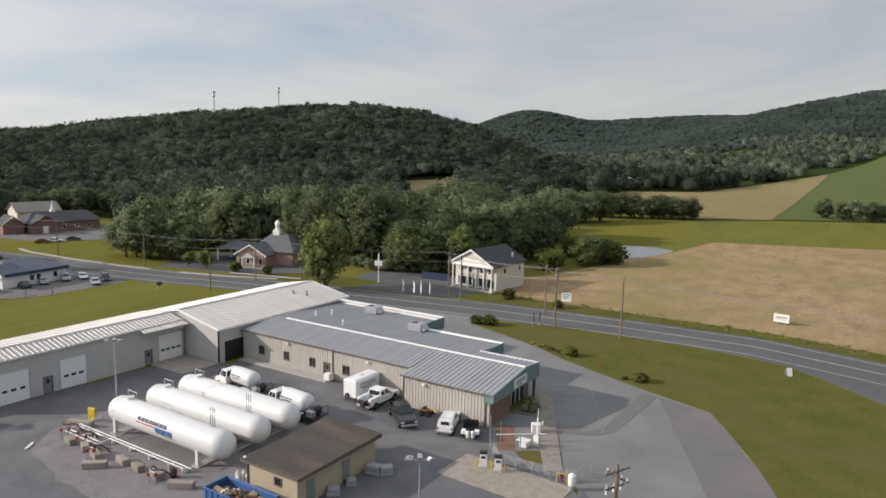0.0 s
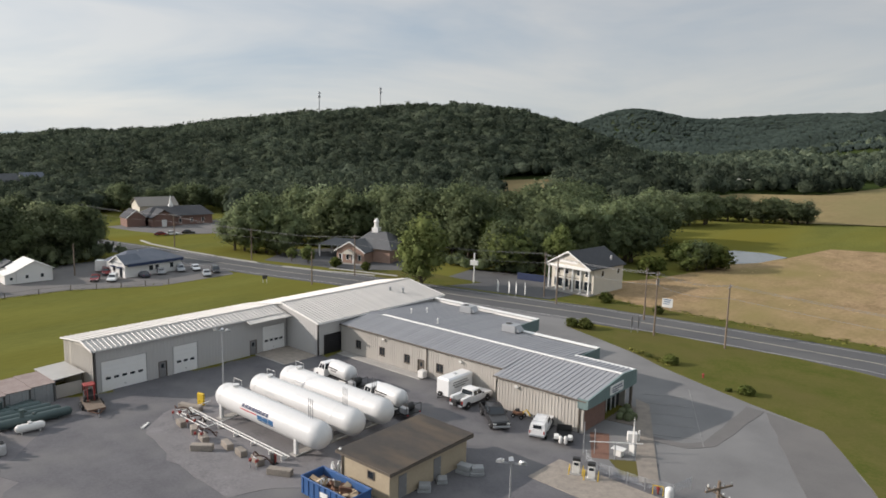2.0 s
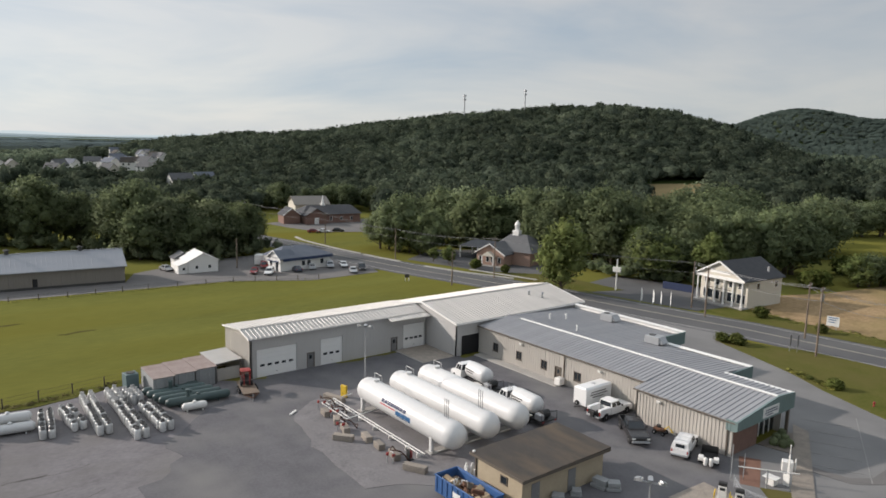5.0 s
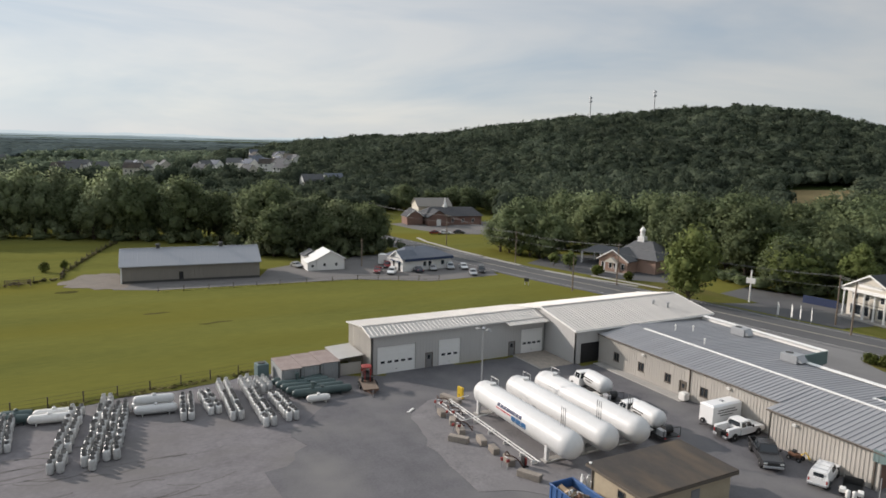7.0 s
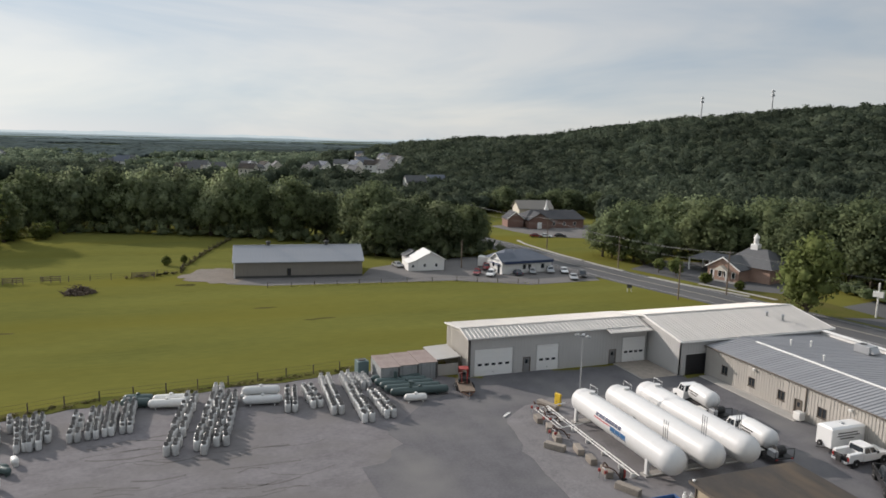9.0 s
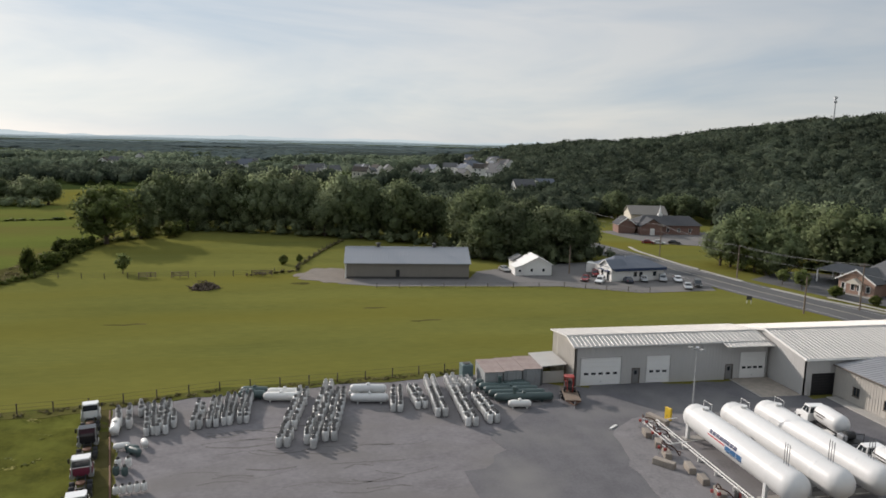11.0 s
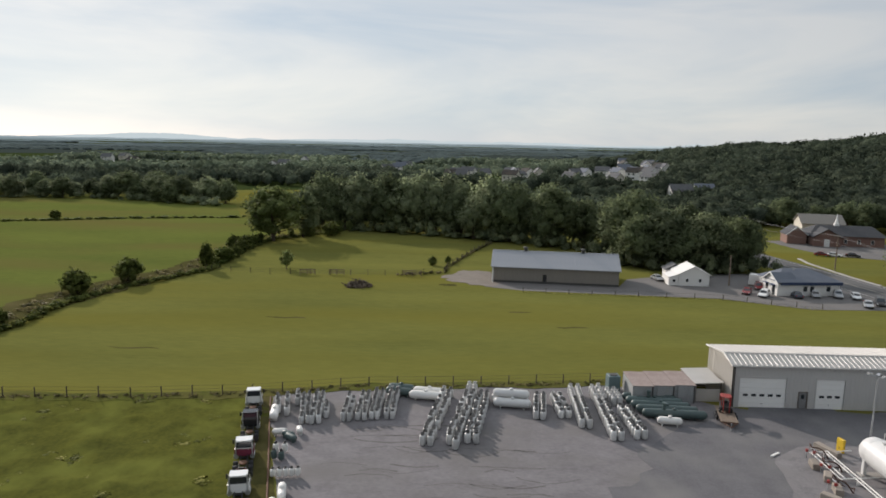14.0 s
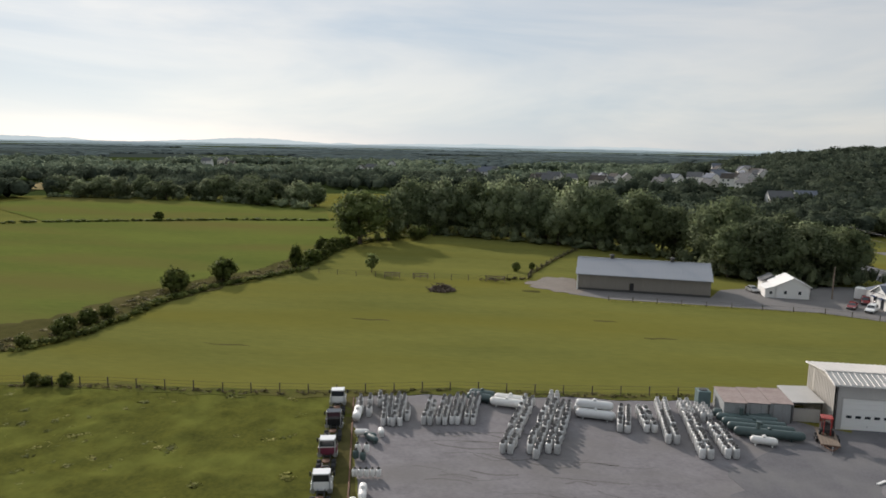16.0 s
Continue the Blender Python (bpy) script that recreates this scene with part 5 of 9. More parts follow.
part("roof", Geo().loft([[(-0.4, -0.7, 3.1), (14.1, -0.7, 3.1), (14.1, 8.5, 3.1), (-0.4, 8.5, 3.1)], [(3.2, 4.9, 5.1), (9.4, 4.9, 5.1), (9.4, 5.2, 5.1), (3.2, 5.2, 5.1)]]), SHINGLE_BLUE, clinic)
part("gable_wall", Geo().loft([[(x, 0, 3.1), (x, 5.4, 3.1), (x, 2.7, 4.6)] for x in (-0.25, 0.3)]).box(-0.25, 0.0, 0, 5.4, 0, 3.1), WHITE_WALL, clinic)
for y0 in (-0.45, 5.85):
    part("roof", slab([(-0.6, y0, 2.95), (4.2, y0, 2.95), (4.2, 2.7, 4.75), (-0.6, 2.7, 4.75)], 0.14), SHINGLE_BLUE, clinic)
    part("raking_trim", Geo().loft([[(q, y0, 2.8), (q, y0, 3.0), (q, 2.7, 4.85), (q, 2.7, 4.6)] for q in (-0.72, -0.6)]), WHITE_TRIM, clinic)
fr = wall_frame((0, 0), (13.6, 0))
for s in (5.4, 6.9, 10.6):
    window_part_local(clinic, fr, s, s + 1.1, 0.9, 2.2)
fs = Matrix.Translation((-0.25, 0, 0)) @ wall_frame((0, 5.4), (0, 0))
part("door", Geo().box(0.7, 1.7, 0.0, 0.05, 0, 2.1, 0, fs), GLASS_DARK, clinic)
part("door", Geo().box(3.4, 4.4, 0.0, 0.05, 0, 2.1, 0, fs), GLASS_DARK, clinic)
part("door_canopy", Geo().box(0.4, 2.0, 0.0, 0.7, 2.2, 2.35, 0.02, fs).box(3.1, 4.7, 0.0, 0.7, 2.2, 2.35, 0.02, fs), BLUE_BAND, clinic)
part("roof_vent", Geo().cyl((5.5, 4.2, 4.3), (5.5, 4.2, 5.2), 0.1, 8), GALV, clinic)

# columned house with a pediment
manor = thing("columned_house", -78.4, 127.4, 0.3, -5, "cream two-storey house with white columns, pediment and dark roof", "house")
manor.scale = (0.87, 0.83, 0.93)
part("wall", Geo().box(0, 12.3, 2.0, 15.5, -0.3, 6.0), CREAM_WALL, manor)
part("gable_wall", Geo().loft([[(0, y, 6.0), (12.3, y, 6.0), (6.15, y, 9.0)] for y in (0.15, 0.35)]), CREAM_WALL, manor)
part("gable_wall", Geo().loft([[(0, y, 6.0), (12.3, y, 6.0), (6.15, y, 9.0)] for y in (15.3, 15.5)]), CREAM_WALL, manor)
for x0, s in ((-0.6, 1), (12.9, -1)):
    part("roof", slab([(x0, -0.4, 5.75), (x0, 16, 5.75), (6.15, 16, 9.25), (6.15, -0.4, 9.25)], 0.2), SHINGLE, manor)
    part("raking_trim", Geo().loft([[(x0, q, 5.5), (x0, q, 5.8), (6.15, q, 9.3), (6.15, q, 8.95)] for q in (-0.55, -0.38)]), WHITE_TRIM, manor)
part("entablature", Geo().box(-0.2, 12.5, -0.2, 2.0, 5.35, 5.98, 0.03), WHITE_TRIM, manor)
part("porch_floor", Geo().box(-0.4, 12.7, -0.6, 2.0, -0.3, 0.15, 0.03), CONCRETE, manor)
for i in range(6):
    x = 0.35 + i * 2.32
    col = part("column", Geo().lathe((x, 0.3, 0.15), (x, 0.3, 5.35), [(0, 0.3), (0.03, 0.3), (0.04, 0.22), (0.96, 0.19), (0.97, 0.28), (1, 0.28)], 14), WHITE_TRIM, manor)
fr = Matrix.Translation((0, 2.0, 0)) @ wall_frame((0, 0), (12.3, 0))
for s in (1.0, 3.6, 7.4, 9.8):
    window_part_local(manor, fr, s, s + 1.5, 3.6, 4.9)
for s, w in ((0.8, 2.6), (3.7, 1.5), (7.1, 2.2), (9.6, 2.2)):
    window_part_local(manor, fr, s, s + w, 0.5, 2.6)
part("door", Geo().box(5.5, 6.6, 0.0, 0.06, 0.15, 2.3, 0, fr), DARK_TRIM, manor)
part("balcony_rail", Geo().box(3.2, 9.2, 0.2, 0.3, 3.2, 3.3).box(3.2, 9.2, 0.2, 0.3, 2.6, 2.68), DARK_TRIM, manor)
fs = wall_frame((12.3, 2.0), (12.3, 15.5))
for s, z in ((3.2, 3.6), (10.5, 3.6)):
    window_part_local(manor, fs, s, s + 1.3, z, z + 1.4)
part("pediment_sign", Geo().box(3.6, 8.7, 0.08, 0.14, 6.5, 7.1), WHITE_TRIM, manor)
part("chimney_cap", Geo().box(10.6, 11.0, 11.8, 12.2, 6.6, 7.9, 0.02), GALV, manor)

# brick bank with a cupola
bank = thing("bank", -134.5, 116.5, 0, 18, "faded red brick bank with grey shingle roofs and a white cupola", "bank")
part("wall", Geo().box(1.6, 13.2, 4.0, 16, 0, 3.6), BRICK_PALE, bank)
part("roof", Geo().loft([[(0.9, 3.3, 3.5), (13.9, 3.3, 3.5), (13.9, 16.7, 3.5), (0.9, 16.7, 3.5)], [(4.6, 9.6, 7.2), (9.2, 9.6, 7.2), (9.2, 10.4, 7.2), (4.6, 10.4, 7.2)]]), SHINGLE_GREY, bank)
part("entrance_wing", Geo().box(0.2, 8.2, -0.5, 5, 0, 3.2), BRICK_PALE, bank)
part("entrance_gable", Geo().loft([[(0.2, y, 3.2), (8.2, y, 3.2), (4.2, y, 5.4)] for y in (-0.5, -0.3)]), BRICK_PALE, bank)
for x0 in (-0.3, 8.7):
    part("roof", slab([(x0, -1.0, 3.0), (x0, 8, 3.0), (4.2, 8, 5.65), (4.2, -1.0, 5.65)], 0.16), SHINGLE_GREY, bank)
    part("raking_trim", Geo().loft([[(x0, q, 2.75), (x0, q, 3.05), (4.2, q, 5.7), (4.2, q, 5.4)] for q in (-1.12, -0.98)]), WHITE_TRIM, bank)
part("porch_gable", Geo().loft([[(2.4, y, 2.5), (6.0, y, 2.5), (4.2, y, 3.7)] for y in (-2.0, -0.52)]), CREAM_WALL, bank)
for x in (2.6, 5.8):
    part("porch_post", Geo().box(x - 0.12, x + 0.12, -1.95, -1.7, 0, 2.5), WHITE_TRIM, bank)
fr = Matrix.Translation((0, -0.5, 0)) @ wall_frame((0, 0), (8, 0))
for s in (0.9, 3.0, 4.4, 6.4):
    window_part_local(bank, fr, s, s + 0.95, 0.8, 2.3)
cup = part("cupola", Geo().box(5.2, 7.0, 9.1, 10.9, 6.6, 8.2, 0.03), WHITE_TRIM, bank, "white wooden cupola")
part("lantern", Geo().cyl((6.1, 10, 8.2), (6.1, 10, 9.6), 0.62, 8), WHITE_TRIM, cup)
part("dome", Geo().lathe((6.1, 10, 9.6), (6.1, 10, 10.8), [(0, 0.75), (0.1, 0.75), (0.4, 0.6), (0.75, 0.3), (1, 0.05)], 12), WHITE_TRIM, cup)
part("canopy_roof", Geo().loft([[(-9, 5, 3.2), (0.85, 5, 3.2), (0.85, 12, 3.2), (-9, 12, 3.2)], [(-6, 8, 4.8), (0.8, 8, 4.8), (0.8, 9, 4.8), (-6, 9, 4.8)]]), SHINGLE_GREY, bank, "grey drive-through canopy roof")
for x, y in ((-8.6, 5.4), (-8.6, 11.6), (-3, 5.4), (-3, 11.6)):
    part("canopy_post", Geo().box(x - 0.15, x + 0.15, y - 0.15, y + 0.15, 0, 3.2), WHITE_TRIM, bank)
part("plinth_wall", Geo().box(-1.0, 9.0, -2.4, -2.2, 0, 0.4, 0.03), CONCRETE, bank)

# church group far along the road
church = thing("church", -227.5, 115.0, 0, 80, "brown brick church with dark roofs and a white steeple", "church")
part("wall", Geo().box(4, 22, 3, 15, 0, 3.4), BRICK, church)
part("roof", Geo().loft([[(-1.0, 2.3, 3.3), (22.7, 2.3, 3.3), (22.7, 15.7, 3.3), (-1.0, 15.7, 3.3)], [(3, 8.8, 6.2), (20, 8.8, 6.2), (20, 9.2, 6.2), (3, 9.2, 6.2)]]), SHINGLE, church)
for x, y, w, d in ((0, 0, 8.0, 9.0), (-7.0, 4.0, 6.0, 8.0)):
    part("gable_front", Geo().box(x, x + w, y, y + d, 0, 3.3), BRICK, church)
    part("gable_front", Geo().loft([[(x, q, 3.3), (x + w, q, 3.3), (x + w / 2, q, 5.6)] for q in (y, y + 0.2)]), BRICK, church)
    for x0 in (x - 0.4, x + w + 0.4):
        part("roof", slab([(x0, y - 0.4, 3.1), (x0, y + d, 3.1), (x + w / 2, y + d, 5.8), (x + w / 2, y - 0.4, 5.8)], 0.2), SHINGLE, church)
        part("raking_trim", Geo().loft([[(x0, q, 2.9), (x0, q, 3.15), (x + w / 2, q, 5.85), (x + w / 2, q, 5.55)] for q in (y - 0.55, y - 0.4)]), WHITE_TRIM if x < 0 else SHINGLE_BROWN, church)
st = part("steeple", Geo().box(8.5, 9.9, 8.3, 9.7, 5.6, 6.8, 0.03), WHITE_TRIM, church, "white steeple")
part("spire", Geo().lathe((9.2, 9, 6.8), (9.2, 9, 10.0), [(0, 0.75), (0.04, 0.6), (1, 0.03)], 8), WHITE_TRIM, st)
part("hall_wall", Geo().box(2.4, 16, 22, 32, 0, 5.4).loft([[(x, 22, 5.4), (x, 32, 5.4), (x, 27, 8.0)] for x in (2.4, 2.7)]).loft([[(x, 22, 5.4), (x, 32, 5.4), (x, 27, 8.0)] for x in (15.7, 16)]), CREAM_WALL, church)
part("hall_roof", slab([(1.9, 21.4, 5.2), (16.5, 21.4, 5.2), (16.5, 27, 8.2), (1.9, 27, 8.2)], 0.2), BARN_WALL, church, "weathered tan hall roof")
part("hall_roof", slab([(1.9, 32.6, 5.2), (16.5, 32.6, 5.2), (16.5, 27, 8.2), (1.9, 27, 8.2)], 0.2), BARN_WALL, church, "weathered tan hall roof")
fr = Matrix.Translation((0, 3.0, 0)) @ wall_frame((0, 0), (22, 0))
for s in (10, 14, 18):
    window_part_local(church, fr, s, s + 1.0, 0.9, 2.3)
fr = wall_frame((0, 0), (8, 0))
part("door", Geo().box(3.2, 4.8, 0.0, 0.06, 0, 2.4, 0, fr), WHITE_TRIM, church, "white double door")
annex = gable_house("far_house", -214, 143, 40, 9, 7, 3.0, 5.0, CREAM_WALL, SHINGLE_BROWN, "small cream house beside the church", windows=[(1.5, 2.6, 1, 2.2), (5, 6.1, 1, 2.2)])
# ---------------- storage tanks ----------------
def storage_tank(y, lettered):
    t = thing("storage_tank", -57.8, y, 0.09, 0, "large white horizontal gas storage tank on steel saddles", "gas tank", "storage tanks")
    r, zc, half = 1.4, 2.3, 9.1
    part("shell", Geo().tank((-half, 0, zc), (half, 0, zc), r, 40, 0.5), TANK_WHITE, t, smooth=True)
    for x in (-7.4, 5.7):
        s = part("saddle", Geo().box(x - 0.16, x + 0.16, -1.2, 1.2, 0.95, 1.5, 0.03), TANK_WHITE, t)
        for q in (-1.08, 1.08):
            part("leg", Geo().box(x - 0.2, x + 0.2, q - 0.17, q + 0.17, 0.1, 1.62, 0.02), TANK_WHITE, s)
        part("footing", Geo().box(x - 0.5, x + 0.5, -1.5, 1.5, -0.05, 0.13, 0.03), CONCRETE, s)
        part("wear_band", Geo().cyl((x - 0.2, 0, zc), (x + 0.2, 0, zc), r + 0.012, 40), TANK_WHITE, t, smooth=True)
    for x in (6.2, 6.5, 6.8):
        part("vent_pipe", Geo().cyl((x, 0.1, zc + r - 0.05), (x, 0.1, zc + r + 1.9), 0.035, 6), SIGN_BACK, t)
    part("manway", Geo().cyl((-6.2, 0, zc + r - 0.1), (-6.2, 0, zc + r + 0.22), 0.32, 18).cyl((-6.2, 0, zc + r + 0.2), (-6.2, 0, zc + r + 0.27), 0.38, 18), TANK_WHITE, t)
    rail = Geo().path([(-8.0, 0.9, zc + 0.9), (-8.0, 0.9, zc + r + 0.35), (-6.5, 0.9, zc + r + 0.35), (-6.5, 0.9, zc + 0.9)], 0.03, 6)
    part("hand_rail", rail, STEEL_WHITE, t)
    part("drain_pipe", Geo().path([(6.9, 0, zc - r + 0.1), (6.9, 0, 0.6), (6.9, -1.4, 0.6)], 0.05, 8), STEEL_WHITE, t)

    def plate(x0, x1, a0, a1, out=0.012):
        """A patch of paint that follows the shell's side; angles are measured up from the level of its axis."""
        g, n = Geo(), 5
        rows = [[(x, -(r + o) * math.cos(a), zc + (r + o) * math.sin(a)) for x in (x0, x1) for o in (0.002, out)] for a in [radians(a0 + (a1 - a0) * k / n) for k in range(n + 1)]]
        return g.loft([[p[0], p[1], p[3], p[2]] for p in rows])

    if lettered:
        for i, w in enumerate((0.40, 0.42, 0.42, 0.44, 0.46, 0.42, 0.42, 0.42)):
            x = -3.1 + i * 0.58
            part("lettering", plate(x, x + w + 0.1, 14, 30), NAVY, t, "dark bar of painted lettering")
        part("lettering", plate(-3.3, -0.4, 3, 8), LOGO_RED, t, "red painted stripe")
        for i in range(3):
            part("lettering", plate(-0.3 + i * 0.92, -0.3 + i * 0.92 + 0.86, -12, 9), LOGO_BLUE, t, "blue painted block")
        part("lettering", plate(-0.1, 2.5, -17, -14), NAVY, t)
    return t


for yy, let in ((41.0, True), (45.45, False), (49.6, False)):
    storage_tank(yy, let)

pipes = thing("pipe_rack", -60, 39, 0.09, 0, "low white pipework along the storage tanks", "pipework")
for y, z, x0, x1 in ((-0.4, 0.45, -9.6, 8.6), (-0.8, 0.45, -9.6, 8.0), (-1.6, 0.3, -9.2, -3.6), (-2.1, 0.3, -9.2, -3.2)):
    part("pipe", Geo().cyl((x0, y, z), (x1, y, z), 0.06, 8), STEEL_WHITE, pipes)
for x in (-9.0, -6, -3, 0, 3, 6, 8):
    part("pipe_stand", Geo().box(x - 0.04, x + 0.04, -0.95, -0.25, 0.0, 0.4), STEEL_WHITE, pipes)
for x in (-9.4, -3.6):
    part("cross_pipe", Geo().path([(x, -2.2, 0.3), (x, -0.4, 0.45), (x, 2.0, 0.6)], 0.06, 8), STEEL_WHITE, pipes)


def concrete_block(x, y, turn, l=1.7, w=0.7, h=0.65, mat=None):
    b = single("concrete_block", Geo().box(-l / 2, l / 2, -w / 2, w / 2, 0, h, 0.05), mat or BLOCK_TAN, "weathered concrete barrier block beside the tanks", "concrete block", "barrier blocks")
    b.matrix_basis = pose(x, y, 0.08, 0, 0, turn)
    return b


for x, y, a, l in ((-70.0, 38.9, 20, 3.0), (-66.6, 35.9, -10, 1.5), (-64.0, 35.9, -25, 1.5), (-61.5, 35.5, -15, 1.6), (-58.3, 36.2, -12, 1.7), (-55.9, 36.2, -8, 1.4), (-53.3, 36.3, -14, 1.8),
                   (-49.8, 36.3, 28, 2.4), (-59.6, 34.2, 40, 2.2)):
    concrete_block(x, y, a, l)


def hose_stand(x, y, turn):
    h = thing("hose_stand", x, y, 0.08, turn, "filling hose stand with red valves and black hoses", "hose stand", "hose stands")
    part("riser", Geo().path([(0, 0, 0), (0, 0, 1.15), (0.5, 0, 1.15)], 0.055, 8).path([(0.7, 0.2, 0), (0.7, 0.2, 0.8)], 0.05, 8), GALV, h)
    part("valve", Geo().cyl((0, 0, 0.75), (0, 0, 1.0), 0.13, 10), RED, h, "red valve body")
    part("valve", Geo().cyl((0.7, 0.2, 0.7), (0.7, 0.2, 0.95), 0.14, 10), RED, h, "red valve body")
    part("hand_wheel", Geo().cyl((0, -0.15, 0.88), (0, -0.19, 0.88), 0.14, 12), RED, h)
    for s in (-1, 1):
        pts = [(0.5, 0, 1.15)] + [(0.5 + 1.3 * math.sin(k / 10 * math.pi) * s * 0.7, -0.24 * k, 1.15 + 0.35 * math.sin(k / 5 * math.pi) - 1.08 * k / 10) for k in range(1, 11)]
        part("hose", Geo().path(pts, 0.07, 7), HOSE, h, "dull red-brown filling hose")
    return h


hose_stand(-68.2, 36.6, 200)
hose_stand(-65.0, 36.5, 210)
hose_stand(-61.4, 35.2, 190)
hose_stand(-52.2, 35.4, 180)
ext = thing("fire_extinguisher", -52.0, 37.3, 0.08, 0, "small red and black extinguisher cart by the tanks", "extinguisher")
part("cylinder", Geo().tank((0, 0, 0.1), (0, 0, 0.95), 0.2, 14), RED, ext, smooth=True)
part("cart", Geo().box(-0.28, 0.28, -0.3, -0.2, 0, 1.1, 0.02).box(-0.28, 0.28, -0.3, 0.25, 0.0, 0.1, 0.02), PLASTIC_BLACK, ext)
yb = thing("yellow_cabinet", -70.3, 40.4, 0.06, 15, "yellow steel cabinet at the filling point", "cabinet")
part("casing", Geo().box(-0.45, 0.45, -0.15, 0.15, 0.08, 1.5, 0.03), YELLOW, yb)
part("plinth", Geo().box(-0.4, 0.4, -0.35, 0.35, 0, 0.09), CONCRETE, yb)
part("door_handle", Geo().box(0.2, 0.25, -0.45, -0.4, 0.6, 0.8), DARK_TRIM, yb)


def light_pole(x, y, high, turn, heads=3, z0=0.06):
    p = thing("light_pole", x, y, z0, turn, "grey steel yard light pole with a cluster of floodlights", "light pole", "yard lights")
    part("pole", Geo().cyl((0, 0, 0.3), (0, 0, high), 0.105, 10, 0.06), GALV, p)
    part("footing", Geo().cyl((0, 0, -0.05), (0, 0, 0.45), 0.28, 14), CONCRETE, p)
    part("cross_bar", Geo().box(-1.1, 1.1, -0.04, 0.04, high - 0.12, high - 0.02), GALV, p)
    for i in range(heads):
        m = Matrix.Translation((-0.95 + 1.9 * i / (heads - 1), 0, high)) @ Matrix.Rotation(radians((70, 190, 310)[i % 3]), 4, "Z")
        hd = part("floodlight", Geo().loft([[(-0.17, -0.1, -0.05), (0.17, -0.1, -0.05), (0.17, 0.08, 0.12), (-0.17, 0.08, 0.12)],
                                            [(-0.16, -0.42, 0.05), (0.16, -0.42, 0.05), (0.16, -0.28, 0.26), (-0.16, -0.28, 0.26)]], m), GALV, p)
        part("lens", Geo().box(-0.14, 0.14, -0.44, -0.40, 0.05, 0.22, 0, m), LAMP_CLEAR, hd)
    return p


light_pole(-69.1, 42.6, 8.75, 30)
light_pole(-25.7, 38.4, 8.45, 30)

# ---------------- cream shed and skip ----------------
shed = thing("shed", -41.65, 44.75, 0.06, 0, "small cream painted block shed with a flat brown roof", "shed")
part("wall", Geo().box(-3.0, 2.9, -5.3, -5.1, 0, 2.85).box(-3.0, -2.8, -5.1, 5.0, 0, 2.85).box(2.7, 2.9, -5.1, 5.0, 0, 2.85).box(-3.0, 2.9, 5.0, 5.2, 0, 2.85), CREAM_BLOCK, shed, "cream painted block wall")
rf = part("roof", Geo().loft([[(-3.5, -5.75, 2.85), (3.4, -5.75, 2.78), (3.4, 5.6, 2.9), (-3.5, 5.6, 2.95)], [(-3.5, -5.75, 3.08), (3.4, -5.75, 3.0), (3.4, 5.6, 3.1), (-3.5, 5.6, 3.18)]]), SHINGLE_BROWN, shed, "flat brown tar roof")
part("roof_edge", Geo().box(-3.53, 3.43, -5.79, -5.74, 2.78, 3.02), BROWN_TRIM, rf)
part("roof_edge", Geo().box(3.38, 3.43, -5.74, 5.6, 2.7, 2.98), BROWN_TRIM, rf)
fr = Matrix.Translation((0, -5.3, 0)) @ wall_frame((0, 0), (1, 0))
window_part_local(shed, fr, 0.2, 1.1, 1.45, 2.25, BROWN_TRIM)
fe = Matrix.Translation((2.9, 0, 0)) @ wall_frame((0, 0), (0, 1))
for s in (-4.2, 0.4):
    d = part("door", Geo().box(s, s + 1.0, 0, 0.05, 0.05, 2.1, 0.01, fe), DOOR_GREY, shed)
    part("door_handle", Geo().box(s + 0.8, s + 0.9, 0.05, 0.09, 1.0, 1.05, 0, fe), GALV, d)
part("downspout", Geo().box(-3.1, -2.98, -5.42, -5.3, 0, 2.8), BROWN_TRIM, shed)
part("corner_flashing", Geo().box(-3.3, -3.1, -5.6, -5.4, 3.08, 3.2), WHITE_TRIM, shed)
for x, y, l, h in ((-38.1, 43.2, 1.2, 0.7), (-38.0, 45.5, 1.0, 0.5), (-37.6, 48.3, 1.5, 0.9), (-36.6, 48.9, 1.3, 0.8)):
    b = single("gear_crate", Geo().box(-l / 2, l / 2, -0.5, 0.5, 0, h * 0.4, 0.03).box(-l / 2 + 0.1, l / 2 - 0.05, -0.42, 0.45, h * 0.42, h, 0.05), CONT_GREY, "grey stacked gear beside the shed", "gear", "shed gear")
    b.matrix_basis = pose(x, y, 0.06, 0, 0, x * 37 % 50)
for i, (x, y) in enumerate(((-45.9, 39.4), (-45.4, 40.0), (-46.2, 40.3), (-45.6, 40.9), (-46.5, 39.8), (-46.2, 41.4))):
    b = single("gas_bottle", Geo().lathe((0, 0, 0), (0, 0, 1.15), [(0, 0.16), (0.05, 0.18), (0.75, 0.18), (0.86, 0.1), (0.9, 0.06), (0.92, 0.1), (1, 0.1)], 12), CYL_GREY, "small grey gas bottle beside the shed", "gas bottle",
               "small gas bottles", smooth=True)
    b.matrix_basis = pose(x, y, 0.06)

skip = thing("skip", -42.5, 36.7, 0.06, 0, "blue roll-off skip heaped with scrap and cardboard", "skip")
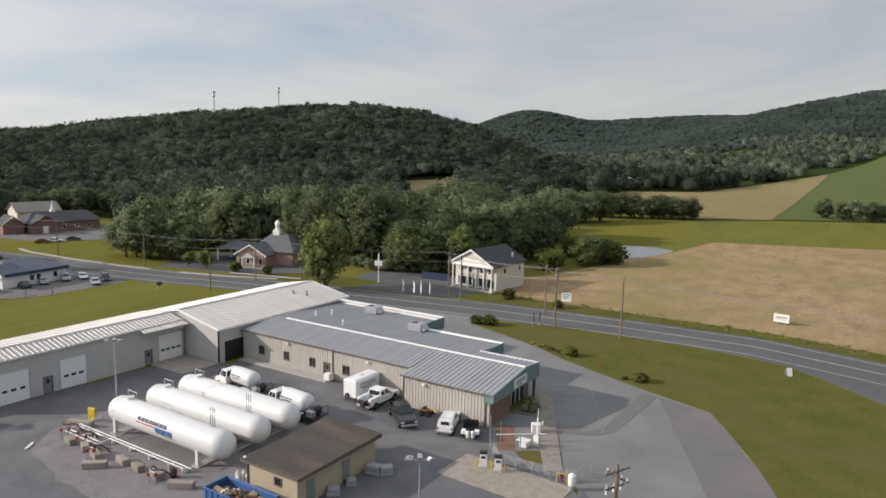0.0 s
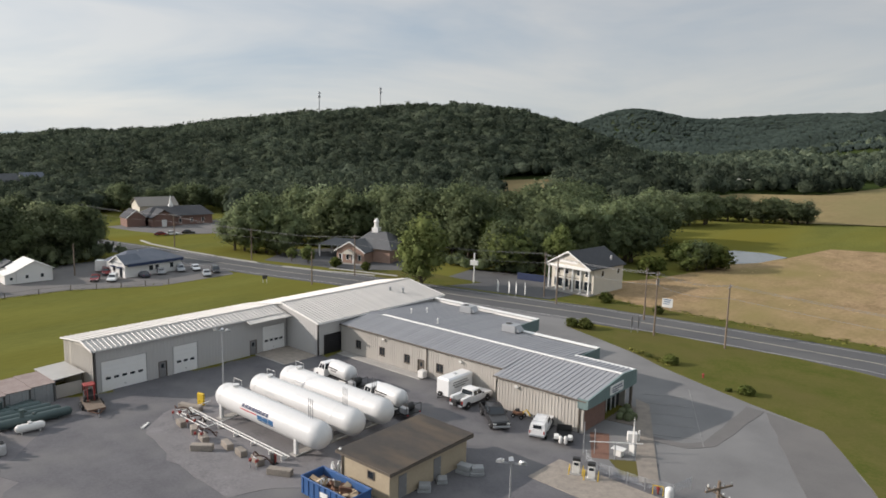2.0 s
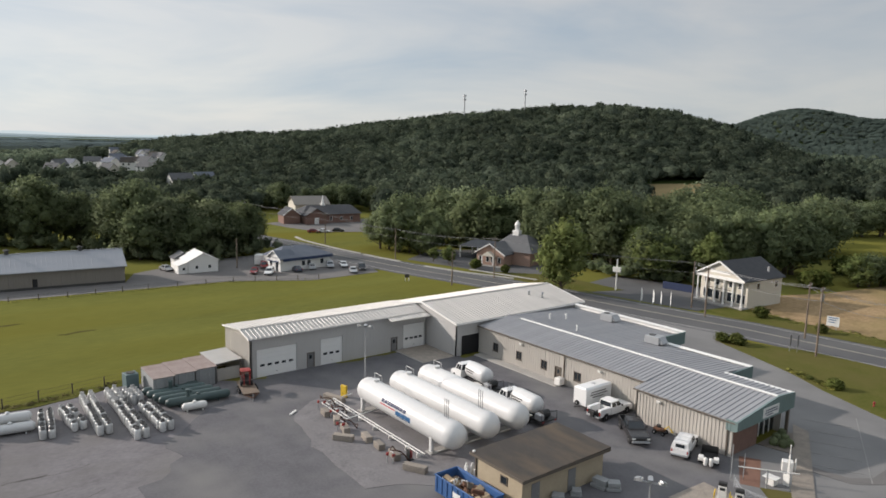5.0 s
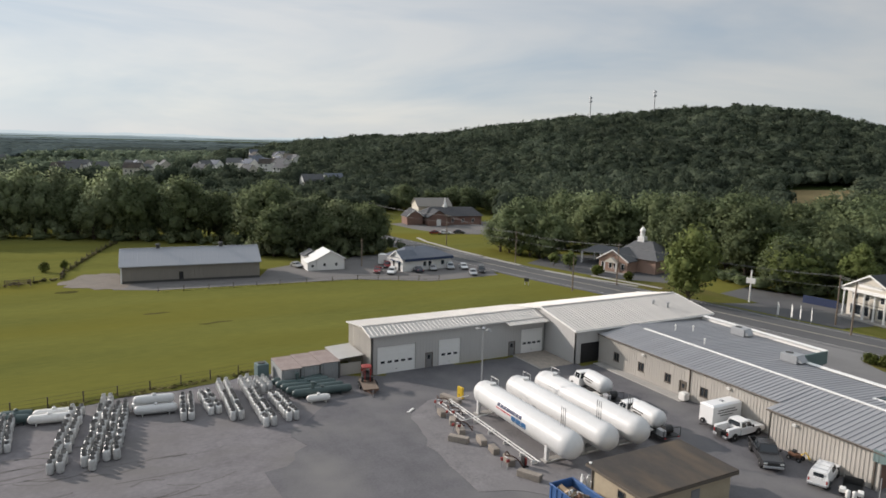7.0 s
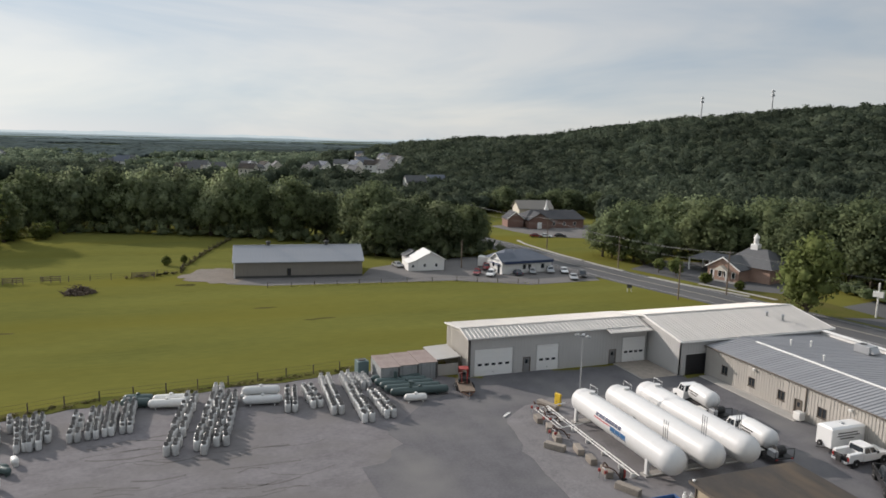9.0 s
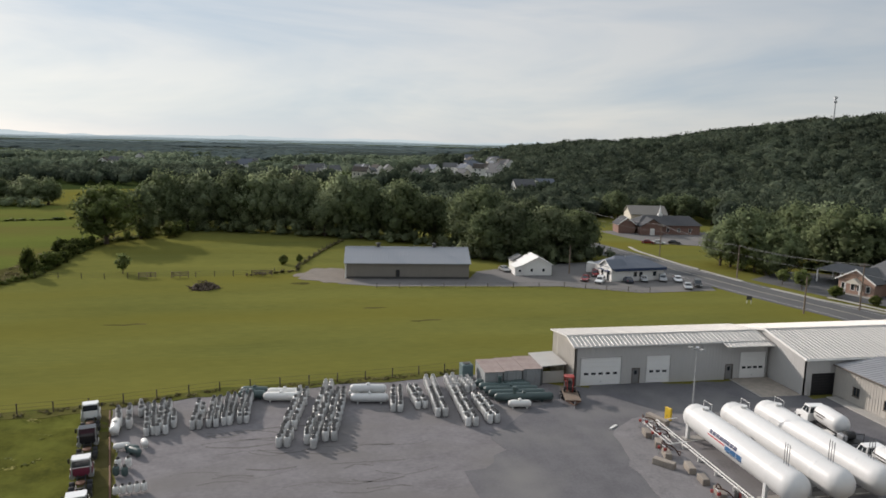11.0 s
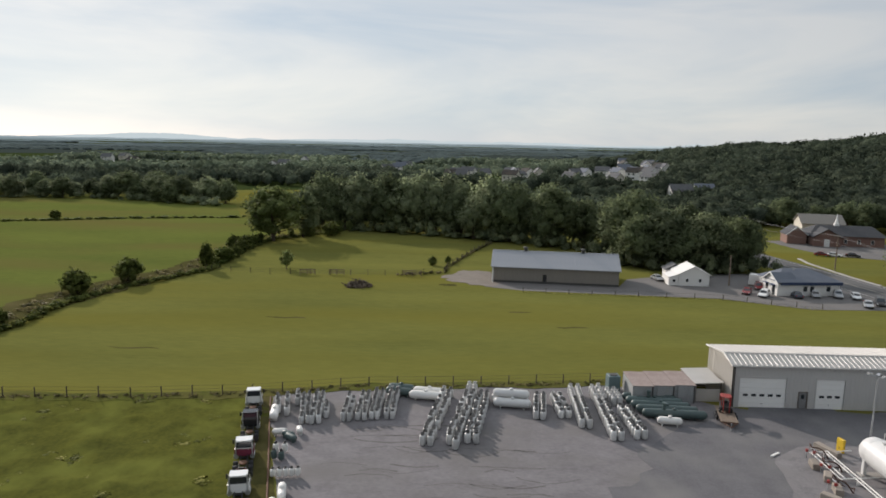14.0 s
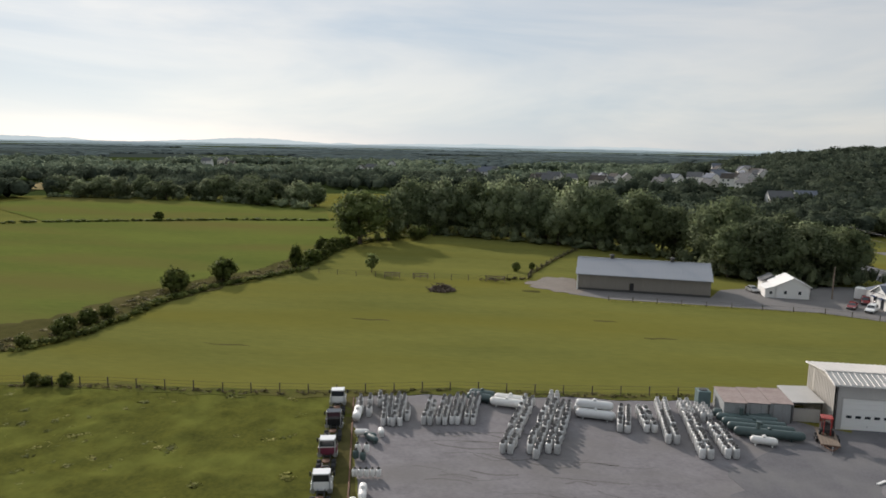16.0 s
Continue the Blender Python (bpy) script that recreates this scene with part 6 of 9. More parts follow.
for name, g in (("side", Geo().box(-3.1, 3.1, -1.25, -1.15, 0.25, 1.65, 0.02)), ("side", Geo().box(-3.1, 3.1, 1.15, 1.25, 0.25, 1.65, 0.02)),
                ("end", Geo().box(-3.1, -3.0, -1.15, 1.15, 0.25, 1.65, 0.02)), ("end", Geo().box(3.0, 3.1, -1.15, 1.15, 0.25, 1.65, 0.02)), ("floor", Geo().box(-3.1, 3.1, -1.25, 1.25, 0.12, 0.26))):
    pn = part(name, g, BLUE_BIN, skip)
    if name == "side":
        y = g.v[0][1]
        for i in range(9):
            x = -2.9 + i * 0.72
            s = -0.08 if y < 0 else 0.08
            part("rib", Geo().box(x, x + 0.12, min(y, y + s) - 0.01, max(y, y + s) + 0.01, 0.25, 1.6), BLUE_BIN, pn)
part("rim", Geo().box(-3.16, 3.16, -1.31, -1.2, 1.62, 1.74, 0.02).box(-3.16, 3.16, 1.2, 1.31, 1.62, 1.74, 0.02).box(-3.16, -3.05, -1.2, 1.2, 1.62, 1.74, 0.02).box(3.05, 3.16, -1.2, 1.2, 1.62, 1.74, 0.02), BLUE_BIN, skip)
part("skid", Geo().box(-3.0, 3.0, -0.6, -0.45, 0, 0.13).box(-3.0, 3.0, 0.45, 0.6, 0, 0.13), RUST, skip)
part("placard", Geo().box(-0.5, 0.5, -1.345, -1.335, 0.7, 1.2), SIGN_WHITE, skip)
rs = random.Random(5)
for i in range(40):
    l, w, h = rs.uniform(0.4, 1.2), rs.uniform(0.2, 0.7), rs.uniform(0.08, 0.4)
    b = single("scrap_piece", Geo().box(-l / 2, l / 2, -w / 2, w / 2, -h / 2, h / 2, 0.02), rs.choice((CARGO, CARGO, CARGO, WHITE_TRIM, RUST, RUST, POST_WOOD, DARK_TRIM)), "discarded box or panel in the skip", "scrap", "skip load")
    b.matrix_basis = pose(-42.5 + rs.uniform(-2.5, 2.5), 36.7 + rs.uniform(-0.75, 0.75), rs.uniform(0.95, 1.5), rs.uniform(-30, 30), rs.uniform(-30, 30), rs.uniform(0, 180))
single("scrap_bed", Geo().box(-45.4, -39.6, 35.6, 37.8, 0.35, 1.05), RUST, "packed scrap filling the skip", "scrap")


# ---------------- vehicles ----------------
def rounded(prof, w, edge=0.07, shrink=0.94):
    """A side outline drawn across the width, with softened edges."""
    cx, cz = sum(p[0] for p in prof) / len(prof), sum(p[1] for p in prof) / len(prof)
    small = [(cx + (x - cx) * (1 - (1 - shrink) * 0.5), cz + (z - cz) * shrink) for x, z in prof]
    return Geo().loft([[(x, -w / 2, z) for x, z in small], [(x, -w / 2 + edge, z) for x, z in prof], [(x, w / 2 - edge, z) for x, z in prof], [(x, w / 2, z) for x, z in small]])


WHEELS = {}


def wheel(parent, x, y, r=0.37, w=0.24):
    key = (r, w)
    if key not in WHEELS:
        t = Geo().lathe((0, -w / 2, 0), (0, w / 2, 0), [(0, r * 0.62), (0.02, r * 0.92), (0.15, r), (0.85, r), (0.98, r * 0.92), (1, r * 0.62)], 18).mesh("tyre", TYRE, True)
        m = Geo().lathe((0, -w / 2 - 0.004, 0), (0, w / 2 + 0.004, 0), [(0, 0.06), (0.04, r * 0.5), (0.08, r * 0.61), (0.92, r * 0.61), (0.96, r * 0.5), (1, 0.06)], 14).mesh("rim", RIM, True)
        WHEELS[key] = (t, m)
    t, m = WHEELS[key]
    wh = part("wheel", t, TYRE, parent)
    wh.matrix_basis = Matrix.Translation((x, y, r))
    part("rim", m, RIM, wh)
    return wh


def greenhouse(parent, x0, x1, z0, z1, w, front, rear, paint, roof_w=0.8):
    """Cab with sloping screens and its glass."""
    w0, w1 = w / 2, w / 2 * roof_w
    g = Geo().loft([[(x0, -w0, z0), (x1, -w0, z0), (x1, w0, z0), (x0, w0, z0)], [(x0 + rear, -w1, z1), (x1 - front, -w1, z1), (x1 - front, w1, z1), (x0 + rear, w1, z1)]])
    cab = part("cab", g, paint, parent)
    h, o = z1 - z0, 0.012

    def at(u, s, k):
        return (x0 + rear * k + u * ((x1 - front * k) - (x0 + rear * k)), s * (w0 + (w1 - w0) * k + o), z0 + h * k)

    for s in (-1, 1):
        for u0, u1 in ((0.08, 0.46), (0.52, 0.9)):
            q = [at(u0, s, 0.12), at(u1, s, 0.12), at(u1, s, 0.82), at(u0, s, 0.82)]
            part("side_window", Geo().loft([q, [(a, b - s * 0.02, c) for a, b, c in q]]), GLASS_DARK, cab)
    for f, sg in ((front, 1), (rear, -1)):
        xa, xb = (x1, x1 - front) if sg > 0 else (x0, x0 + rear)
        q = []
        for k, yy in ((0.12, -1), (0.12, 1), (0.86, 1), (0.86, -1)):
            q.append((xa + (xb - xa) * k + sg * o, yy * (w0 + (w1 - w0) * k) * 0.88, z0 + h * k))
        part("windscreen" if sg > 0 else "rear_window", Geo().loft([q, [(a - sg * 0.02, b, c) for a, b, c in q]]), GLASS_DARK, cab)
    return cab


def lamps(parent, x_front, x_rear, w, zf, zr):
    for s in (-1, 1):
        part("headlight", Geo().box(x_front - 0.04, x_front + 0.03, s * w * 0.38 - 0.18, s * w * 0.38 + 0.18, zf - 0.09, zf + 0.09, 0.02), LAMP_CLEAR, parent)
        part("tail_light", Geo().box(x_rear - 0.03, x_rear + 0.04, s * w * 0.43 - 0.08, s * w * 0.43 + 0.08, zr - 0.16, zr + 0.16, 0.02), LAMP_RED, parent)


def car(x, y, turn, paint, label, suv=False, name="car", group="parked cars", z=0.05):
    c = thing(name, x, y, z, turn, label, "car", group)
    l, w = (4.7, 1.85) if suv else (4.5, 1.8)
    top = 0.95 if suv else 0.85
    prof = [(-l / 2, 0.35), (-l / 2 + 0.1, top - 0.02), (-l / 2 + 0.5, top + 0.03), (l / 2 - 1.2, top), (l / 2 - 0.15, top - 0.18), (l / 2, 0.5), (l / 2 - 0.05, 0.3), (-l / 2 + 0.1, 0.25)]
    part("body", rounded(prof, w), paint, c)
    if suv:
        greenhouse(c, -l / 2 + 0.12, l / 2 - 1.15, top - 0.02, 1.68, w * 0.94, 0.75, 0.25, paint)
    else:
        greenhouse(c, -l / 2 + 0.45, l / 2 - 1.2, top - 0.02, 1.42, w * 0.92, 0.85, 0.7, paint)
    for a in (-1, 1):
        for b in (-1, 1):
            wheel(c, a * l * 0.3, b * (w / 2 - 0.1), 0.33, 0.22)
    lamps(c, l / 2, -l / 2, w, 0.62, 0.78)
    part("bumper", Geo().box(l / 2 - 0.1, l / 2 + 0.06, -w * 0.46, w * 0.46, 0.3, 0.5, 0.04), PLASTIC_BLACK, c)
    part("bumper", Geo().box(-l / 2 - 0.06, -l / 2 + 0.1, -w * 0.46, w * 0.46, 0.3, 0.52, 0.04), PLASTIC_BLACK, c)
    return c


def pickup(x, y, turn, paint, label, service=False, z=0.06, name="pickup_truck"):
    c = thing(name, x, y, z, turn, label, "pickup truck", "parked vehicles")
    l, w = 5.9, 2.0
    part("chassis", Geo().box(-2.8, 2.7, -0.55, 0.55, 0.4, 0.62, 0.03), PLASTIC_BLACK, c)
    part("hood", rounded([(0.9, 0.55), (0.9, 1.22), (1.5, 1.2), (2.75, 1.08), (2.93, 0.9), (2.93, 0.5), (2.6, 0.42)], w, 0.1, 0.92), paint, c)
    part("cab_body", rounded([(-0.95, 0.5), (-0.95, 1.24), (1.0, 1.24), (1.0, 0.5)], w, 0.05, 0.97), paint, c)
    greenhouse(c, -0.95, 1.15, 1.22, 1.92, w * 0.95, 0.6, 0.12, paint, 0.82)
    for s in (-1, 1):
        y0, y1 = sorted((s * w / 2, s * (w / 2 - (0.42 if service else 0.12))))
        top = 1.45 if service else 1.22
        side = part("bed_side", Geo().box(-2.9, -1.02, y0, y1, 0.55, top, 0.04), paint, c)
        if service:
            for k in range(3):
                part("locker_door", Geo().box(-2.8 + k * 0.6, -2.28 + k * 0.6, s * w / 2 - 0.005, s * w / 2 + 0.015, 0.75, 1.35, 0.01), paint, side)
    part("bed_floor", Geo().box(-2.9, -1.0, -w / 2 + 0.1, w / 2 - 0.1, 0.58, 0.72), PLASTIC_BLACK, c)
    part("tailgate", Geo().box(-2.95, -2.86, -w / 2 + 0.12, w / 2 - 0.12, 0.6, 1.2, 0.03), PLASTIC_BLACK if service else paint, c)
    part("rear_bumper", Geo().box(-3.12, -2.93, -w * 0.46, w * 0.46, 0.45, 0.66, 0.04), GALV, c)
    part("front_bumper", Geo().box(2.88, 3.05, -w * 0.47, w * 0.47, 0.42, 0.66, 0.04), GALV, c)
    part("grille", Geo().box(2.9, 2.96, -0.55, 0.55, 0.68, 0.98, 0.02), PLASTIC_BLACK, c)
    for a in (-1.95, 1.85):
        for b in (-1, 1):
            wheel(c, a, b * (w / 2 - 0.08), 0.4, 0.27)
            part("wheel_arch", Geo().lathe((a, b * (w / 2 - 0.02), 0.42), (a, b * (w / 2 + 0.02), 0.42), [(0, 0.5), (1, 0.5)], 16), PLASTIC_BLACK, c)
    lamps(c, 2.93, -2.95, w, 0.86, 0.95)
    for s in (-1, 1):
        part("mirror", Geo().box(0.72, 0.84, s * (w / 2 + 0.12) - 0.1, s * (w / 2 + 0.12) + 0.1, 1.25, 1.5, 0.03), PLASTIC_BLACK, c)
    if service:
        part("hitch_gear", Geo().box(-3.3, -3.1, -0.3, 0.3, 0.5, 1.2, 0.05), PLASTIC_BLACK, c)
    return c


pickup(-48.3, 62.9, 91, CAR_WHITE, "white service-body pickup truck parked by the offices", True)
pickup(-43.0, 60.3, 322, CAR_BLACK, "black pickup truck parked by the offices")
van = pickup(-37.6, 61.6, 111, CAR_WHITE, "white pickup with a canopy parked at the steel wall")
van.scale = (0.86, 0.88, 0.92)
part("canopy", Geo().loft([[(-2.9, -0.98, 1.22), (-1.0, -0.98, 1.22), (-1.0, 0.98, 1.22), (-2.9, 0.98, 1.22)], [(-2.75, -0.82, 1.88), (-1.0, -0.82, 1.9), (-1.0, 0.82, 1.9), (-2.75, 0.82, 1.88)]]), CAR_WHITE, van)
part("canopy_window", Geo().box(-2.9, -2.84, -0.5, 0.5, 1.35, 1.75, 0.01), GLASS_DARK, van)
part("roof_rack", Geo().path([(-2.6, -0.7, 2.0), (0.9, -0.7, 2.05)], 0.03, 6).path([(-2.6, 0.7, 2.0), (0.9, 0.7, 2.05)], 0.03, 6).path([(-2.2, -0.7, 2.0), (-2.2, 0.7, 2.0)], 0.03, 6).path([(0, -0.7, 2.03), (0, 0.7, 2.03)], 0.03, 6), GALV, van)

tr = thing("box_trailer", -51.5, 63.6, 0.06, 90, "white enclosed cargo trailer at the office wall", "trailer")
part("body", Geo().box(-2.3, 2.3, -0.98, 0.98, 0.5, 2.55, 0.06), CAR_WHITE, tr)
part("roof", Geo().loft([[(-2.3, -0.98, 2.52), (2.3, -0.98, 2.52), (2.3, 0.98, 2.52), (-2.3, 0.98, 2.52)], [(-2.2, -0.7, 2.68), (2.2, -0.7, 2.68), (2.2, 0.7, 2.68), (-2.2, 0.7, 2.68)]]), CAR_WHITE, tr)
part("roof_vent", Geo().box(-0.2, 0.2, -0.2, 0.2, 2.66, 2.78, 0.03), GALV, tr)
for i, (a, b) in enumerate(((-1.5, 1.2), (-1.6, 1.5), (-1.2, 0.8))):
    part("lettering", Geo().box(a, b, -0.992, -0.982, 2.0 - i * 0.3, 2.12 - i * 0.3), DARK_TRIM, tr)
for a in (-0.45, 0.35):
    for b in (-1, 1):
        wheel(tr, a, b * 0.98, 0.33, 0.2)
wheel(tr, -2.1, 0.0, 0.3, 0.2).matrix_basis = pose(-2.42, 0.3, 0.72, 0, 0, 90)
part("hitch", Geo().path([(-2.3, -0.6, 0.5), (-3.2, 0, 0.5), (-2.3, 0.6, 0.5)], 0.05, 6), PLASTIC_BLACK, tr)

ut = thing("tank_trailer", -34.5, 61.0, 0.06, 118, "small black utility trailer carrying two white tanks", "trailer")
part("deck", Geo().box(-1.3, 1.4, -0.8, 0.8, 0.45, 0.6, 0.02), PLASTIC_BLACK, ut)
part("side_rail", Geo().box(-1.3, 1.4, -0.85, -0.78, 0.6, 1.1, 0.01).box(-1.3, 1.4, 0.78, 0.85, 0.6, 1.1, 0.01).box(1.33, 1.4, -0.78, 0.78, 0.6, 1.3, 0.01), PLASTIC_BLACK, ut)
for q in (-0.25, 0.25):
    part("gas_cylinder", Geo().tank((-1.6, q, 0.4), (-1.6, q, 1.25), 0.2, 14), STEEL_WHITE, ut, smooth=True)
for q in (-0.7, 0.7):
    part("fender", Geo().box(-1.5, -0.8, q - 0.25, q + 0.25, 0.75, 1.15, 0.06), STEEL_WHITE, ut)
    wheel(ut, 0, q * 1.25, 0.3, 0.18)
mow = thing("yellow_machine", -41.6, 63.1, 0.06, 10, "small yellow compact machine parked at the wall", "machine")
part("body", Geo().box(-0.7, 0.5, -0.3, 0.3, 0.35, 0.7, 0.06), RUST, mow)
part("arm", Geo().path([(0.5, 0, 0.7), (0.9, 0, 1.1), (1.4, 0, 0.5)], 0.07, 8), YELLOW, mow)
part("seat", Geo().box(-0.4, 0.0, -0.2, 0.2, 0.75, 1.0, 0.04), PLASTIC_BLACK, mow)
for a in (-0.5, 0.5):
    for b in (-0.42, 0.42):
        wheel(mow, a, b, 0.24, 0.16)


def bobtail(x, y, turn):
    c = thing("gas_delivery_truck", x, y, 0.06, turn, "white gas delivery truck with a tank body", "truck", "gas delivery trucks")
    part("frame", Geo().box(-4.0, 3.2, -0.45, 0.45, 0.6, 0.85, 0.02), PLASTIC_BLACK, c)
    part("tank", Geo().tank((-3.0, 0, 2.0), (1.6, 0, 2.0), 1.02, 28, 0.42), TANK_WHITE, c, smooth=True)
    for q in (-1.9, 0.6):
        part("tank_band", Geo().cyl((q - 0.06, 0, 2.0), (q + 0.06, 0, 2.0), 1.03, 28), TANK_WHITE, c, smooth=True)
    part("cab_body", rounded([(1.75, 0.75), (1.75, 1.6), (3.1, 1.6), (3.1, 0.75)], 2.25, 0.07, 0.96), CAR_WHITE, c)
    greenhouse(c, 1.75, 3.15, 1.58, 2.5, 2.15, 0.4, 0.05, CAR_WHITE, 0.86)
    part("hood", rounded([(3.05, 0.7), (3.05, 1.5), (4.1, 1.3), (4.25, 1.1), (4.25, 0.6)], 2.0, 0.1, 0.92), CAR_WHITE, c)
    part("bumper", Geo().box(4.2, 4.42, -1.1, 1.1, 0.5, 0.85, 0.04), GALV, c)
    part("rear_deck", Geo().box(-4.5, -2.6, -1.15, 1.15, 0.8, 0.95, 0.02), PLASTIC_BLACK, c)
    part("hose_reel", Geo().cyl((-3.7, -0.5, 1.45), (-3.7, 0.5, 1.45), 0.45, 18), PLASTIC_BLACK, c)
    part("rear_box", Geo().box(-4.3, -3.3, 0.55, 1.1, 0.95, 1.6, 0.03), GALV, c)
    part("tail_bar", Geo().path([(-4.5, -1.1, 0.95), (-4.5, -1.1, 1.9), (-4.5, 1.1, 1.9), (-4.5, 1.1, 0.95)], 0.04, 6), PLASTIC_BLACK, c)
    for b in (-1, 1):
        wheel(c, 3.3, b * 0.98, 0.48, 0.28)
        wheel(c, -1.9, b * 0.95, 0.48, 0.5)
        part("fender", Geo().box(-2.6, -1.2, b * 0.95 - 0.28, b * 0.95 + 0.28, 1.0, 1.06, 0.02), STEEL_WHITE, c)
        for k, (a, l) in enumerate(((-1.0, 2.2), (-0.8, 1.6))):
            ang = radians(12 - k * 16)
            part("lettering", Geo().box(a, a + l * 0.9, b * (1.02 * math.cos(ang) + 0.002) - 0.006, b * (1.02 * math.cos(ang) + 0.002) + 0.006, 2.0 + 1.02 * math.sin(ang), 2.0 + 1.02 * math.sin(ang) + 0.14), DARK_TRIM, c)
        part("tail_light", Geo().box(-4.55, -4.5, b * 0.9 - 0.1, b * 0.9 + 0.1, 0.8, 0.95), LAMP_RED, c)
    return c


bobtail(-64.4, 56.2, 174)
bobtail(-54.0, 54.4, 176)


def day_cab(x, y, turn, paint, label):
    c = thing("tractor_truck", x, y, 0.05, turn, label, "truck", "parked tractor trucks")
    for s in (-0.42, 0.42):
        part("frame_rail", Geo().box(-4.3, 2.4, s - 0.06, s + 0.06, 0.75, 0.98), PLASTIC_BLACK, c)
    for q in (-3.9, -2.6, -1.2):
        part("cross_member", Geo().box(q - 0.08, q + 0.08, -0.36, 0.36, 0.78, 0.95), PLASTIC_BLACK, c)
    part("fifth_wheel", Geo().cyl((-2.9, 0, 1.0), (-2.9, 0, 1.14), 0.48, 18), RUST, c)
    part("cab_body", rounded([(-0.6, 0.8), (-0.6, 1.75), (1.1, 1.75), (1.1, 0.8)], 2.3, 0.08, 0.96), paint, c)
    greenhouse(c, -0.6, 1.15, 1.73, 2.75, 2.2, 0.28, 0.08, CAR_WHITE if paint is not CAR_BLACK else CAR_BLACK, 0.88)
    part("hood", rounded([(1.05, 0.75), (1.05, 1.7), (2.3, 1.55), (2.6, 1.35), (2.65, 0.7)], 2.0, 0.12, 0.92), paint, c)
    part("bumper", Geo().box(2.6, 2.8, -1.15, 1.15, 0.45, 0.8, 0.04), GALV, c)
    for b in (-1, 1):
        wheel(c, 1.75, b * 0.98, 0.5, 0.3)
        for q in (-2.3, -3.5):
            wheel(c, q, b * 0.88, 0.5, 0.55)
        part("fuel_tank", Geo().cyl((-0.6, b * 0.95, 0.75), (0.7, b * 0.95, 0.75), 0.3, 14), GALV, c)
        part("exhaust_stack", Geo().cyl((-0.8, b * 0.95, 0.9), (-0.8, b * 0.95, 3.0), 0.07, 8), GALV, c)
        part("mirror", Geo().box(0.95, 1.05, b * 1.35 - 0.1, b * 1.35 + 0.1, 1.75, 2.3, 0.02), PLASTIC_BLACK, c)
        part("mud_flap", Geo().box(-4.2, -4.16, b * 0.88 - 0.28, b * 0.88 + 0.28, 0.3, 0.9), PLASTIC_BLACK, c)
        part("tail_light", Geo().box(-4.36, -4.3, b * 0.4 - 0.1, b * 0.4 + 0.1, 0.75, 0.9), LAMP_RED, c)
    return c


for x, y, paint, label in ((-78.3, -23.4, CAR_WHITE, "white tractor truck parked with its chassis bare"), (-71.6, -21.8, CAR_BLACK, "black tractor truck parked with its chassis bare"),
                           (-64.6, -20.3, MAROON, "maroon tractor truck with a white cab roof"), (-57.5, -18.6, CAR_WHITE, "white tractor truck parked with its chassis bare")):
    day_cab(x, y, 180 + 13.5, paint, label).scale = (0.8, 0.8, 0.8)

# ---------------- gas cylinders ----------------
CYL_SIZE = 0.99
CYL_BODY = Geo().lathe((0, 0, 0.06), (0, 0, 1.22), [(0, 0.28), (0.03, 0.33), (0.1, 0.36), (0.78, 0.36), (0.88, 0.325), (0.95, 0.22), (1, 0.1)], 14).mesh("gas_cylinder", CYL_GREY, True)
CYL_RING = Geo().lathe((0, 0, 1.12), (0, 0, 1.42), [(0, 0.2), (0.02, 0.23), (1, 0.24), (1.001, 0.2), (0.2, 0.2), (0.15, 0.05)], 12).mesh("collar", CYL_COLLAR, True)
CYL_FOOT = Geo().cyl((0, 0, 0), (0, 0, 0.12), 0.29, 12).mesh("foot_ring", CYL_COLLAR)
cyl_rng = random.Random(3)
cyl_spots = []


def cylinder_row(x0, y0, x1, y1, cols=2, gap=0.88, side=0.82, drop=0.04, jitter=0.05):
    d = Vector((x1 - x0, y1 - y0))
    n = int(d.length / gap)
    d.normalize()
    q = Vector((-d.y, d.x))
    for i in range(n):
        for c in range(cols):
            if cyl_rng.random() < drop:
                continue
            p = Vector((x0, y0)) + d * (i * gap) + q * ((c - (cols - 1) / 2) * side)
            cyl_spots.append((p.x + cyl_rng.uniform(-jitter, jitter), p.y + cyl_rng.uniform(-jitter, jitter), cyl_rng.choice((1.0, 1.0, 1.0, 0.94, 0.86)) * (0.94 if y0 < -5 else 1.0)))


cylinder_row(-77.0, 9.9, -83.3, 10.6)
cylinder_row(-77.6, 12.9, -84.5, 12.4)
cylinder_row(-74.9, 14.8, -87.0, 15.2, drop=0.0)
cylinder_row(-71.8, 17.6, -87.0, 17.9, drop=0.02)
cylinder_row(-72.3, 20.2, -80.5, 20.0, drop=0.0)
cylinder_row(-82.0, 19.8, -86.0, 19.4)
cylinder_row(-69.2, -2.7, -84.8, -0.6, drop=0.08, jitter=0.12)
cylinder_row(-68.6, -0.1, -86.4, 2.5, drop=0.06, jitter=0.12)
cylinder_row(-70.1, 2.0, -84.0, 3.9, drop=0.06, jitter=0.12)
for x0, y0, x1, y1, cols in ((-76.8, -20.2, -81.1, -21.3, 1), (-76.0, -19.0, -81.5, -20.2, 1), (-79.2, -18.4, -82.1, -19.1, 1), (-73.2, -16.4, -81.8, -17.8, 2), (-74.0, -15.3, -82.2, -16.3, 2),
                             (-75.7, -14.4, -79.1, -14.9, 1), (-74.9, -12.0, -81.7, -12.2, 2), (-75.3, -10.4, -83.3, -10.7, 2), (-75.7, -8.9, -83.4, -9.1, 2), (-76.0, -7.3, -84.5, -7.3, 2)):
    cylinder_row(x0, y0, x1, y1, cols, 0.74, 0.68, 0.1, 0.08)
cyl_spots.sort(key=lambda p: math.hypot(p[0], p[1]))
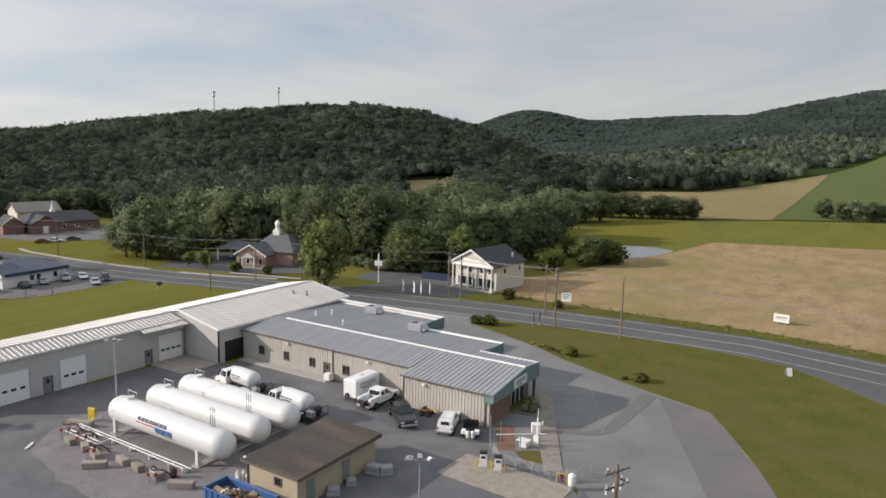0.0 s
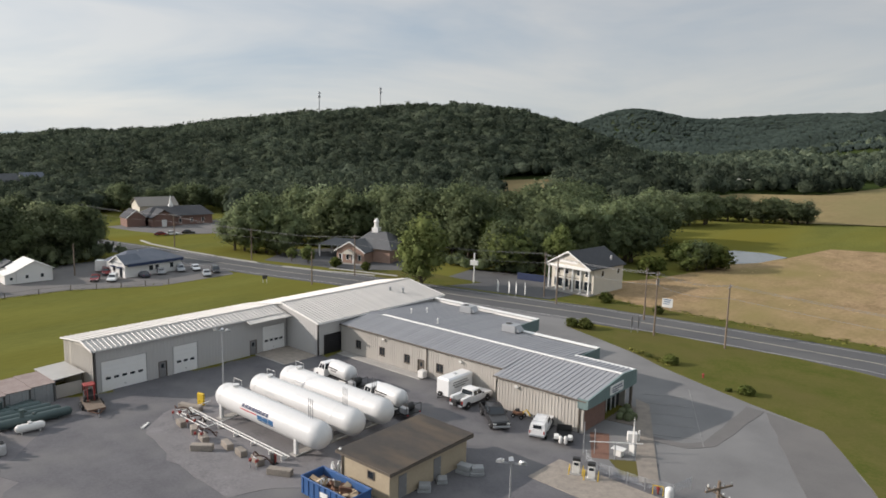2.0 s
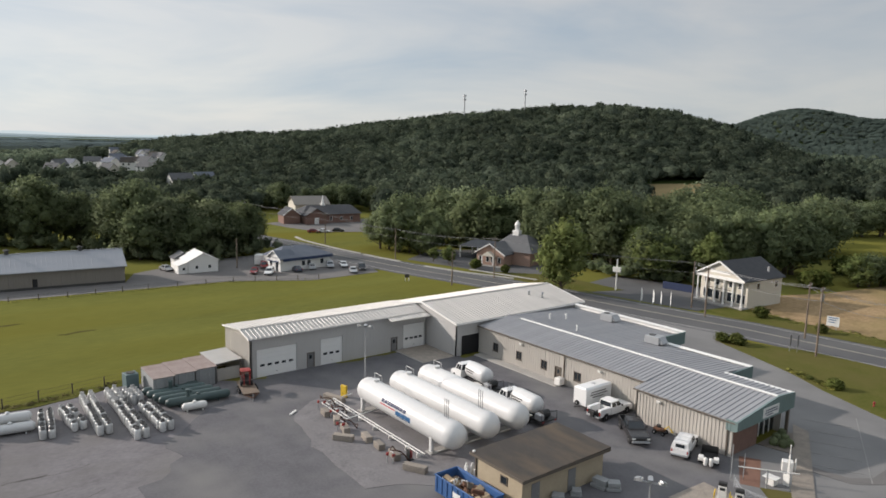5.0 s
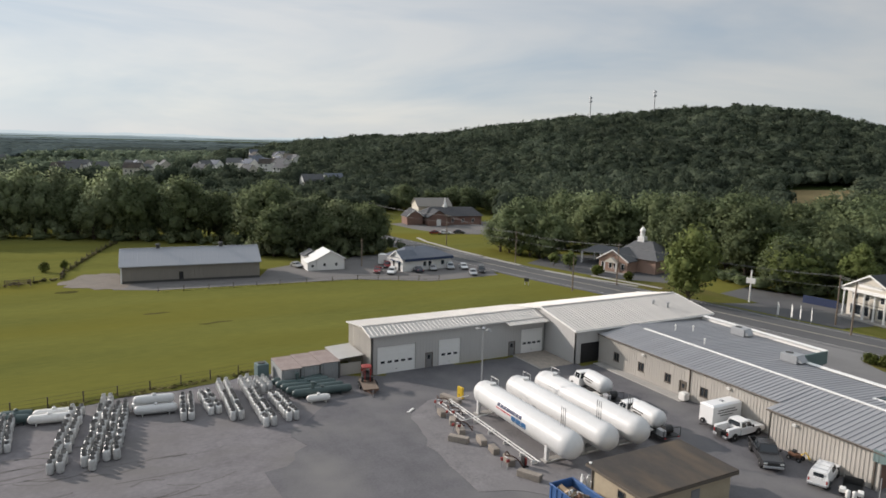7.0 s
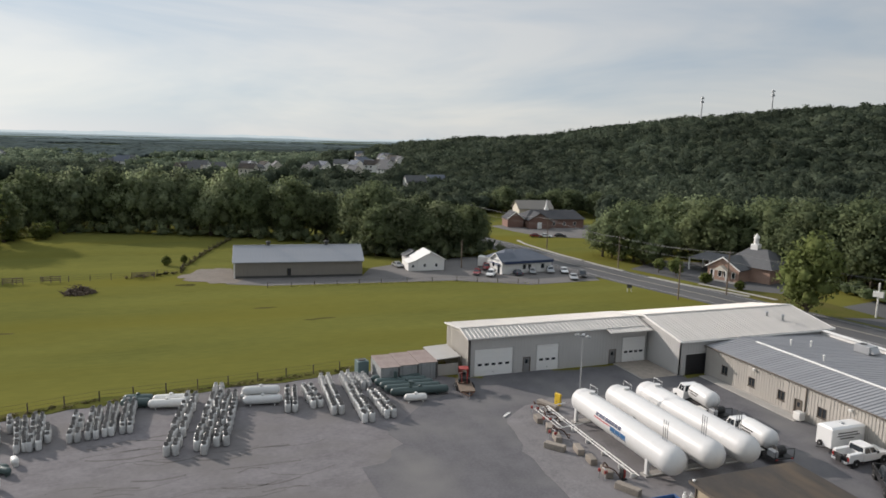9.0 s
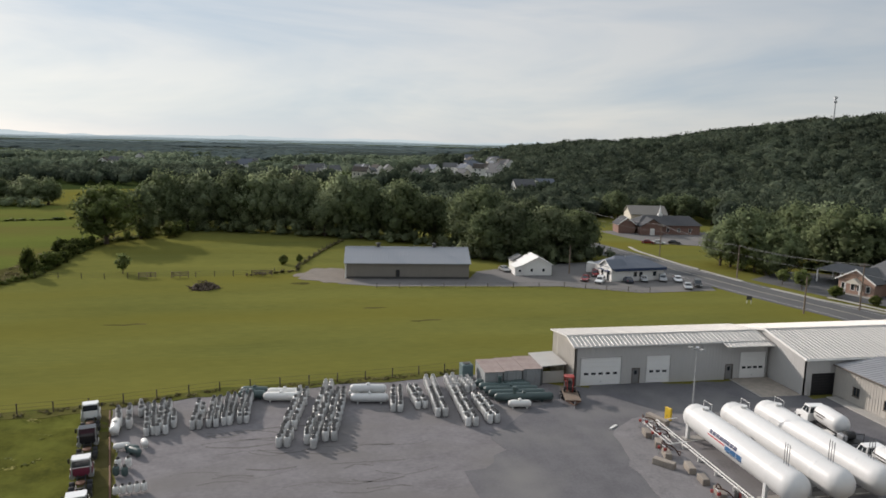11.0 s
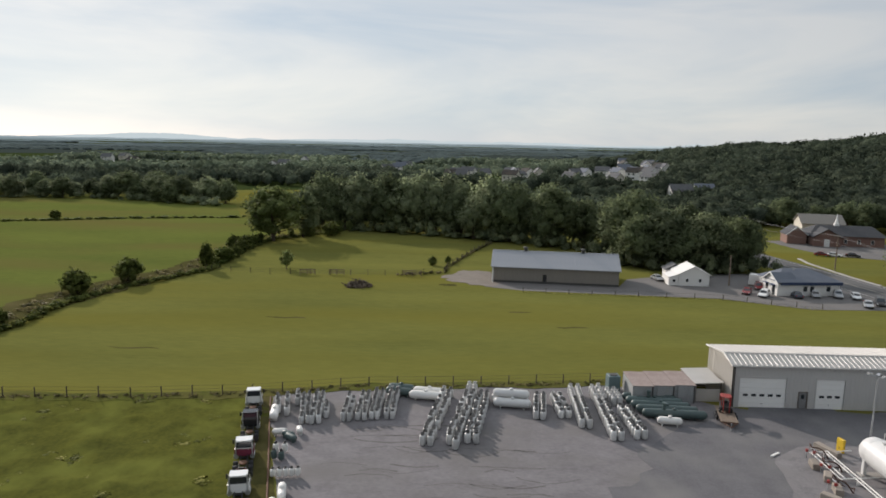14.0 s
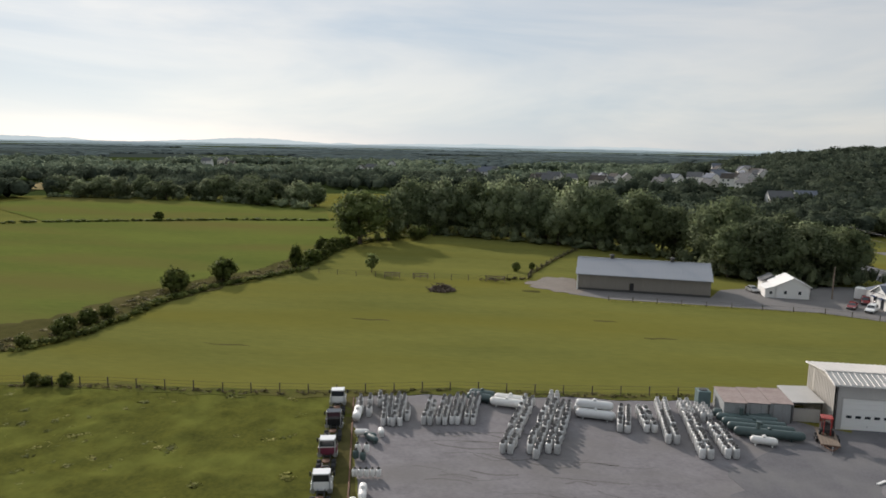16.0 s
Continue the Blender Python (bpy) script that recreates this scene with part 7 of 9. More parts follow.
for i, (x, y, s) in enumerate(cyl_spots[:300]):
    ob = tagged(new("gas_cylinder", CYL_BODY), "upright grey gas cylinder standing in a row on gravel", "gas cylinder", "gas cylinders")
    ob.matrix_basis = pose(x, y, 0.03, 0, 0, cyl_rng.uniform(0, 360)) @ Matrix.Diagonal((CYL_SIZE * (0.84 if y < -6 else 0.96), CYL_SIZE * (0.84 if y < -6 else 0.96), CYL_SIZE * s, 1))
    part("collar", CYL_RING, CYL_COLLAR, ob)
    part("foot_ring", CYL_FOOT, CYL_COLLAR, ob)
rest = Geo()
for x, y, s in cyl_spots[300:]:
    m = pose(x, y, 0.03) @ Matrix.Diagonal((CYL_SIZE * (0.84 if y < -6 else 0.96), CYL_SIZE * (0.84 if y < -6 else 0.96), CYL_SIZE * s, 1))
    for me in (CYL_BODY, CYL_RING, CYL_FOOT):
        rest.add([v.co for v in me.vertices], [tuple(p.vertices) for p in me.polygons], m)
rest_mesh = rest.mesh("gas_cylinders", CYL_GREY)
smooth_mesh(rest_mesh)
tagged(new("gas_cylinders", rest_mesh), "rows of upright grey gas cylinders at the fence", "gas cylinder", "gas cylinders", "stuff")


def lying_tank(x, y, turn, length, r, mat, label, z=0.03, dome=True, group="domestic tanks"):
    t = thing("horizontal_tank", x, y, z, turn, label, "gas tank", group)
    part("shell", Geo().tank((-length / 2, 0, r + 0.15), (length / 2, 0, r + 0.15), r, 22, 0.48), mat, t, smooth=True)
    for q in (-0.3, 0.3):
        part("foot", Geo().box(q * length - 0.06, q * length + 0.06, -r * 0.7, r * 0.7, 0, 0.28), mat, t)
    if dome:
        part("valve_dome", Geo().lathe((0, 0, 2 * r + 0.1), (0, 0, 2 * r + 0.36), [(0, 0.22), (0.6, 0.22), (1, 0.1)], 14), mat, t)
    return t


lying_tank(-80.2, 7.0, 82, 4.6, 0.52, TANK_WHITE, "white domestic gas tank on its feet")
lying_tank(-81.7, 6.8, 82, 4.5, 0.52, TANK_WHITE, "white domestic gas tank on its feet")
lying_tank(-80.9, 6.9, 82, 4.4, 0.5, TANK_WHITE, "white domestic gas tank stacked on two others", z=0.95)
lying_tank(-82.0, -3.4, 82, 4.2, 0.5, STEEL_WHITE, "dull white domestic gas tank at the fence")
lying_tank(-83.4, -3.0, 82, 4.2, 0.5, STEEL_WHITE, "dull white domestic gas tank at the fence")
lying_tank(-83.2, -6.8, 80, 3.4, 0.48, TANK_GREEN, "dark green domestic gas tank at the fence")
lying_tank(-84.5, -6.6, 80, 3.4, 0.48, TANK_GREEN, "dark green domestic gas tank at the fence")
lying_tank(-76.3, 24.5, 82, 2.8, 0.42, STEEL_WHITE, "small white tank lying on asphalt")
for i, (x, y, ln) in enumerate(((-78.2, 25.6, 7.4), (-79.5, 25.1, 7.2), (-80.8, 24.7, 7.0), (-82.1, 24.3, 6.8), (-83.4, 24.0, 6.6))):
    lying_tank(x, y, 86, ln, 0.5, TANK_GREEN, "long dark green steel tank in a row beside the containers", 0.03, True, "green tanks")
for x, y in ((-78.2, 24.4), (-82.1, 23.6), (-83.4, 22.6)):
    single("standpipe", Geo().cyl((0, 0, 0), (0, 0, 0.75), 0.22, 12).cyl((0, 0, 0.75), (0, 0, 0.82), 0.27, 12), TANK_GREEN, "dark green standpipe on a steel tank", "pipe", "standpipes", at=pose(x, y, 1.15))
lying_tank(-75.4, -20.2, 10, 3.2, 0.5, STEEL_WHITE, "small white tank beside the parked trucks")
for x, y, a, l in ((-70.6, -18.4, 100, 1.6), (-70.0, -17.3, 70, 1.5), (-71.2, -16.4, 20, 1.3), (-69.3, -16.9, 50, 1.7)):
    lying_tank(x, y, a, l, 0.33, STEEL_WHITE if x < -70.5 else TANK_GREEN, "small domestic gas tank lying on its side", group="small tanks", dome=False)


def stub_tank(x, y, s=1.0, mat=None):
    t = thing("upright_tank", x, y, 0.03, 0, "short white upright gas tank with an open collar", "gas tank", "short upright tanks")
    part("shell", Geo().tank((0, 0, 0.1), (0, 0, 1.35 * s), 0.38 * s, 16, 0.45), mat or STEEL_WHITE, t, smooth=True)
    part("collar", Geo().lathe((0, 0, 1.25 * s), (0, 0, 1.5 * s), [(0, 0.2 * s), (1, 0.22 * s), (1.001, 0.17 * s), (0.3, 0.17 * s), (0.25, 0.02)], 12), DARK_TRIM, t)


for i in range(5):
    stub_tank(-61.2 - 0.1 * i, -16.6 + 0.56 * i, 0.7)
stub_tank(-66.4, -17.7, 0.8), stub_tank(-66.5, -16.8, 0.8)
stub_tank(-64.9, -17.5, 0.8, TANK_GREEN), stub_tank(-64.7, -16.7, 0.8, TANK_GREEN)
lying_tank(-57.8, -14.9, 12, 2.6, 0.38, STEEL_WHITE, "small white tank lying on gravel", group="small tanks")
lying_tank(-55.6, -15.2, 15, 1.6, 0.38, STEEL_WHITE, "small white tank lying on gravel", group="small tanks")
lying_tank(-55.3, -14.1, 15, 1.6, 0.38, STEEL_WHITE, "small white tank lying on gravel", group="small tanks")
single("rusty_pipe", Geo().path([(-81.4, -22.3, 0.12), (-72, -19.9, 0.1), (-64, -17.8, 0.12), (-55, -15.5, 0.1), (-40, -11.4, 0.1)], 0.09, 6), RUST, "long rusty pipe lying along the gravel edge", "pipe")
sheet("dirt_strip", [(-82.5, -25.2), (-83.0, -22.7), (-56, -15.3), (-30, -8.4), (-30, -11.5), (-56, -18.6)], 0.065, WEEDS, "bare weedy dirt strip along the parked trucks", "ground", ragged=0.4)

# ---------------- sheds, containers and machinery at the yard corner ----------------
for i in range(3):
    c = thing("storage_container", -85.3 - 0.35 * i, 23.1 + 2.65 * i, 0.03, 0, "weathered grey storage container with a rust-stained roof", "container", "storage containers")
    part("body", ribbed_wall((2.6, -1.28), (2.6, 1.28), 2.3, period=0.42).box(-2.6, 2.44, -1.28, -1.2, 0, 2.3).box(-2.6, 2.44, 1.2, 1.28, 0, 2.3).box(-2.6, -2.5, -1.2, 1.2, 0, 2.3), CONT_GREY, c)
    part("roof", Geo().loft([[(-2.7, -1.3, 2.3), (2.72, -1.3, 2.3), (2.72, 1.3, 2.3), (-2.7, 1.3, 2.3)], [(-2.7, -1.3, 2.36), (2.72, -1.3, 2.34), (2.72, 1.3, 2.34), (-2.7, 1.3, 2.36)]]), CONT_RUST, c, "rust-stained pale roof sheet")
    part("door", Geo().box(2.6, 2.68, -0.9, -0.05, 0.15, 2.1, 0.01), CONT_GREY, c)
    part("door_gap", Geo().box(2.6, 2.67, 1.05, 1.2, 0.05, 2.2), DARK_TRIM, c)
lean = thing("lean_to", -86.8, 31.3, 0.03, 0, "open lean-to with a white sheet roof against the warehouse", "lean-to")
part("roof", Geo().loft([[(-2.9, -1.6, 2.35), (2.9, -1.6, 2.3), (2.9, 1.9, 2.5), (-2.9, 1.9, 2.5)], [(-2.9, -1.6, 2.45), (2.9, -1.6, 2.4), (2.9, 1.9, 2.6), (-2.9, 1.9, 2.6)]]), ROOF_PALE, lean, "pale sheet roof")
part("wall", Geo().box(2.5, 2.6, -1.5, 1.8, 0, 1.6).box(-2.8, 2.5, 1.7, 1.8, 0, 2.3).box(-2.9, -2.8, -1.5, 1.8, 0, 2.3), TAN_STEEL, lean)
for x, y in ((2.7, -1.4), (2.7, 1.7), (-2.7, -1.4)):
    part("post", Geo().box(x - 0.07, x + 0.07, y - 0.07, y + 0.07, 0, 2.4), POST_WOOD, lean)
gb = thing("steel_hopper", -87.2, 20.4, 0.03, 5, "tall grey-green steel bin at the fence", "bin")
part("body", Geo().box(-0.75, 0.75, -0.75, 0.75, 0.1, 2.1, 0.04), GREEN_BIN, gb)
part("opening", Geo().cyl((0, 0, 2.08), (0, 0, 2.2), 0.5, 16), DARK_TRIM, gb)
part("base", Geo().box(-0.7, 0.7, -0.7, 0.7, 0, 0.12), RUST, gb)

fb = thing("flatbed_trailer", -78.2, 31.6, 0.06, -12, "small flatbed trailer with timber deck", "trailer")
for i in range(6):
    part("deck_board", Geo().box(-2.8, 2.2, -0.96 + i * 0.32, -0.66 + i * 0.32, 0.62, 0.68), POLE_WOOD, fb)
part("frame", Geo().box(-2.8, 2.2, -0.9, -0.8, 0.48, 0.62).box(-2.8, 2.2, 0.8, 0.9, 0.48, 0.62).box(-2.8, -2.7, -0.8, 0.8, 0.48, 0.62).box(2.1, 2.2, -0.8, 0.8, 0.48, 0.62), RUST, fb)
part("drawbar", Geo().path([(2.2, -0.7, 0.5), (3.4, 0, 0.5), (2.2, 0.7, 0.5)], 0.06, 6), RUST, fb)
part("jack", Geo().cyl((3.2, 0, 0), (3.2, 0, 0.9), 0.06, 8), GALV, fb)
for a in (-0.9, 0.0):
    for b in (-1, 1):
        wheel(fb, a, b * 1.05, 0.36, 0.22)
fk = thing("red_lift_truck", -79.4, 31.8, 0.72, -12, "red piggyback lift truck standing on the flatbed", "lift truck")
fk.scale = (0.85, 0.85, 0.85)
part("body", rounded([(-0.9, 0.35), (-0.9, 1.2), (-0.2, 1.25), (0.6, 0.9), (0.9, 0.8), (0.9, 0.35)], 1.3, 0.08, 0.94), PLASTIC_BLACK, fk)
for x, y in ((-0.7, -0.6), (-0.7, 0.6), (0.5, -0.6), (0.5, 0.6)):
    part("cage_post", Geo().cyl((x, y, 0.9), (x, y, 2.15), 0.05, 8), RED, fk)
part("cage_roof", Geo().box(-0.85, 0.65, -0.72, 0.72, 2.12, 2.22, 0.03), RED, fk)
part("mast", Geo().box(0.9, 1.05, -0.45, -0.35, 0.1, 2.4).box(0.9, 1.05, 0.35, 0.45, 0.1, 2.4).box(0.9, 1.05, -0.35, 0.35, 2.2, 2.3), RED, fk)
part("seat", Geo().box(-0.5, 0.0, -0.3, 0.3, 0.95, 1.45, 0.05), PLASTIC_BLACK, fk)
for a, b in ((0.6, -0.75), (0.6, 0.75), (-0.7, 0.0)):
    wheel(fk, a, b, 0.36, 0.26)
single("steel_offcut", Geo().box(-0.7, 0.7, -0.14, 0.14, 0, 0.14, 0.02), STEEL_WHITE, "white steel offcut lying on the asphalt", "offcut", at=pose(-69.2, 33.2, 0.07, 0, 0, 128))

# ---------------- fuel point, fences and signs ----------------
for x, y in ((-29.8, 55.4), (-28.2, 55.4)):
    d = thing("fuel_dispenser", x, y, 0.1, 25, "white fuel dispenser behind yellow guard hoops", "fuel dispenser", "fuel dispensers")
    d.scale = (0.75, 0.75, 0.75)
    part("plinth", Geo().box(-0.7, 0.7, -0.6, 0.6, -0.05, 0.12, 0.02), CONCRETE, d)
    part("cabinet", Geo().box(-0.45, 0.45, -0.28, 0.28, 0.12, 1.75, 0.04), STEEL_WHITE, d)
    part("head", Geo().box(-0.48, 0.48, -0.3, 0.3, 1.75, 2.15, 0.04), PLASTIC_BLACK, d)
    part("display", Geo().box(-0.3, 0.3, -0.3, -0.27, 1.2, 1.55), GLASS_DARK, d)
    part("hose", Geo().path([(0.45, 0, 1.6), (0.75, 0, 1.2), (0.7, 0, 0.5), (0.5, 0, 0.9)], 0.03, 6), WIRE, d)
    for s in (-1, 1):
        part("guard_hoop", Geo().path([(s * 0.85, -0.6, -0.05), (s * 0.85, -0.6, 0.85), (s * 0.85, 0.5, 0.85), (s * 0.85, 0.5, -0.05)], 0.06, 8), YELLOW, d)
single("fuel_slab", Geo().box(-2.2, 9.5, -2.8, 2.4, -0.1, 0.05, 0.02), BLOCK_TAN, "stained tan concrete slab at the fuel point", "slab", kind="structure", at=pose(-30.5, 54.5, 0.06, 0, 0, -3))
rv = thing("valve_guard", -22.4, 57.0, 0.1, 20, "red pipe valve inside a yellow guard hoop", "valve")
rv.scale = (0.75, 0.75, 0.85)
part("valve", Geo().cyl((0, 0, 0), (0, 0, 0.8), 0.1, 10).cyl((0, 0, 0.5), (0, 0, 0.75), 0.22, 14), RED, rv)
part("guard_hoop", Geo().path([(-0.6, -0.3, 0), (-0.6, -0.3, 1.0), (0.6, -0.3, 1.0), (0.6, -0.3, 0)], 0.06, 8), YELLOW, rv)
tk = thing("white_tank", -21.0, 56.0, 0.05, 0, "small white pressure vessel on a stand", "tank")
part("shell", Geo().tank((0, 0, 0.3), (0, 0, 1.6), 0.36, 16, 0.45), STEEL_WHITE, tk, smooth=True)
part("stand", Geo().cyl((0, 0, 0), (0, 0, 0.4), 0.3, 12), GALV, tk)


def chain_fence(name, pts, label, high=1.5, gap=2.4, wood=False, wires=3, group="", z0=0.05):
    f = thing(name, pts[0][0], pts[0][1], z0, 0, label, "fence", group)
    o = Vector(pts[0])
    for a, b in zip(pts, pts[1:]):
        a, b = Vector(a) - o, Vector(b) - o
        n = max(1, round((b - a).length / gap))
        for i in range(n + (b + o == Vector(pts[-1]))):
            p = a + (b - a) * i / n
            h = high * cyl_rng.uniform(0.92, 1.08) if wood else high
            r = 0.075 if wood else 0.04
            part("post", Geo().cyl((p.x, p.y, -0.1), (p.x + cyl_rng.uniform(-0.04, 0.04), p.y, h), r, 7), POST_WOOD if wood else GALV, f)
        for k in range(wires):
            z = high * (0.3 + 0.65 * k / max(1, wires - 1))
            part("wire", Geo().cyl((a.x, a.y, z), (b.x, b.y, z), 0.014, 4), POST_WOOD if wood else GALV, f)
    return f


chain_fence("chain_link_fence", [(-30.4, 58.4), (-28.8, 56.8), (-23.6, 56.9), (-21.2, 57.6), (-20.6, 60.0)], "low galvanised wire fence round the fuel point", 1.2, 1.8, False, 9)
chain_fence("wire_fence", [(-90.5, 22.5), (-89.9, 18), (-87.6, 3.5), (-86.2, -10.9), (-82.4, -24.8), (-80.2, -39), (-79.2, -54), (-77, -68), (-72, -84)], "weathered post-and-wire fence along the meadow", 1.35, 3.5, True, 3, "meadow fences")
chain_fence("wire_fence", [(-161.8, -58.2), (-159.8, -43.7), (-160.4, -24.9), (-161, -12.9), (-166, -3), (-173, -2.5), (-196, 3.5), (-216, 9.7)], "post-and-wire fence between the fields", 1.35, 4.5, True, 3, "meadow fences", 0.02)
chain_fence("lot_fence", [(-136.5, 72), (-143, 55), (-144.5, 38), (-145.6, 14)], "low fence along the gravel lot", 1.1, 5.0, True, 2, "meadow fences", 0.02)
ds = thing("display_stand", -28.6, 61.8, 0.05, 0, "white metal display stand with a long boom at the entrance", "stand")
part("boom", Geo().cyl((-1.9, -2.6, 1.8), (2.2, 0.5, 1.8), 0.05, 10), STEEL_WHITE, ds)
part("post", Geo().cyl((0.1, -1.1, 0), (0.1, -1.1, 1.8), 0.06, 8), GALV, ds)
part("post", Geo().cyl((1.7, 0.1, 0), (1.7, 0.1, 1.8), 0.06, 8), GALV, ds)
part("cabinet", Geo().box(-0.4, 0.4, -0.35, 0.35, 0.05, 0.75, 0.04), STEEL_WHITE, ds)
part("tray", Geo().box(-0.7, 0.6, -0.5, 0.5, 0.75, 0.81, 0.02), STEEL_WHITE, ds)
part("panel", Geo().box(0.75, 1.35, 0.55, 0.62, 0.2, 1.3, 0.02), STEEL_WHITE, ds)
part("fin", Geo().loft([[(0.42, 1.9, 0.0), (0.7, 1.9, 0.0), (0.62, 1.9, 2.6), (0.5, 1.9, 2.6)], [(0.42, 1.96, 0.0), (0.7, 1.96, 0.0), (0.62, 1.96, 2.6), (0.5, 1.96, 2.6)]]), STEEL_WHITE, ds, "thin upright white fin")
single("flag_pole", Geo().cyl((0, 0, 0), (0, 0, 2.7), 0.04, 8), GALV, "thin steel post at the entrance", "post", "entrance posts", at=pose(-30.6, 60.4, 0.05))
single("flag_pole", Geo().cyl((0, 0, 0), (0, 0, 2.9), 0.05, 8), STEEL_WHITE, "thin white post at the entrance", "post", "entrance posts", at=pose(-28.8, 65.5, 0.05))
single("flag_pole", Geo().cyl((0, 0, 0), (0, 0, 3.3), 0.05, 8), GALV, "thin steel post at the entrance", "post", "entrance posts", at=pose(-31.6, 60.0, 0.05))
single("valve_box", Geo().box(-0.5, 0.5, -0.4, 0.4, 0, 1.0, 0.05).cyl((0.7, 0, 0), (0.7, 0, 1.3), 0.08, 8), STEEL_WHITE, "white valve cabinet at the entrance lawn", "cabinet", at=pose(-29.2, 66.0, 0.05, 0, 0, 30))
single("ac_condenser", Geo().box(-0.5, 0.5, -0.45, 0.45, 0.05, 0.95, 0.05).cyl((0, 0, 0.95), (0, 0, 1.0), 0.36, 16), STEEL_WHITE, "white outdoor condenser at the office wall", "air conditioner", at=pose(-58.4, 65.3, 0.16))
single("wall_bench", Geo().box(-0.5, 0.5, -0.25, 0.25, 0.4, 0.46, 0.01).box(-0.5, -0.42, -0.25, 0.25, 0, 0.4).box(0.42, 0.5, -0.25, 0.25, 0, 0.4).box(-0.5, 0.5, 0.2, 0.25, 0.46, 0.9), DARK_TRIM, "dark metal bench at the office wall", "bench", at=pose(-54.6, 65.5, 0.06))

# walks and beds at the entrance
sheet("entrance_walk", [(-34.1, 64.3), (-31.4, 59.4), (-27, 58.2), (-26.4, 62), (-29.5, 69), (-30.4, 70), (-34.1, 69.3)], 0.085, OLD_LOT, "grey entrance paving beside the brick front", "paving")
sheet("side_walk", [(-34.4, 78), (-32.3, 77.2), (-23.0, 58.7), (-24.6, 57.9), (-27.4, 63), (-30.6, 70), (-33.2, 75.5)], 0.13, BLOCK_TAN, "stained tan concrete walk along the car park", "pavement")
sheet("planting_bed", [(-34.0, 69.4), (-30.6, 70.0), (-33.1, 75.3), (-34.3, 75.2)], 0.14, DIRT, "dark planting bed at the entrance", "bed")
sheet("brick_paving", [(-33.6, 65.0), (-31.8, 66.0), (-28.9, 60.3), (-30.4, 59.5)], 0.1, BRICK_PAVE, "red-brown brick paving at the entrance", "paving")
sheet("entrance_lawn", [(-28.9, 60.3), (-26.4, 62.0), (-24.9, 58.8), (-26.5, 58.2)], 0.12, VERGE, "small lawn at the fuel point", "lawn")
for x, y in ((-32.9, 70.6), (-32.0, 70.8), (-33.3, 72.0), (-32.6, 72.4), (-33.5, 73.6), (-31.7, 71.6)):
    single("bed_shrub", Geo().ball((0, 0, 0.35), 0.5, 8, 5), LEAF_LIFTED, "low dark shrub in the entrance bed", "shrub", "bed shrubs", at=pose(x, y, 0.14))
for i in range(5):
    single("parking_line", Geo().box(-2.6, 2.6, -0.06, 0.06, 0, 0.012), FADED_LINE, "worn white parking line", "line", "parking lines", "structure", at=pose(-26.6 - 1.42 * i, 70.2 + 2.85 * i, 0.066, 0, 0, 27))
single("parking_line", Geo().box(-9, 9, -0.06, 0.06, 0, 0.012), FADED_LINE, "worn white parking line", "line", "parking lines", "structure", at=pose(-27.0, 78.0, 0.066, 0, 0, 116))


# ---------------- street furniture ----------------
def utility_pole(x, y, high, arm=True, turn=100, light=False):
    p = thing("utility_pole", x, y, 0, turn, "weathered wooden utility pole with insulators", "utility pole", "utility poles")
    part("pole", Geo().cyl((0, 0, -0.3), (0, 0, high), 0.17, 9, 0.11), POLE_WOOD, p)
    if arm:
        a = part("crossarm", Geo().box(-1.2, 1.2, -0.06, 0.06, high - 0.6, high - 0.46, 0.01), POLE_WOOD, p)
        for q in (-1.1, -0.4, 0.4, 1.1):
            part("insulator", Geo().cyl((q, 0, high - 0.46), (q, 0, high - 0.28), 0.05, 8), GALV, a)
    if light:
        part("transformer", Geo().cyl((0.35, 0, high - 2.2), (0.35, 0, high - 1.2), 0.25, 14), GALV, p)
    return p


POLES = [(-182.4, 98.4, 9.4, 0), (-149.9, 101.5, 8.2, 0), (-116.9, 106.6, 9.5, 0), (-74.4, 120.0, 9.2, 1), (-51.1, 116.6, 9.5, 0), (-45.2, 107.5, 10.8, 1), (-34.0, 108.4, 10.3, 0)]
for x, y, h, tf in POLES:
    utility_pole(x, y, h, h > 9.3, 100, bool(tf))
utility_pole(-115.8, 93.3, 7.3, False)
utility_pole(-68.9, 115.8, 9.3, False)
utility_pole(-158.5, 62.0, 7.0, False)
front_pole = utility_pole(-13.25, 44.2, 9.3, True, 65, False)
arm2 = part("crossarm", Geo().box(-0.06, 0.06, -1.0, 1.0, 8.3, 8.44, 0.01), POST_WOOD, front_pole)
for q in (-0.9, -0.4, 0.4, 0.9):
    part("insulator", Geo().cyl((0, q, 8.44), (0, q, 8.62), 0.05, 8), STEEL_WHITE, arm2)
for q in (-0.7, 0.0, 0.7):
    part("fuse_cutout", Geo().box(q - 0.06, q + 0.06, 0.2, 0.32, 7.1, 7.6, 0.02).cyl((q, 0.26, 7.6), (q, 0.26, 7.8), 0.03, 6), STEEL_WHITE, front_pole)
part("fuse_arm", Geo().box(-0.9, 0.9, 0.1, 0.2, 7.5, 7.62, 0.01), POST_WOOD, front_pole)
part("transformer", Geo().lathe((0.1, -0.45, 5.9), (0.1, -0.45, 6.9), [(0, 0.2), (0.05, 0.26), (0.9, 0.26), (1, 0.12)], 14), GALV, front_pole)


def cable(a, b, sag, offset=0.0):
    pts = []
    for k in range(9):
        t = k / 8
        p = Vector(a).lerp(Vector(b), t)
        p.z -= sag * 4 * t * (1 - t)
        pts.append(tuple(p))
    return single("overhead_cable", Geo().path(pts, 0.028, 4), WIRE, "black overhead cable between utility poles, greyed to imitate caught sun", "cable", "overhead cables")


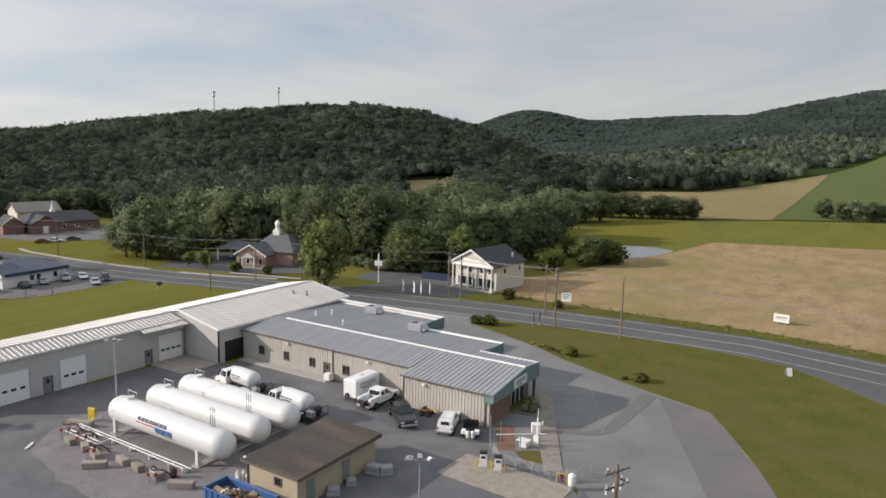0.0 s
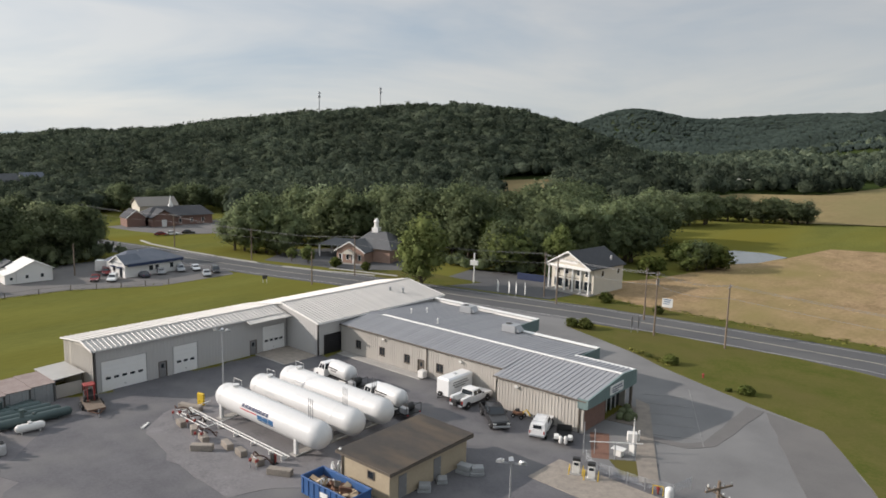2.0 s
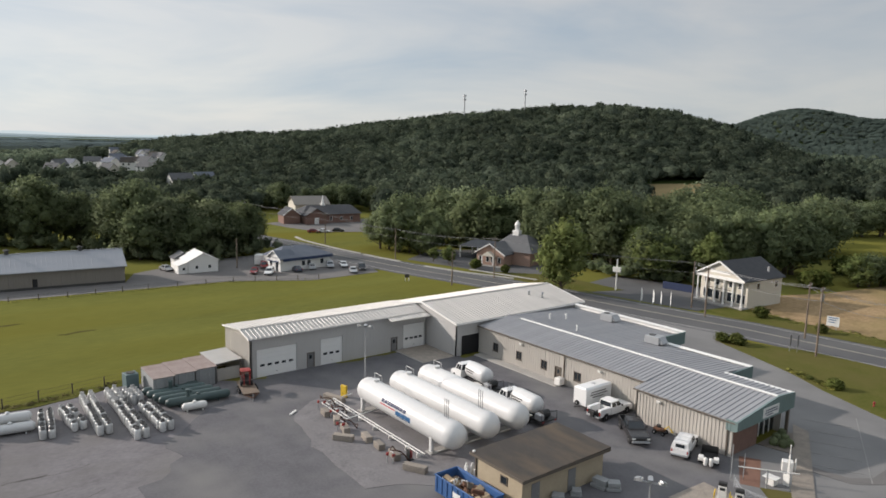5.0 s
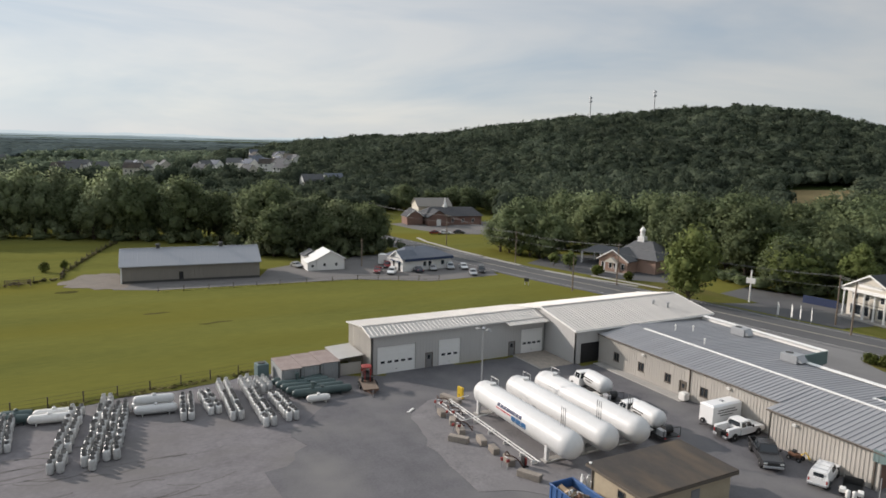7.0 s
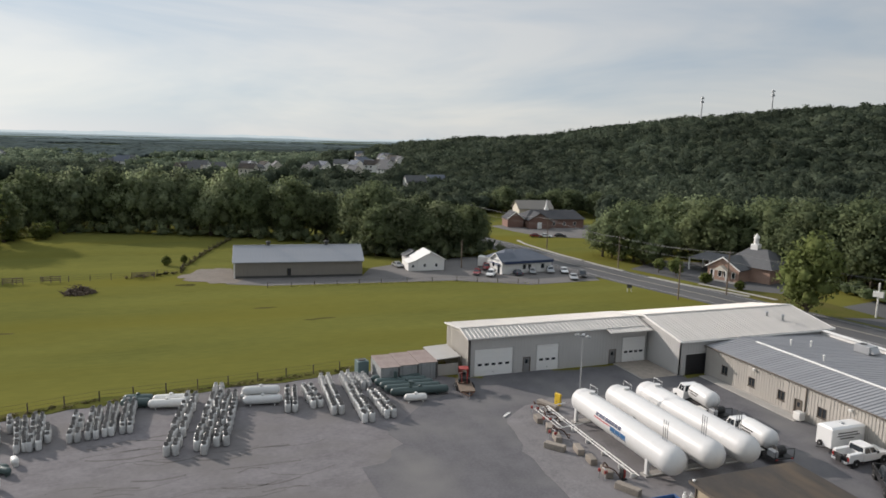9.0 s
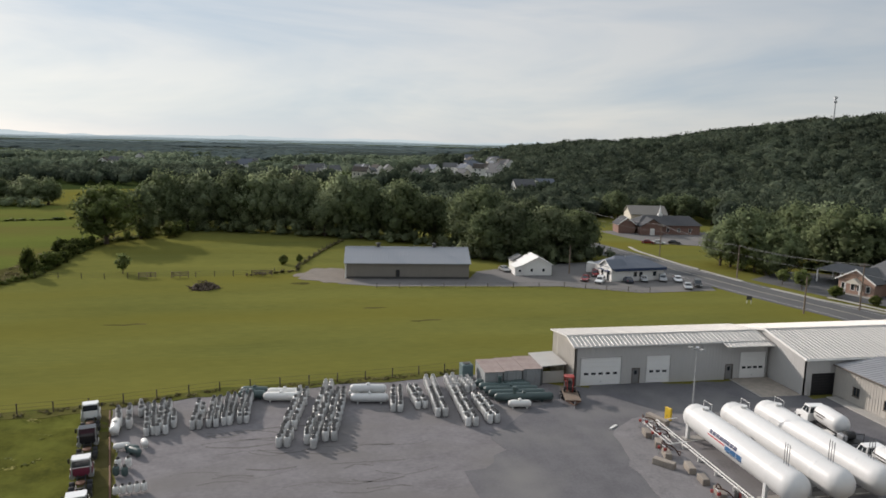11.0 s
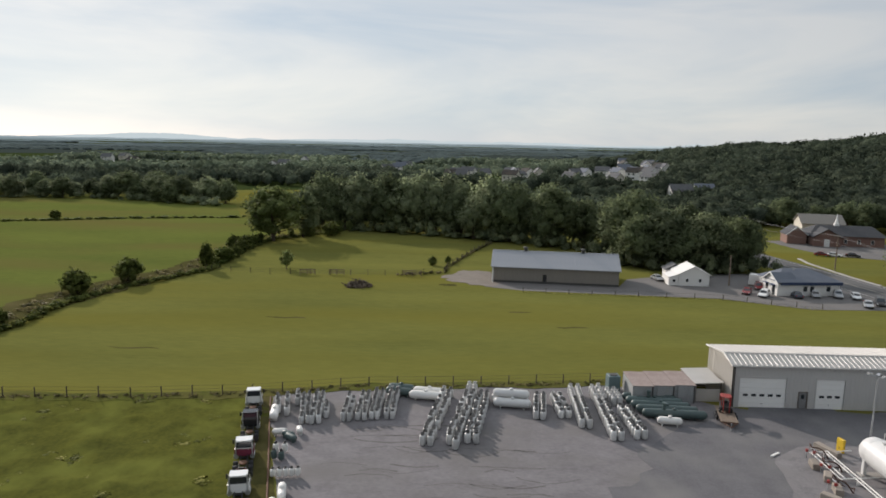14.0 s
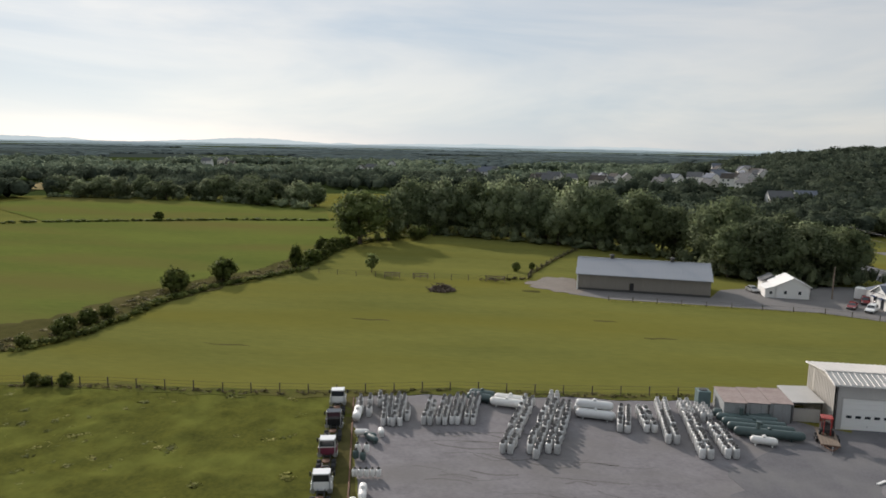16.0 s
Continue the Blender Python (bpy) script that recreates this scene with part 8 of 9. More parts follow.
chain = [(-230, 92, 9.2)] + [(x, y, h) for x, y, h, _ in POLES if (x, y) != (-51.1, 116.6)] + [(40, 100, 10.2), (120, 70, 10)]
for a, b in zip(chain, chain[1:]):
    for drop, side in ((0.25, 0.5), (0.25, -0.5), (2.2, 0.0)):
        cable((a[0], a[1] + side, a[2] - drop), (b[0], b[1] + side, b[2] - drop), 0.7)
cable((-51.1, 116.6, 9.0), (-45.2, 107.5, 9.8), 0.3)
cable((-74.4, 120, 8.6), (-51.1, 116.6, 9.0), 0.5)
cable((-116.9, 106.6, 7.0), (-115.8, 93.3, 7.1), 0.3)


def road_sign(x, y, high, w, h, turn, mat, label, posts=2):
    s = thing("road_sign", x, y, 0.1, turn, label, "sign", "road signs")
    part("panel", Geo().box(-w / 2, w / 2, -0.03, 0.03, high - h, high, 0.01), mat, s)
    for q in ((-w * 0.3, w * 0.3) if posts == 2 else (0.0,)):
        part("post", Geo().cyl((q, 0.06, 0), (q, 0.06, high - 0.05), 0.045, 8), GALV, s)
    return s


road_sign(-48.9, 107.0, 2.6, 0.55, 1.7, 95, SIGN_BACK, "dark back of a roadside route sign", 1)
road_sign(-47.9, 107.3, 2.7, 0.55, 1.8, 95, SIGN_BACK, "dark back of a roadside route sign", 1)
rsb = road_sign(-51.0, 126.5, 2.3, 2.0, 1.7, 10, SIGN_WHITE, "pale business sign on two posts at the hay field")
for i in range(3):
    part("lettering", Geo().box(-0.7, 0.7 - 0.2 * i, -0.045, -0.03, 2.0 - i * 0.4, 2.15 - i * 0.4), LOGO_BLUE, rsb)
wb = road_sign(-13.5, 135.5, 1.9, 2.6, 1.5, -6, SIGN_WHITE, "white sale board standing in the hay field")
part("lettering", Geo().box(-0.9, 0.9, -0.045, -0.03, 1.2, 1.4), SIGN_BACK, wb)
part("panel", Geo().box(-1.3, -1.24, 0.05, 1.5, 0.4, 1.9, 0.01), SIGN_WHITE, wb)
af = thing("folding_sign", -8.7, 104.2, 0.12, 30, "white folding sign on the grass bank", "sign")
for s in (-1, 1):
    part("panel", Geo().loft([[(-0.35, s * 0.4, 0), (0.35, s * 0.4, 0), (0.35, s * 0.05, 1.05), (-0.35, s * 0.05, 1.05)], [(-0.35, s * 0.44, 0), (0.35, s * 0.44, 0), (0.35, s * 0.09, 1.05), (-0.35, s * 0.09, 1.05)]]), SIGN_WHITE, af)
hy = thing("fire_hydrant", -31.3, 92.0, 0.12, 0, "red fire hydrant on the grass bank", "hydrant")
hy.scale = (0.75, 0.75, 0.75)
part("barrel", Geo().lathe((0, 0, 0), (0, 0, 0.85), [(0, 0.2), (0.08, 0.2), (0.1, 0.13), (0.7, 0.13), (0.75, 0.17), (0.85, 0.15), (1, 0.04)], 12), RED, hy)
part("nozzle", Geo().cyl((-0.24, 0, 0.55), (0.24, 0, 0.55), 0.07, 10), RED, hy)
for i, (x, y) in enumerate(((-82.2, 114.4), (-79.8, 115.0), (-78.3, 115.4), (-76.5, 116.0))):
    fl = thing("feather_flag", x, y, 0.05, -22 - i * 7, "tall white feather banner at the roadside lot", "banner", "feather banners")
    part("mast", Geo().cyl((0, 0, 0), (0.05, 0, 3.2), 0.03, 6), GALV, fl)
    part("cloth", Geo().loft([[(0.05, -0.012, 0.7), (0.62, -0.012, 0.75), (0.62, 0.012, 0.75), (0.05, 0.012, 0.7)], [(0.05, -0.012, 2.6), (0.68, -0.012, 2.4), (0.68, 0.012, 2.4), (0.05, 0.012, 2.6)],
                              [(0.05, -0.012, 3.15), (0.3, -0.012, 3.05), (0.3, 0.012, 3.05), (0.05, 0.012, 3.15)]]), SIGN_WHITE, fl)
ps = thing("pylon_sign", -93.3, 120.8, 0.05, 15, "tall white pole sign at the roadside lot", "sign")
part("pole", Geo().cyl((0, 0, 0), (0, 0, 6.7), 0.17, 10), STEEL_WHITE, ps)
part("panel", Geo().box(-0.9, 0.9, -0.22, 0.22, 3.9, 5.0, 0.04), SIGN_WHITE, ps)
single("blue_awning_fence", Geo().box(-0.4, 6.6, -0.05, 0.05, 0, 1.6, 0.02), TARP_BLUE, "dark blue screen fence beside the columned house", "fence", at=pose(-88.5, 131.5, 0.05, 0, 0, 10))
mb = thing("mailbox_sign", -124.5, 87.5, 0.02, 60, "small dark roadside sign at the meadow corner", "sign")
part("panel", Geo().box(-0.5, 0.5, -0.05, 0.05, 0.8, 1.6, 0.02), DARK_TRIM, mb)
part("post", Geo().box(-0.45, -0.33, -0.06, 0.06, 0, 0.8).box(0.33, 0.45, -0.06, 0.06, 0, 0.8), SIGN_WHITE, mb)
for pts in ([(-114, 110.2), (-126, 105.2), (-137.5, 102.0)], [(-146, 100.5), (-153, 99.2), (-160.5, 98.3)], [(-161.5, 98.3), (-172, 97.0), (-192, 96.2), (-200, 97.5)], [(-110, 113.5), (-128, 108.8)]):
    single("kerb", band(pts, 0.9, -0.2, 0.18), CONCRETE, "pale concrete kerb along the road", "kerb", kind="structure")

# parked cars at the white buildings and the church
for x, y, a, paint, label, big in (
    (-149.8, 62.6, 330, CAR_RED, "dark red car parked at the white building", False), (-147.3, 65.2, 325, CAR_WHITE, "white pickup parked at the white building", True),
    (-147.3, 72.0, 172, CAR_BLUE, "dark car parked at the white building", False), (-148.2, 76.4, 340, CAR_SILVER, "silver car parked at the white building", False),
    (-148.3, 81.2, 338, CAR_SILVER, "silver car parked at the white building", True), (-147.2, 84.4, 340, CAR_WHITE, "white car parked at the white building", False),
    (-139.5, 82.6, 335, CAR_SILVER, "silver car at the lot's edge", False), (-141.6, 86.2, 335, CAR_BLACK, "black car at the lot's edge", True),
    (-155.4, 67.4, 340, CAR_RED, "dark red car beside the white box trailer", True), (-206.6, 107.2, 60, CAR_RED, "red car parked at the church", False),
    (-206, 110.6, 60, CAR_WHITE, "white car parked at the church", False), (-205.6, 115.8, 60, CAR_BLACK, "black car parked at the church", False), (-163, 47, 10, CAR_SILVER, "silver car beside the white cottage", False),
):
    car(x, y, a, paint, label, big).scale = (0.9, 0.9, 0.9)
bt = thing("storage_box", -158.6, 69.2, 0.04, 56, "white storage box beside the white building", "container")
part("body", Geo().box(-2.4, 2.4, -1.2, 1.2, 0.3, 2.6, 0.04), STEEL_WHITE, bt)
part("skid", Geo().box(-2.3, 2.3, -1.0, -0.8, 0, 0.3).box(-2.3, 2.3, 0.8, 1.0, 0, 0.3), RUST, bt)
dp = Geo()
rs = random.Random(12)
for i in range(80):
    a, q = rs.uniform(0, 6.28), 2.5 * math.sqrt(rs.random())
    h = max(0.15, 2.3 - q * 0.9)
    dp.ball((q * math.cos(a), q * math.sin(a) * 1.15, h * rs.uniform(0.1, 0.7)), rs.uniform(0.25, 0.5), 6, 4)
for i in range(90):
    a, q = rs.uniform(0, 6.28), 2.5 * math.sqrt(rs.random())
    z, l, b = max(0.3, 2.2 - q * 0.8) * rs.uniform(0.5, 1.1), rs.uniform(0.6, 1.7), rs.uniform(0, 6.28)
    x, y = q * math.cos(a), q * math.sin(a) * 1.15
    dp.cyl((x, y, z - 0.3), (x + l * math.cos(b), y + l * math.sin(b), z + rs.uniform(-0.3, 0.4)), 0.07, 4, 0.02)
single("brush_mound", dp, BRUSH, "heap of brown brush and soil on the meadow", "brush pile", at=pose(-148.3, -21.4, 0))


def fence_hurdle(x, y, turn, long):
    """A short length of timber fence: posts and three rails."""
    f = thing("fence_panel", x, y, 0.02, turn, "weathered timber fence panel in the meadow fence", "fence", "fence panels")
    for k in range(3):
        part("post", Geo().box(long * k / 2 - 0.07, long * k / 2 + 0.07, -0.07, 0.07, -0.1, 1.45, 0.01), POLE_WOOD, f)
        part("rail", Geo().box(-0.1, long + 0.1, 0.07, 0.12, 0.4 + 0.38 * k, 0.58 + 0.38 * k, 0.01), POLE_WOOD, f)


for x, y, turn, long in ((-159.3, -36.6, 95, 3.5), (-159.9, -29.9, 93, 3.5), (-160.7, -12.6, 92, 4.2)):
    fence_hurdle(x, y, turn, long)

# ---------------- masts and far houses ----------------
for x, y, z, h in ((-539.5, 444.7, 44, 33), (-500.2, 488.6, 48, 35)):
    mz = land(x, y)
    m = thing("radio_mast", x, y, mz, 30, "slender grey communications mast on the wooded hill", "mast", "radio masts")
    part("shaft", Geo().cyl((0, 0, 0), (0, 0, h + z - mz), 0.8, 8, 0.45), GALV, m)
    for k in (0.0, 3.4):
        part("antenna_ring", Geo().cyl((0, 0, h + z - mz - 2.2 - k), (0, 0, h + z - mz - 0.6 - k), 1.5, 9), GALV, m)
hr = random.Random(17)
far = []
for b, r, n, spread in ((90.0, 575, 6, 45), (85.5, 560, 6, 45), (80.5, 540, 4, 40), (77.2, 520, 8, 50), (75.6, 560, 6, 60), (72.0, 400, 2, 20), (96, 700, 4, 90), (104, 800, 3, 90), (116, 900, 4, 120), (76.5, 660, 5, 60)):
    for i in range(n):
        x, y = on_bearing(b + hr.uniform(-1.5, 1.5), r + hr.uniform(-spread, spread))
        far.append((x, y))
for x, y in far:
    l, d = hr.uniform(9, 13), hr.uniform(7, 9)
    e = hr.uniform(5.6, 7.2)
    h = gable_house("far_house", x, y, hr.choice((0, 30, 62, 90, 120)) + hr.uniform(-6, 6), l, d, e, e + hr.uniform(2.8, 4.0), hr.choice((WHITE_WALL, WHITE_WALL, WHITE_WALL, CREAM_WALL)),
                    hr.choice((SHINGLE_GREY, SHINGLE_GREY, SHINGLE_BLUE, SHINGLE_BROWN)), "two-storey pale house among the far trees", windows=[(1.5, 3, 1, 2.5), (5, 6.5, 1, 2.5), (1.5, 3, 4, 5.5), (5, 6.5, 4, 5.5)])
    h["group"] = "far houses"
    h.location.z = land(x, y)
single("hay_shed", Geo().box(-8, 8, -4, 4, 0, 4).loft([[(-8.4, -4.4, 3.9), (8.4, -4.4, 3.9), (8.4, 4.4, 3.9), (-8.4, 4.4, 3.9)], [(-8.4, 0, 6), (8.4, 0, 6), (8.4, 0.1, 6), (-8.4, 0.1, 6)]]), CREAM_WALL,
       "small pale farm shed among trees", "shed", at=pose(*on_bearing(17, 520), land(*on_bearing(17, 520)) + 0.0))
# ---------------- trees ----------------
def quick_mesh(name, verts, faces, mat, normals=None):
    """A large mesh from arrays of corners and of equal-sided faces."""
    me = bpy.data.meshes.new(name)
    n, k = faces.shape
    me.vertices.add(len(verts))
    me.vertices.foreach_set("co", np.asarray(verts, np.float32).ravel())
    me.loops.add(n * k)
    me.loops.foreach_set("vertex_index", faces.astype(np.int32).ravel())
    me.polygons.add(n)
    me.polygons.foreach_set("loop_start", np.arange(0, n * k, k, dtype=np.int32))
    me.update(calc_edges=True)
    me.materials.append(mat)
    if normals is not None:
        normals = normals / (np.linalg.norm(normals, axis=1, keepdims=True) + 1e-9)
        me.normals_split_custom_set_from_vertices(normals.astype(np.float32))
    return me


def unit_ball(cuts):
    ico = bmesh.new()
    bmesh.ops.create_icosphere(ico, subdivisions=cuts, radius=1.0)
    ico.verts.ensure_lookup_table()
    verts, tris = np.array([v.co[:] for v in ico.verts]), np.array([[v.index for v in f.verts] for f in ico.faces])
    ico.free()
    return verts, tris


def leaf_quads(rng, centres, outward, size, spread=0.6):
    """Small four-cornered leaf clumps at the centres, facing roughly outward."""
    n = len(centres)
    nor = outward + spread * rng.normal(size=(n, 3))
    nor /= np.linalg.norm(nor, axis=1, keepdims=True) + 1e-9
    ref = rng.normal(size=(n, 3))
    u = np.cross(nor, ref)
    u /= np.linalg.norm(u, axis=1, keepdims=True) + 1e-9
    v = np.cross(nor, u)
    s = size * rng.uniform(0.6, 1.35, (n, 1))
    k = [rng.uniform(0.7, 1.2, (n, 1)) for _ in range(4)]
    bend = nor * s * 0.25
    quads = np.stack([centres + u * s * k[0] - bend, centres + v * s * 0.75 * k[1], centres - u * s * k[2] - bend, centres - v * s * 0.75 * k[3]], 1)
    return quads.reshape(-1, 3), np.arange(4 * n).reshape(-1, 4)


def crown_mesh(name, seed, wide, high, low, leaves, leaf, mat, lobes=16):
    """A crown of leaf clumps on overlapping boughs; low: where it begins, as part of its height."""
    rng = np.random.default_rng(seed)
    mid, half = (1 + low) / 2 * high, (1 - low) / 2 * high
    cs, rs = [], []
    for i in range(lobes):
        d = rng.normal(size=3)
        d /= np.linalg.norm(d)
        taper = 1 - 0.35 * max(0, d[2])
        c = np.array([d[0] * wide / 2 * 0.62 * taper, d[1] * wide / 2 * 0.62 * taper, mid + d[2] * half * 0.66])
        cs.append(c)
        rs.append(wide * rng.uniform(0.11, 0.22))
    cs.append(np.array([0, 0, mid]))
    rs.append(min(wide * 0.36, half * 0.8))
    cs, rs = np.array(cs), np.array(rs)
    pick = rng.choice(len(cs), leaves, p=rs**2 / (rs**2).sum())
    d = rng.normal(size=(leaves, 3))
    d[:, 2] += 0.25
    d /= np.linalg.norm(d, axis=1, keepdims=True)
    pos = cs[pick] + d * rs[pick][:, None] * rng.uniform(0.6, 1.22, (leaves, 1))
    keep = pos[:, 2] > low * high * 0.75
    verts, quads = leaf_quads(rng, pos[keep], d[keep], leaf)
    # foliage shades softly: each clump's normals lean towards its bough's and the whole crown's roundness
    whole = (pos[keep] - np.array([0, 0, mid])) / np.array([wide / 2, wide / 2, half])
    lean = 0.6 * d[keep] + 0.5 * whole + np.array([0, 0, 0.3]) + 0.5 * rng.normal(size=(keep.sum(), 3))
    normals = [np.repeat(lean, 4, axis=0)]
    faces = np.concatenate([quads[:, [0, 1, 2]], quads[:, [0, 2, 3]]])
    ball, tris = unit_ball(1)
    vs, fs, n = [verts], [faces], len(verts)
    for c, q in zip(cs, rs):
        vs.append(c + ball * q * rng.uniform(0.42, 0.68, (len(ball), 1)))
        normals.append(ball + np.array([0, 0, 0.25]))
        fs.append(tris + n)
        n += len(ball)
    return quick_mesh(name, np.concatenate(vs), np.concatenate(fs), mat, np.concatenate(normals))


def trunk_geo(seed, high, low, wide, r):
    rng = random.Random(seed)
    g = Geo()
    top = high * (low + 0.45)
    pts = [(0, 0, -0.2), (rng.uniform(-0.2, 0.2), rng.uniform(-0.2, 0.2), top * 0.4), (rng.uniform(-0.4, 0.4), rng.uniform(-0.4, 0.4), top)]
    for (a, b), (p, q) in zip(zip(pts, pts[1:]), ((r * 1.25, r * 0.85), (r * 0.85, r * 0.3))):
        g.cyl(a, b, p, 8, q)
    for i in range(7):
        a = 2 * math.pi * i / 7 + rng.uniform(-0.4, 0.4)
        z = high * low * 0.8 + rng.uniform(0.0, 0.35) * high
        l = wide * rng.uniform(0.22, 0.4)
        g.cyl((0, 0, z), (l * math.cos(a), l * math.sin(a), z + l * rng.uniform(0.4, 0.9)), r * 0.42, 6, r * 0.12)
    return g


KINDS = {}
for key, wide, high, low, leaves, leaf, mat, r in (
    ("round", 13, 15, 0.03, 2600, 0.34, LEAF, 0.38), ("broad", 15, 16, 0.03, 2860, 0.36, LEAF, 0.42), ("tall", 10.5, 17, 0.04, 2405, 0.33, LEAF, 0.34),
    ("dark", 13.5, 16, 0.02, 2535, 0.35, LEAF_LIFTED, 0.4), ("bright", 11, 13, 0.03, 2405, 0.31, LEAF_BRIGHT, 0.32), ("narrow", 8, 15, 0.05, 2210, 0.28, LEAF_BRIGHT, 0.28),
    ("bush", 5.5, 4.6, 0.0, 700, 0.30, LEAF_SHRUB, 0.12), ("dark_bush", 5, 4.2, 0.0, 700, 0.30, LEAF_SHRUB, 0.12), ("sapling", 3.4, 4.5, 0.14, 420, 0.2, LEAF_BRIGHT, 0.08),
):
    variants = []
    for s in range(3):
        seed = 100 * len(KINDS) + s
        variants.append((crown_mesh("crown", seed, wide, high, low, leaves, leaf, mat, 30 + 6 * s), trunk_geo(seed, high, low, wide, r).mesh("trunk", BARK)))
    KINDS[key] = (variants, high)
tree_rng = random.Random(7)


def tree(kind, x, y, high, label, wide=1.0, name="tree", group="", category="tree"):
    variants, tall = KINDS[kind]
    crown, trunk = variants[tree_rng.randrange(3)]
    s = high / tall
    ob = thing(name, x, y, land(x, y), tree_rng.uniform(0, 360), label, category, group)
    ob.scale = (s * wide, s * wide, s)
    part("trunk", trunk, BARK, ob)
    part("crown", crown, LEAF, ob)
    return ob


def belt(x0, y0, x1, y1, count, deep, lo, hi, kinds, label, group, wide=1.0):
    """Trees standing along a line, some way to either side of it."""
    d = Vector((x1 - x0, y1 - y0))
    n = Vector((-d.y, d.x)).normalized()
    for i in range(count):
        t = (i + tree_rng.uniform(0.1, 0.9)) / count
        p = Vector((x0, y0)) + d * t + n * tree_rng.uniform(-deep, deep)
        tree(tree_rng.choice(kinds), p.x, p.y, tree_rng.uniform(lo, hi), label, wide * tree_rng.uniform(1.05, 1.35) * (1.0 if hi < 9 else 1.1), group=group)


WOODS = ("round", "broad", "tall", "dark")
tree("bright", -97.7, 108.2, 16.0, "large round leafy tree beside the road", 0.95)
belt(-176, 128, -146, 138, 11, 6, 13, 20.5, WOODS, "leafy tree in the belt behind the bank", "trees behind the bank", 0.8)
belt(-146, 140, -120, 143, 10, 6, 13, 20, WOODS, "leafy tree in the belt behind the bank", "trees behind the bank", 0.8)
belt(-128, 150, -106, 140, 8, 5, 17, 24, ("tall", "broad", "round"), "tall leafy tree behind the bank", "trees behind the bank", 0.8)
belt(-104, 137, -84, 144, 8, 4, 11, 14, ("bright", "narrow", "round"), "leafy tree beside the columned house", "trees behind the house")
belt(-102, 152, -84, 168, 10, 6, 12, 18, ("round", "tall", "bright", "broad"), "leafy tree behind the columned house", "trees behind the house", 0.8)
belt(-92, 163, -82, 178, 5, 3, 13, 17, ("round", "dark", "broad"), "leafy tree behind the columned house", "trees behind the house")
belt(-102, 180, -94, 226, 10, 6, 14, 18, WOODS, "leafy tree in the wood by the pond", "trees by the pond")
belt(-112, 172, -130, 230, 9, 10, 17, 21, WOODS, "leafy tree in the wood by the pond", "trees by the pond")
belt(-67.5, 173, -61.5, 182, 4, 2, 6.5, 8.5, ("bright", "bush", "round"), "leafy shrub at the pond", "shrubs by the pond", 1.1)
belt(-71, 159, -68, 164, 2, 1, 4, 5, ("bush", "bright"), "leafy shrub behind the house", "shrubs by the pond")
tree("bush", -74, 186, 5.5, "leafy shrub at the pond", 1.2, "shrub", "shrubs by the pond", "shrub")
belt(-112, 302, -72, 323, 15, 3, 8.5, 12, ("dark", "round", "dark"), "dark hedgerow tree between fields", "hedgerow trees")
belt(-25, 364, 30, 374, 10, 3, 8.5, 11, ("dark", "round"), "dark hedgerow tree between fields", "hedgerow trees")
belt(-120, 262, -98, 290, 7, 6, 12, 16, WOODS, "leafy tree at the wood's edge", "hedgerow trees")
belt(-168, 108, -150, 113, 6, 2.5, 11, 17, ("round", "bright", "broad"), "leafy tree beside the lawn at the road", "trees behind the bank", 0.8)
belt(-288, 122, -252, 172, 11, 5, 9, 13, WOODS, "leafy tree behind the church", "trees behind the church")
# behind barn, cottage and clinic
belt(-253, -50, -241, -14, 11, 6, 14.5, 22.5, ("dark", "broad", "tall", "dark", "round"), "tall dark tree in the belt behind the barn", "trees behind the barn", 0.74)
belt(-241, -14, -229, 14, 10, 6, 14.5, 23, ("dark", "broad", "tall", "dark", "round"), "tall dark tree in the belt behind the barn", "trees behind the barn", 0.74)
belt(-229, 14, -213, 40, 10, 6, 14, 22, ("dark", "broad", "tall", "round"), "tall dark tree in the belt behind the barn", "trees behind the barn", 0.74)
belt(-206, 44, -186, 52, 8, 5, 14, 20.5, ("dark", "round", "broad"), "leafy tree behind the white cottage", "trees behind the cottage", 0.8)
belt(-182, 46, -174, 64, 7, 4, 11, 18, ("round", "broad", "dark"), "leafy tree behind the white cottage", "trees behind the cottage", 0.85)
belt(-178, 62, -182, 74, 6, 3, 8, 15, ("round", "broad", "tall"), "leafy tree behind the clinic", "trees behind the cottage", 0.85)
belt(-196, 58, -202, 76, 6, 4, 12, 18, WOODS, "leafy tree behind the clinic", "trees behind the cottage", 0.85)
# field hedge towards the far pasture
tree("bright", -212, -57, 19.5, "huge spreading tree in the field hedge", 1.25)
tree("tall", -222, -50, 17, "leafy tree in the field hedge", 1.1)
belt(-214, -60, -168, -62, 11, 2.5, 2, 4.6, ("dark_bush", "bush", "dark_bush"), "hedge bush along the field edge", "hedge bushes")
belt(-238, -36, -214, -54, 6, 3, 3, 6, ("dark_bush", "bush", "narrow"), "hedge bush along the field edge", "hedge bushes")
tree("dark_bush", -134.5, -75.5, 4.9, "round dark bush in the field hedge", 1.25, "bush", "hedge bushes", "bush")
tree("dark_bush", -147, -71, 5.3, "round dark bush in the field hedge", 1.3, "bush", "hedge bushes", "bush")
tree("dark_bush", -165, -60.5, 6.2, "slim dark tree in the field hedge", 0.55, group="hedge bushes")
tree("sapling", -166, -41.5, 5.0, "young tree at the meadow fence", 1.1)
tree("bush", -176, -6.5, 2.4, "young tree at the meadow fence", 1.0)
tree("bush", -179, -2.5, 2.0, "young tree at the meadow fence", 0.9)
belt(-92, -76, -112, -75, 5, 1.5, 1.8, 3.2, ("dark_bush", "bush"), "hedge bush along the field edge", "hedge bushes")
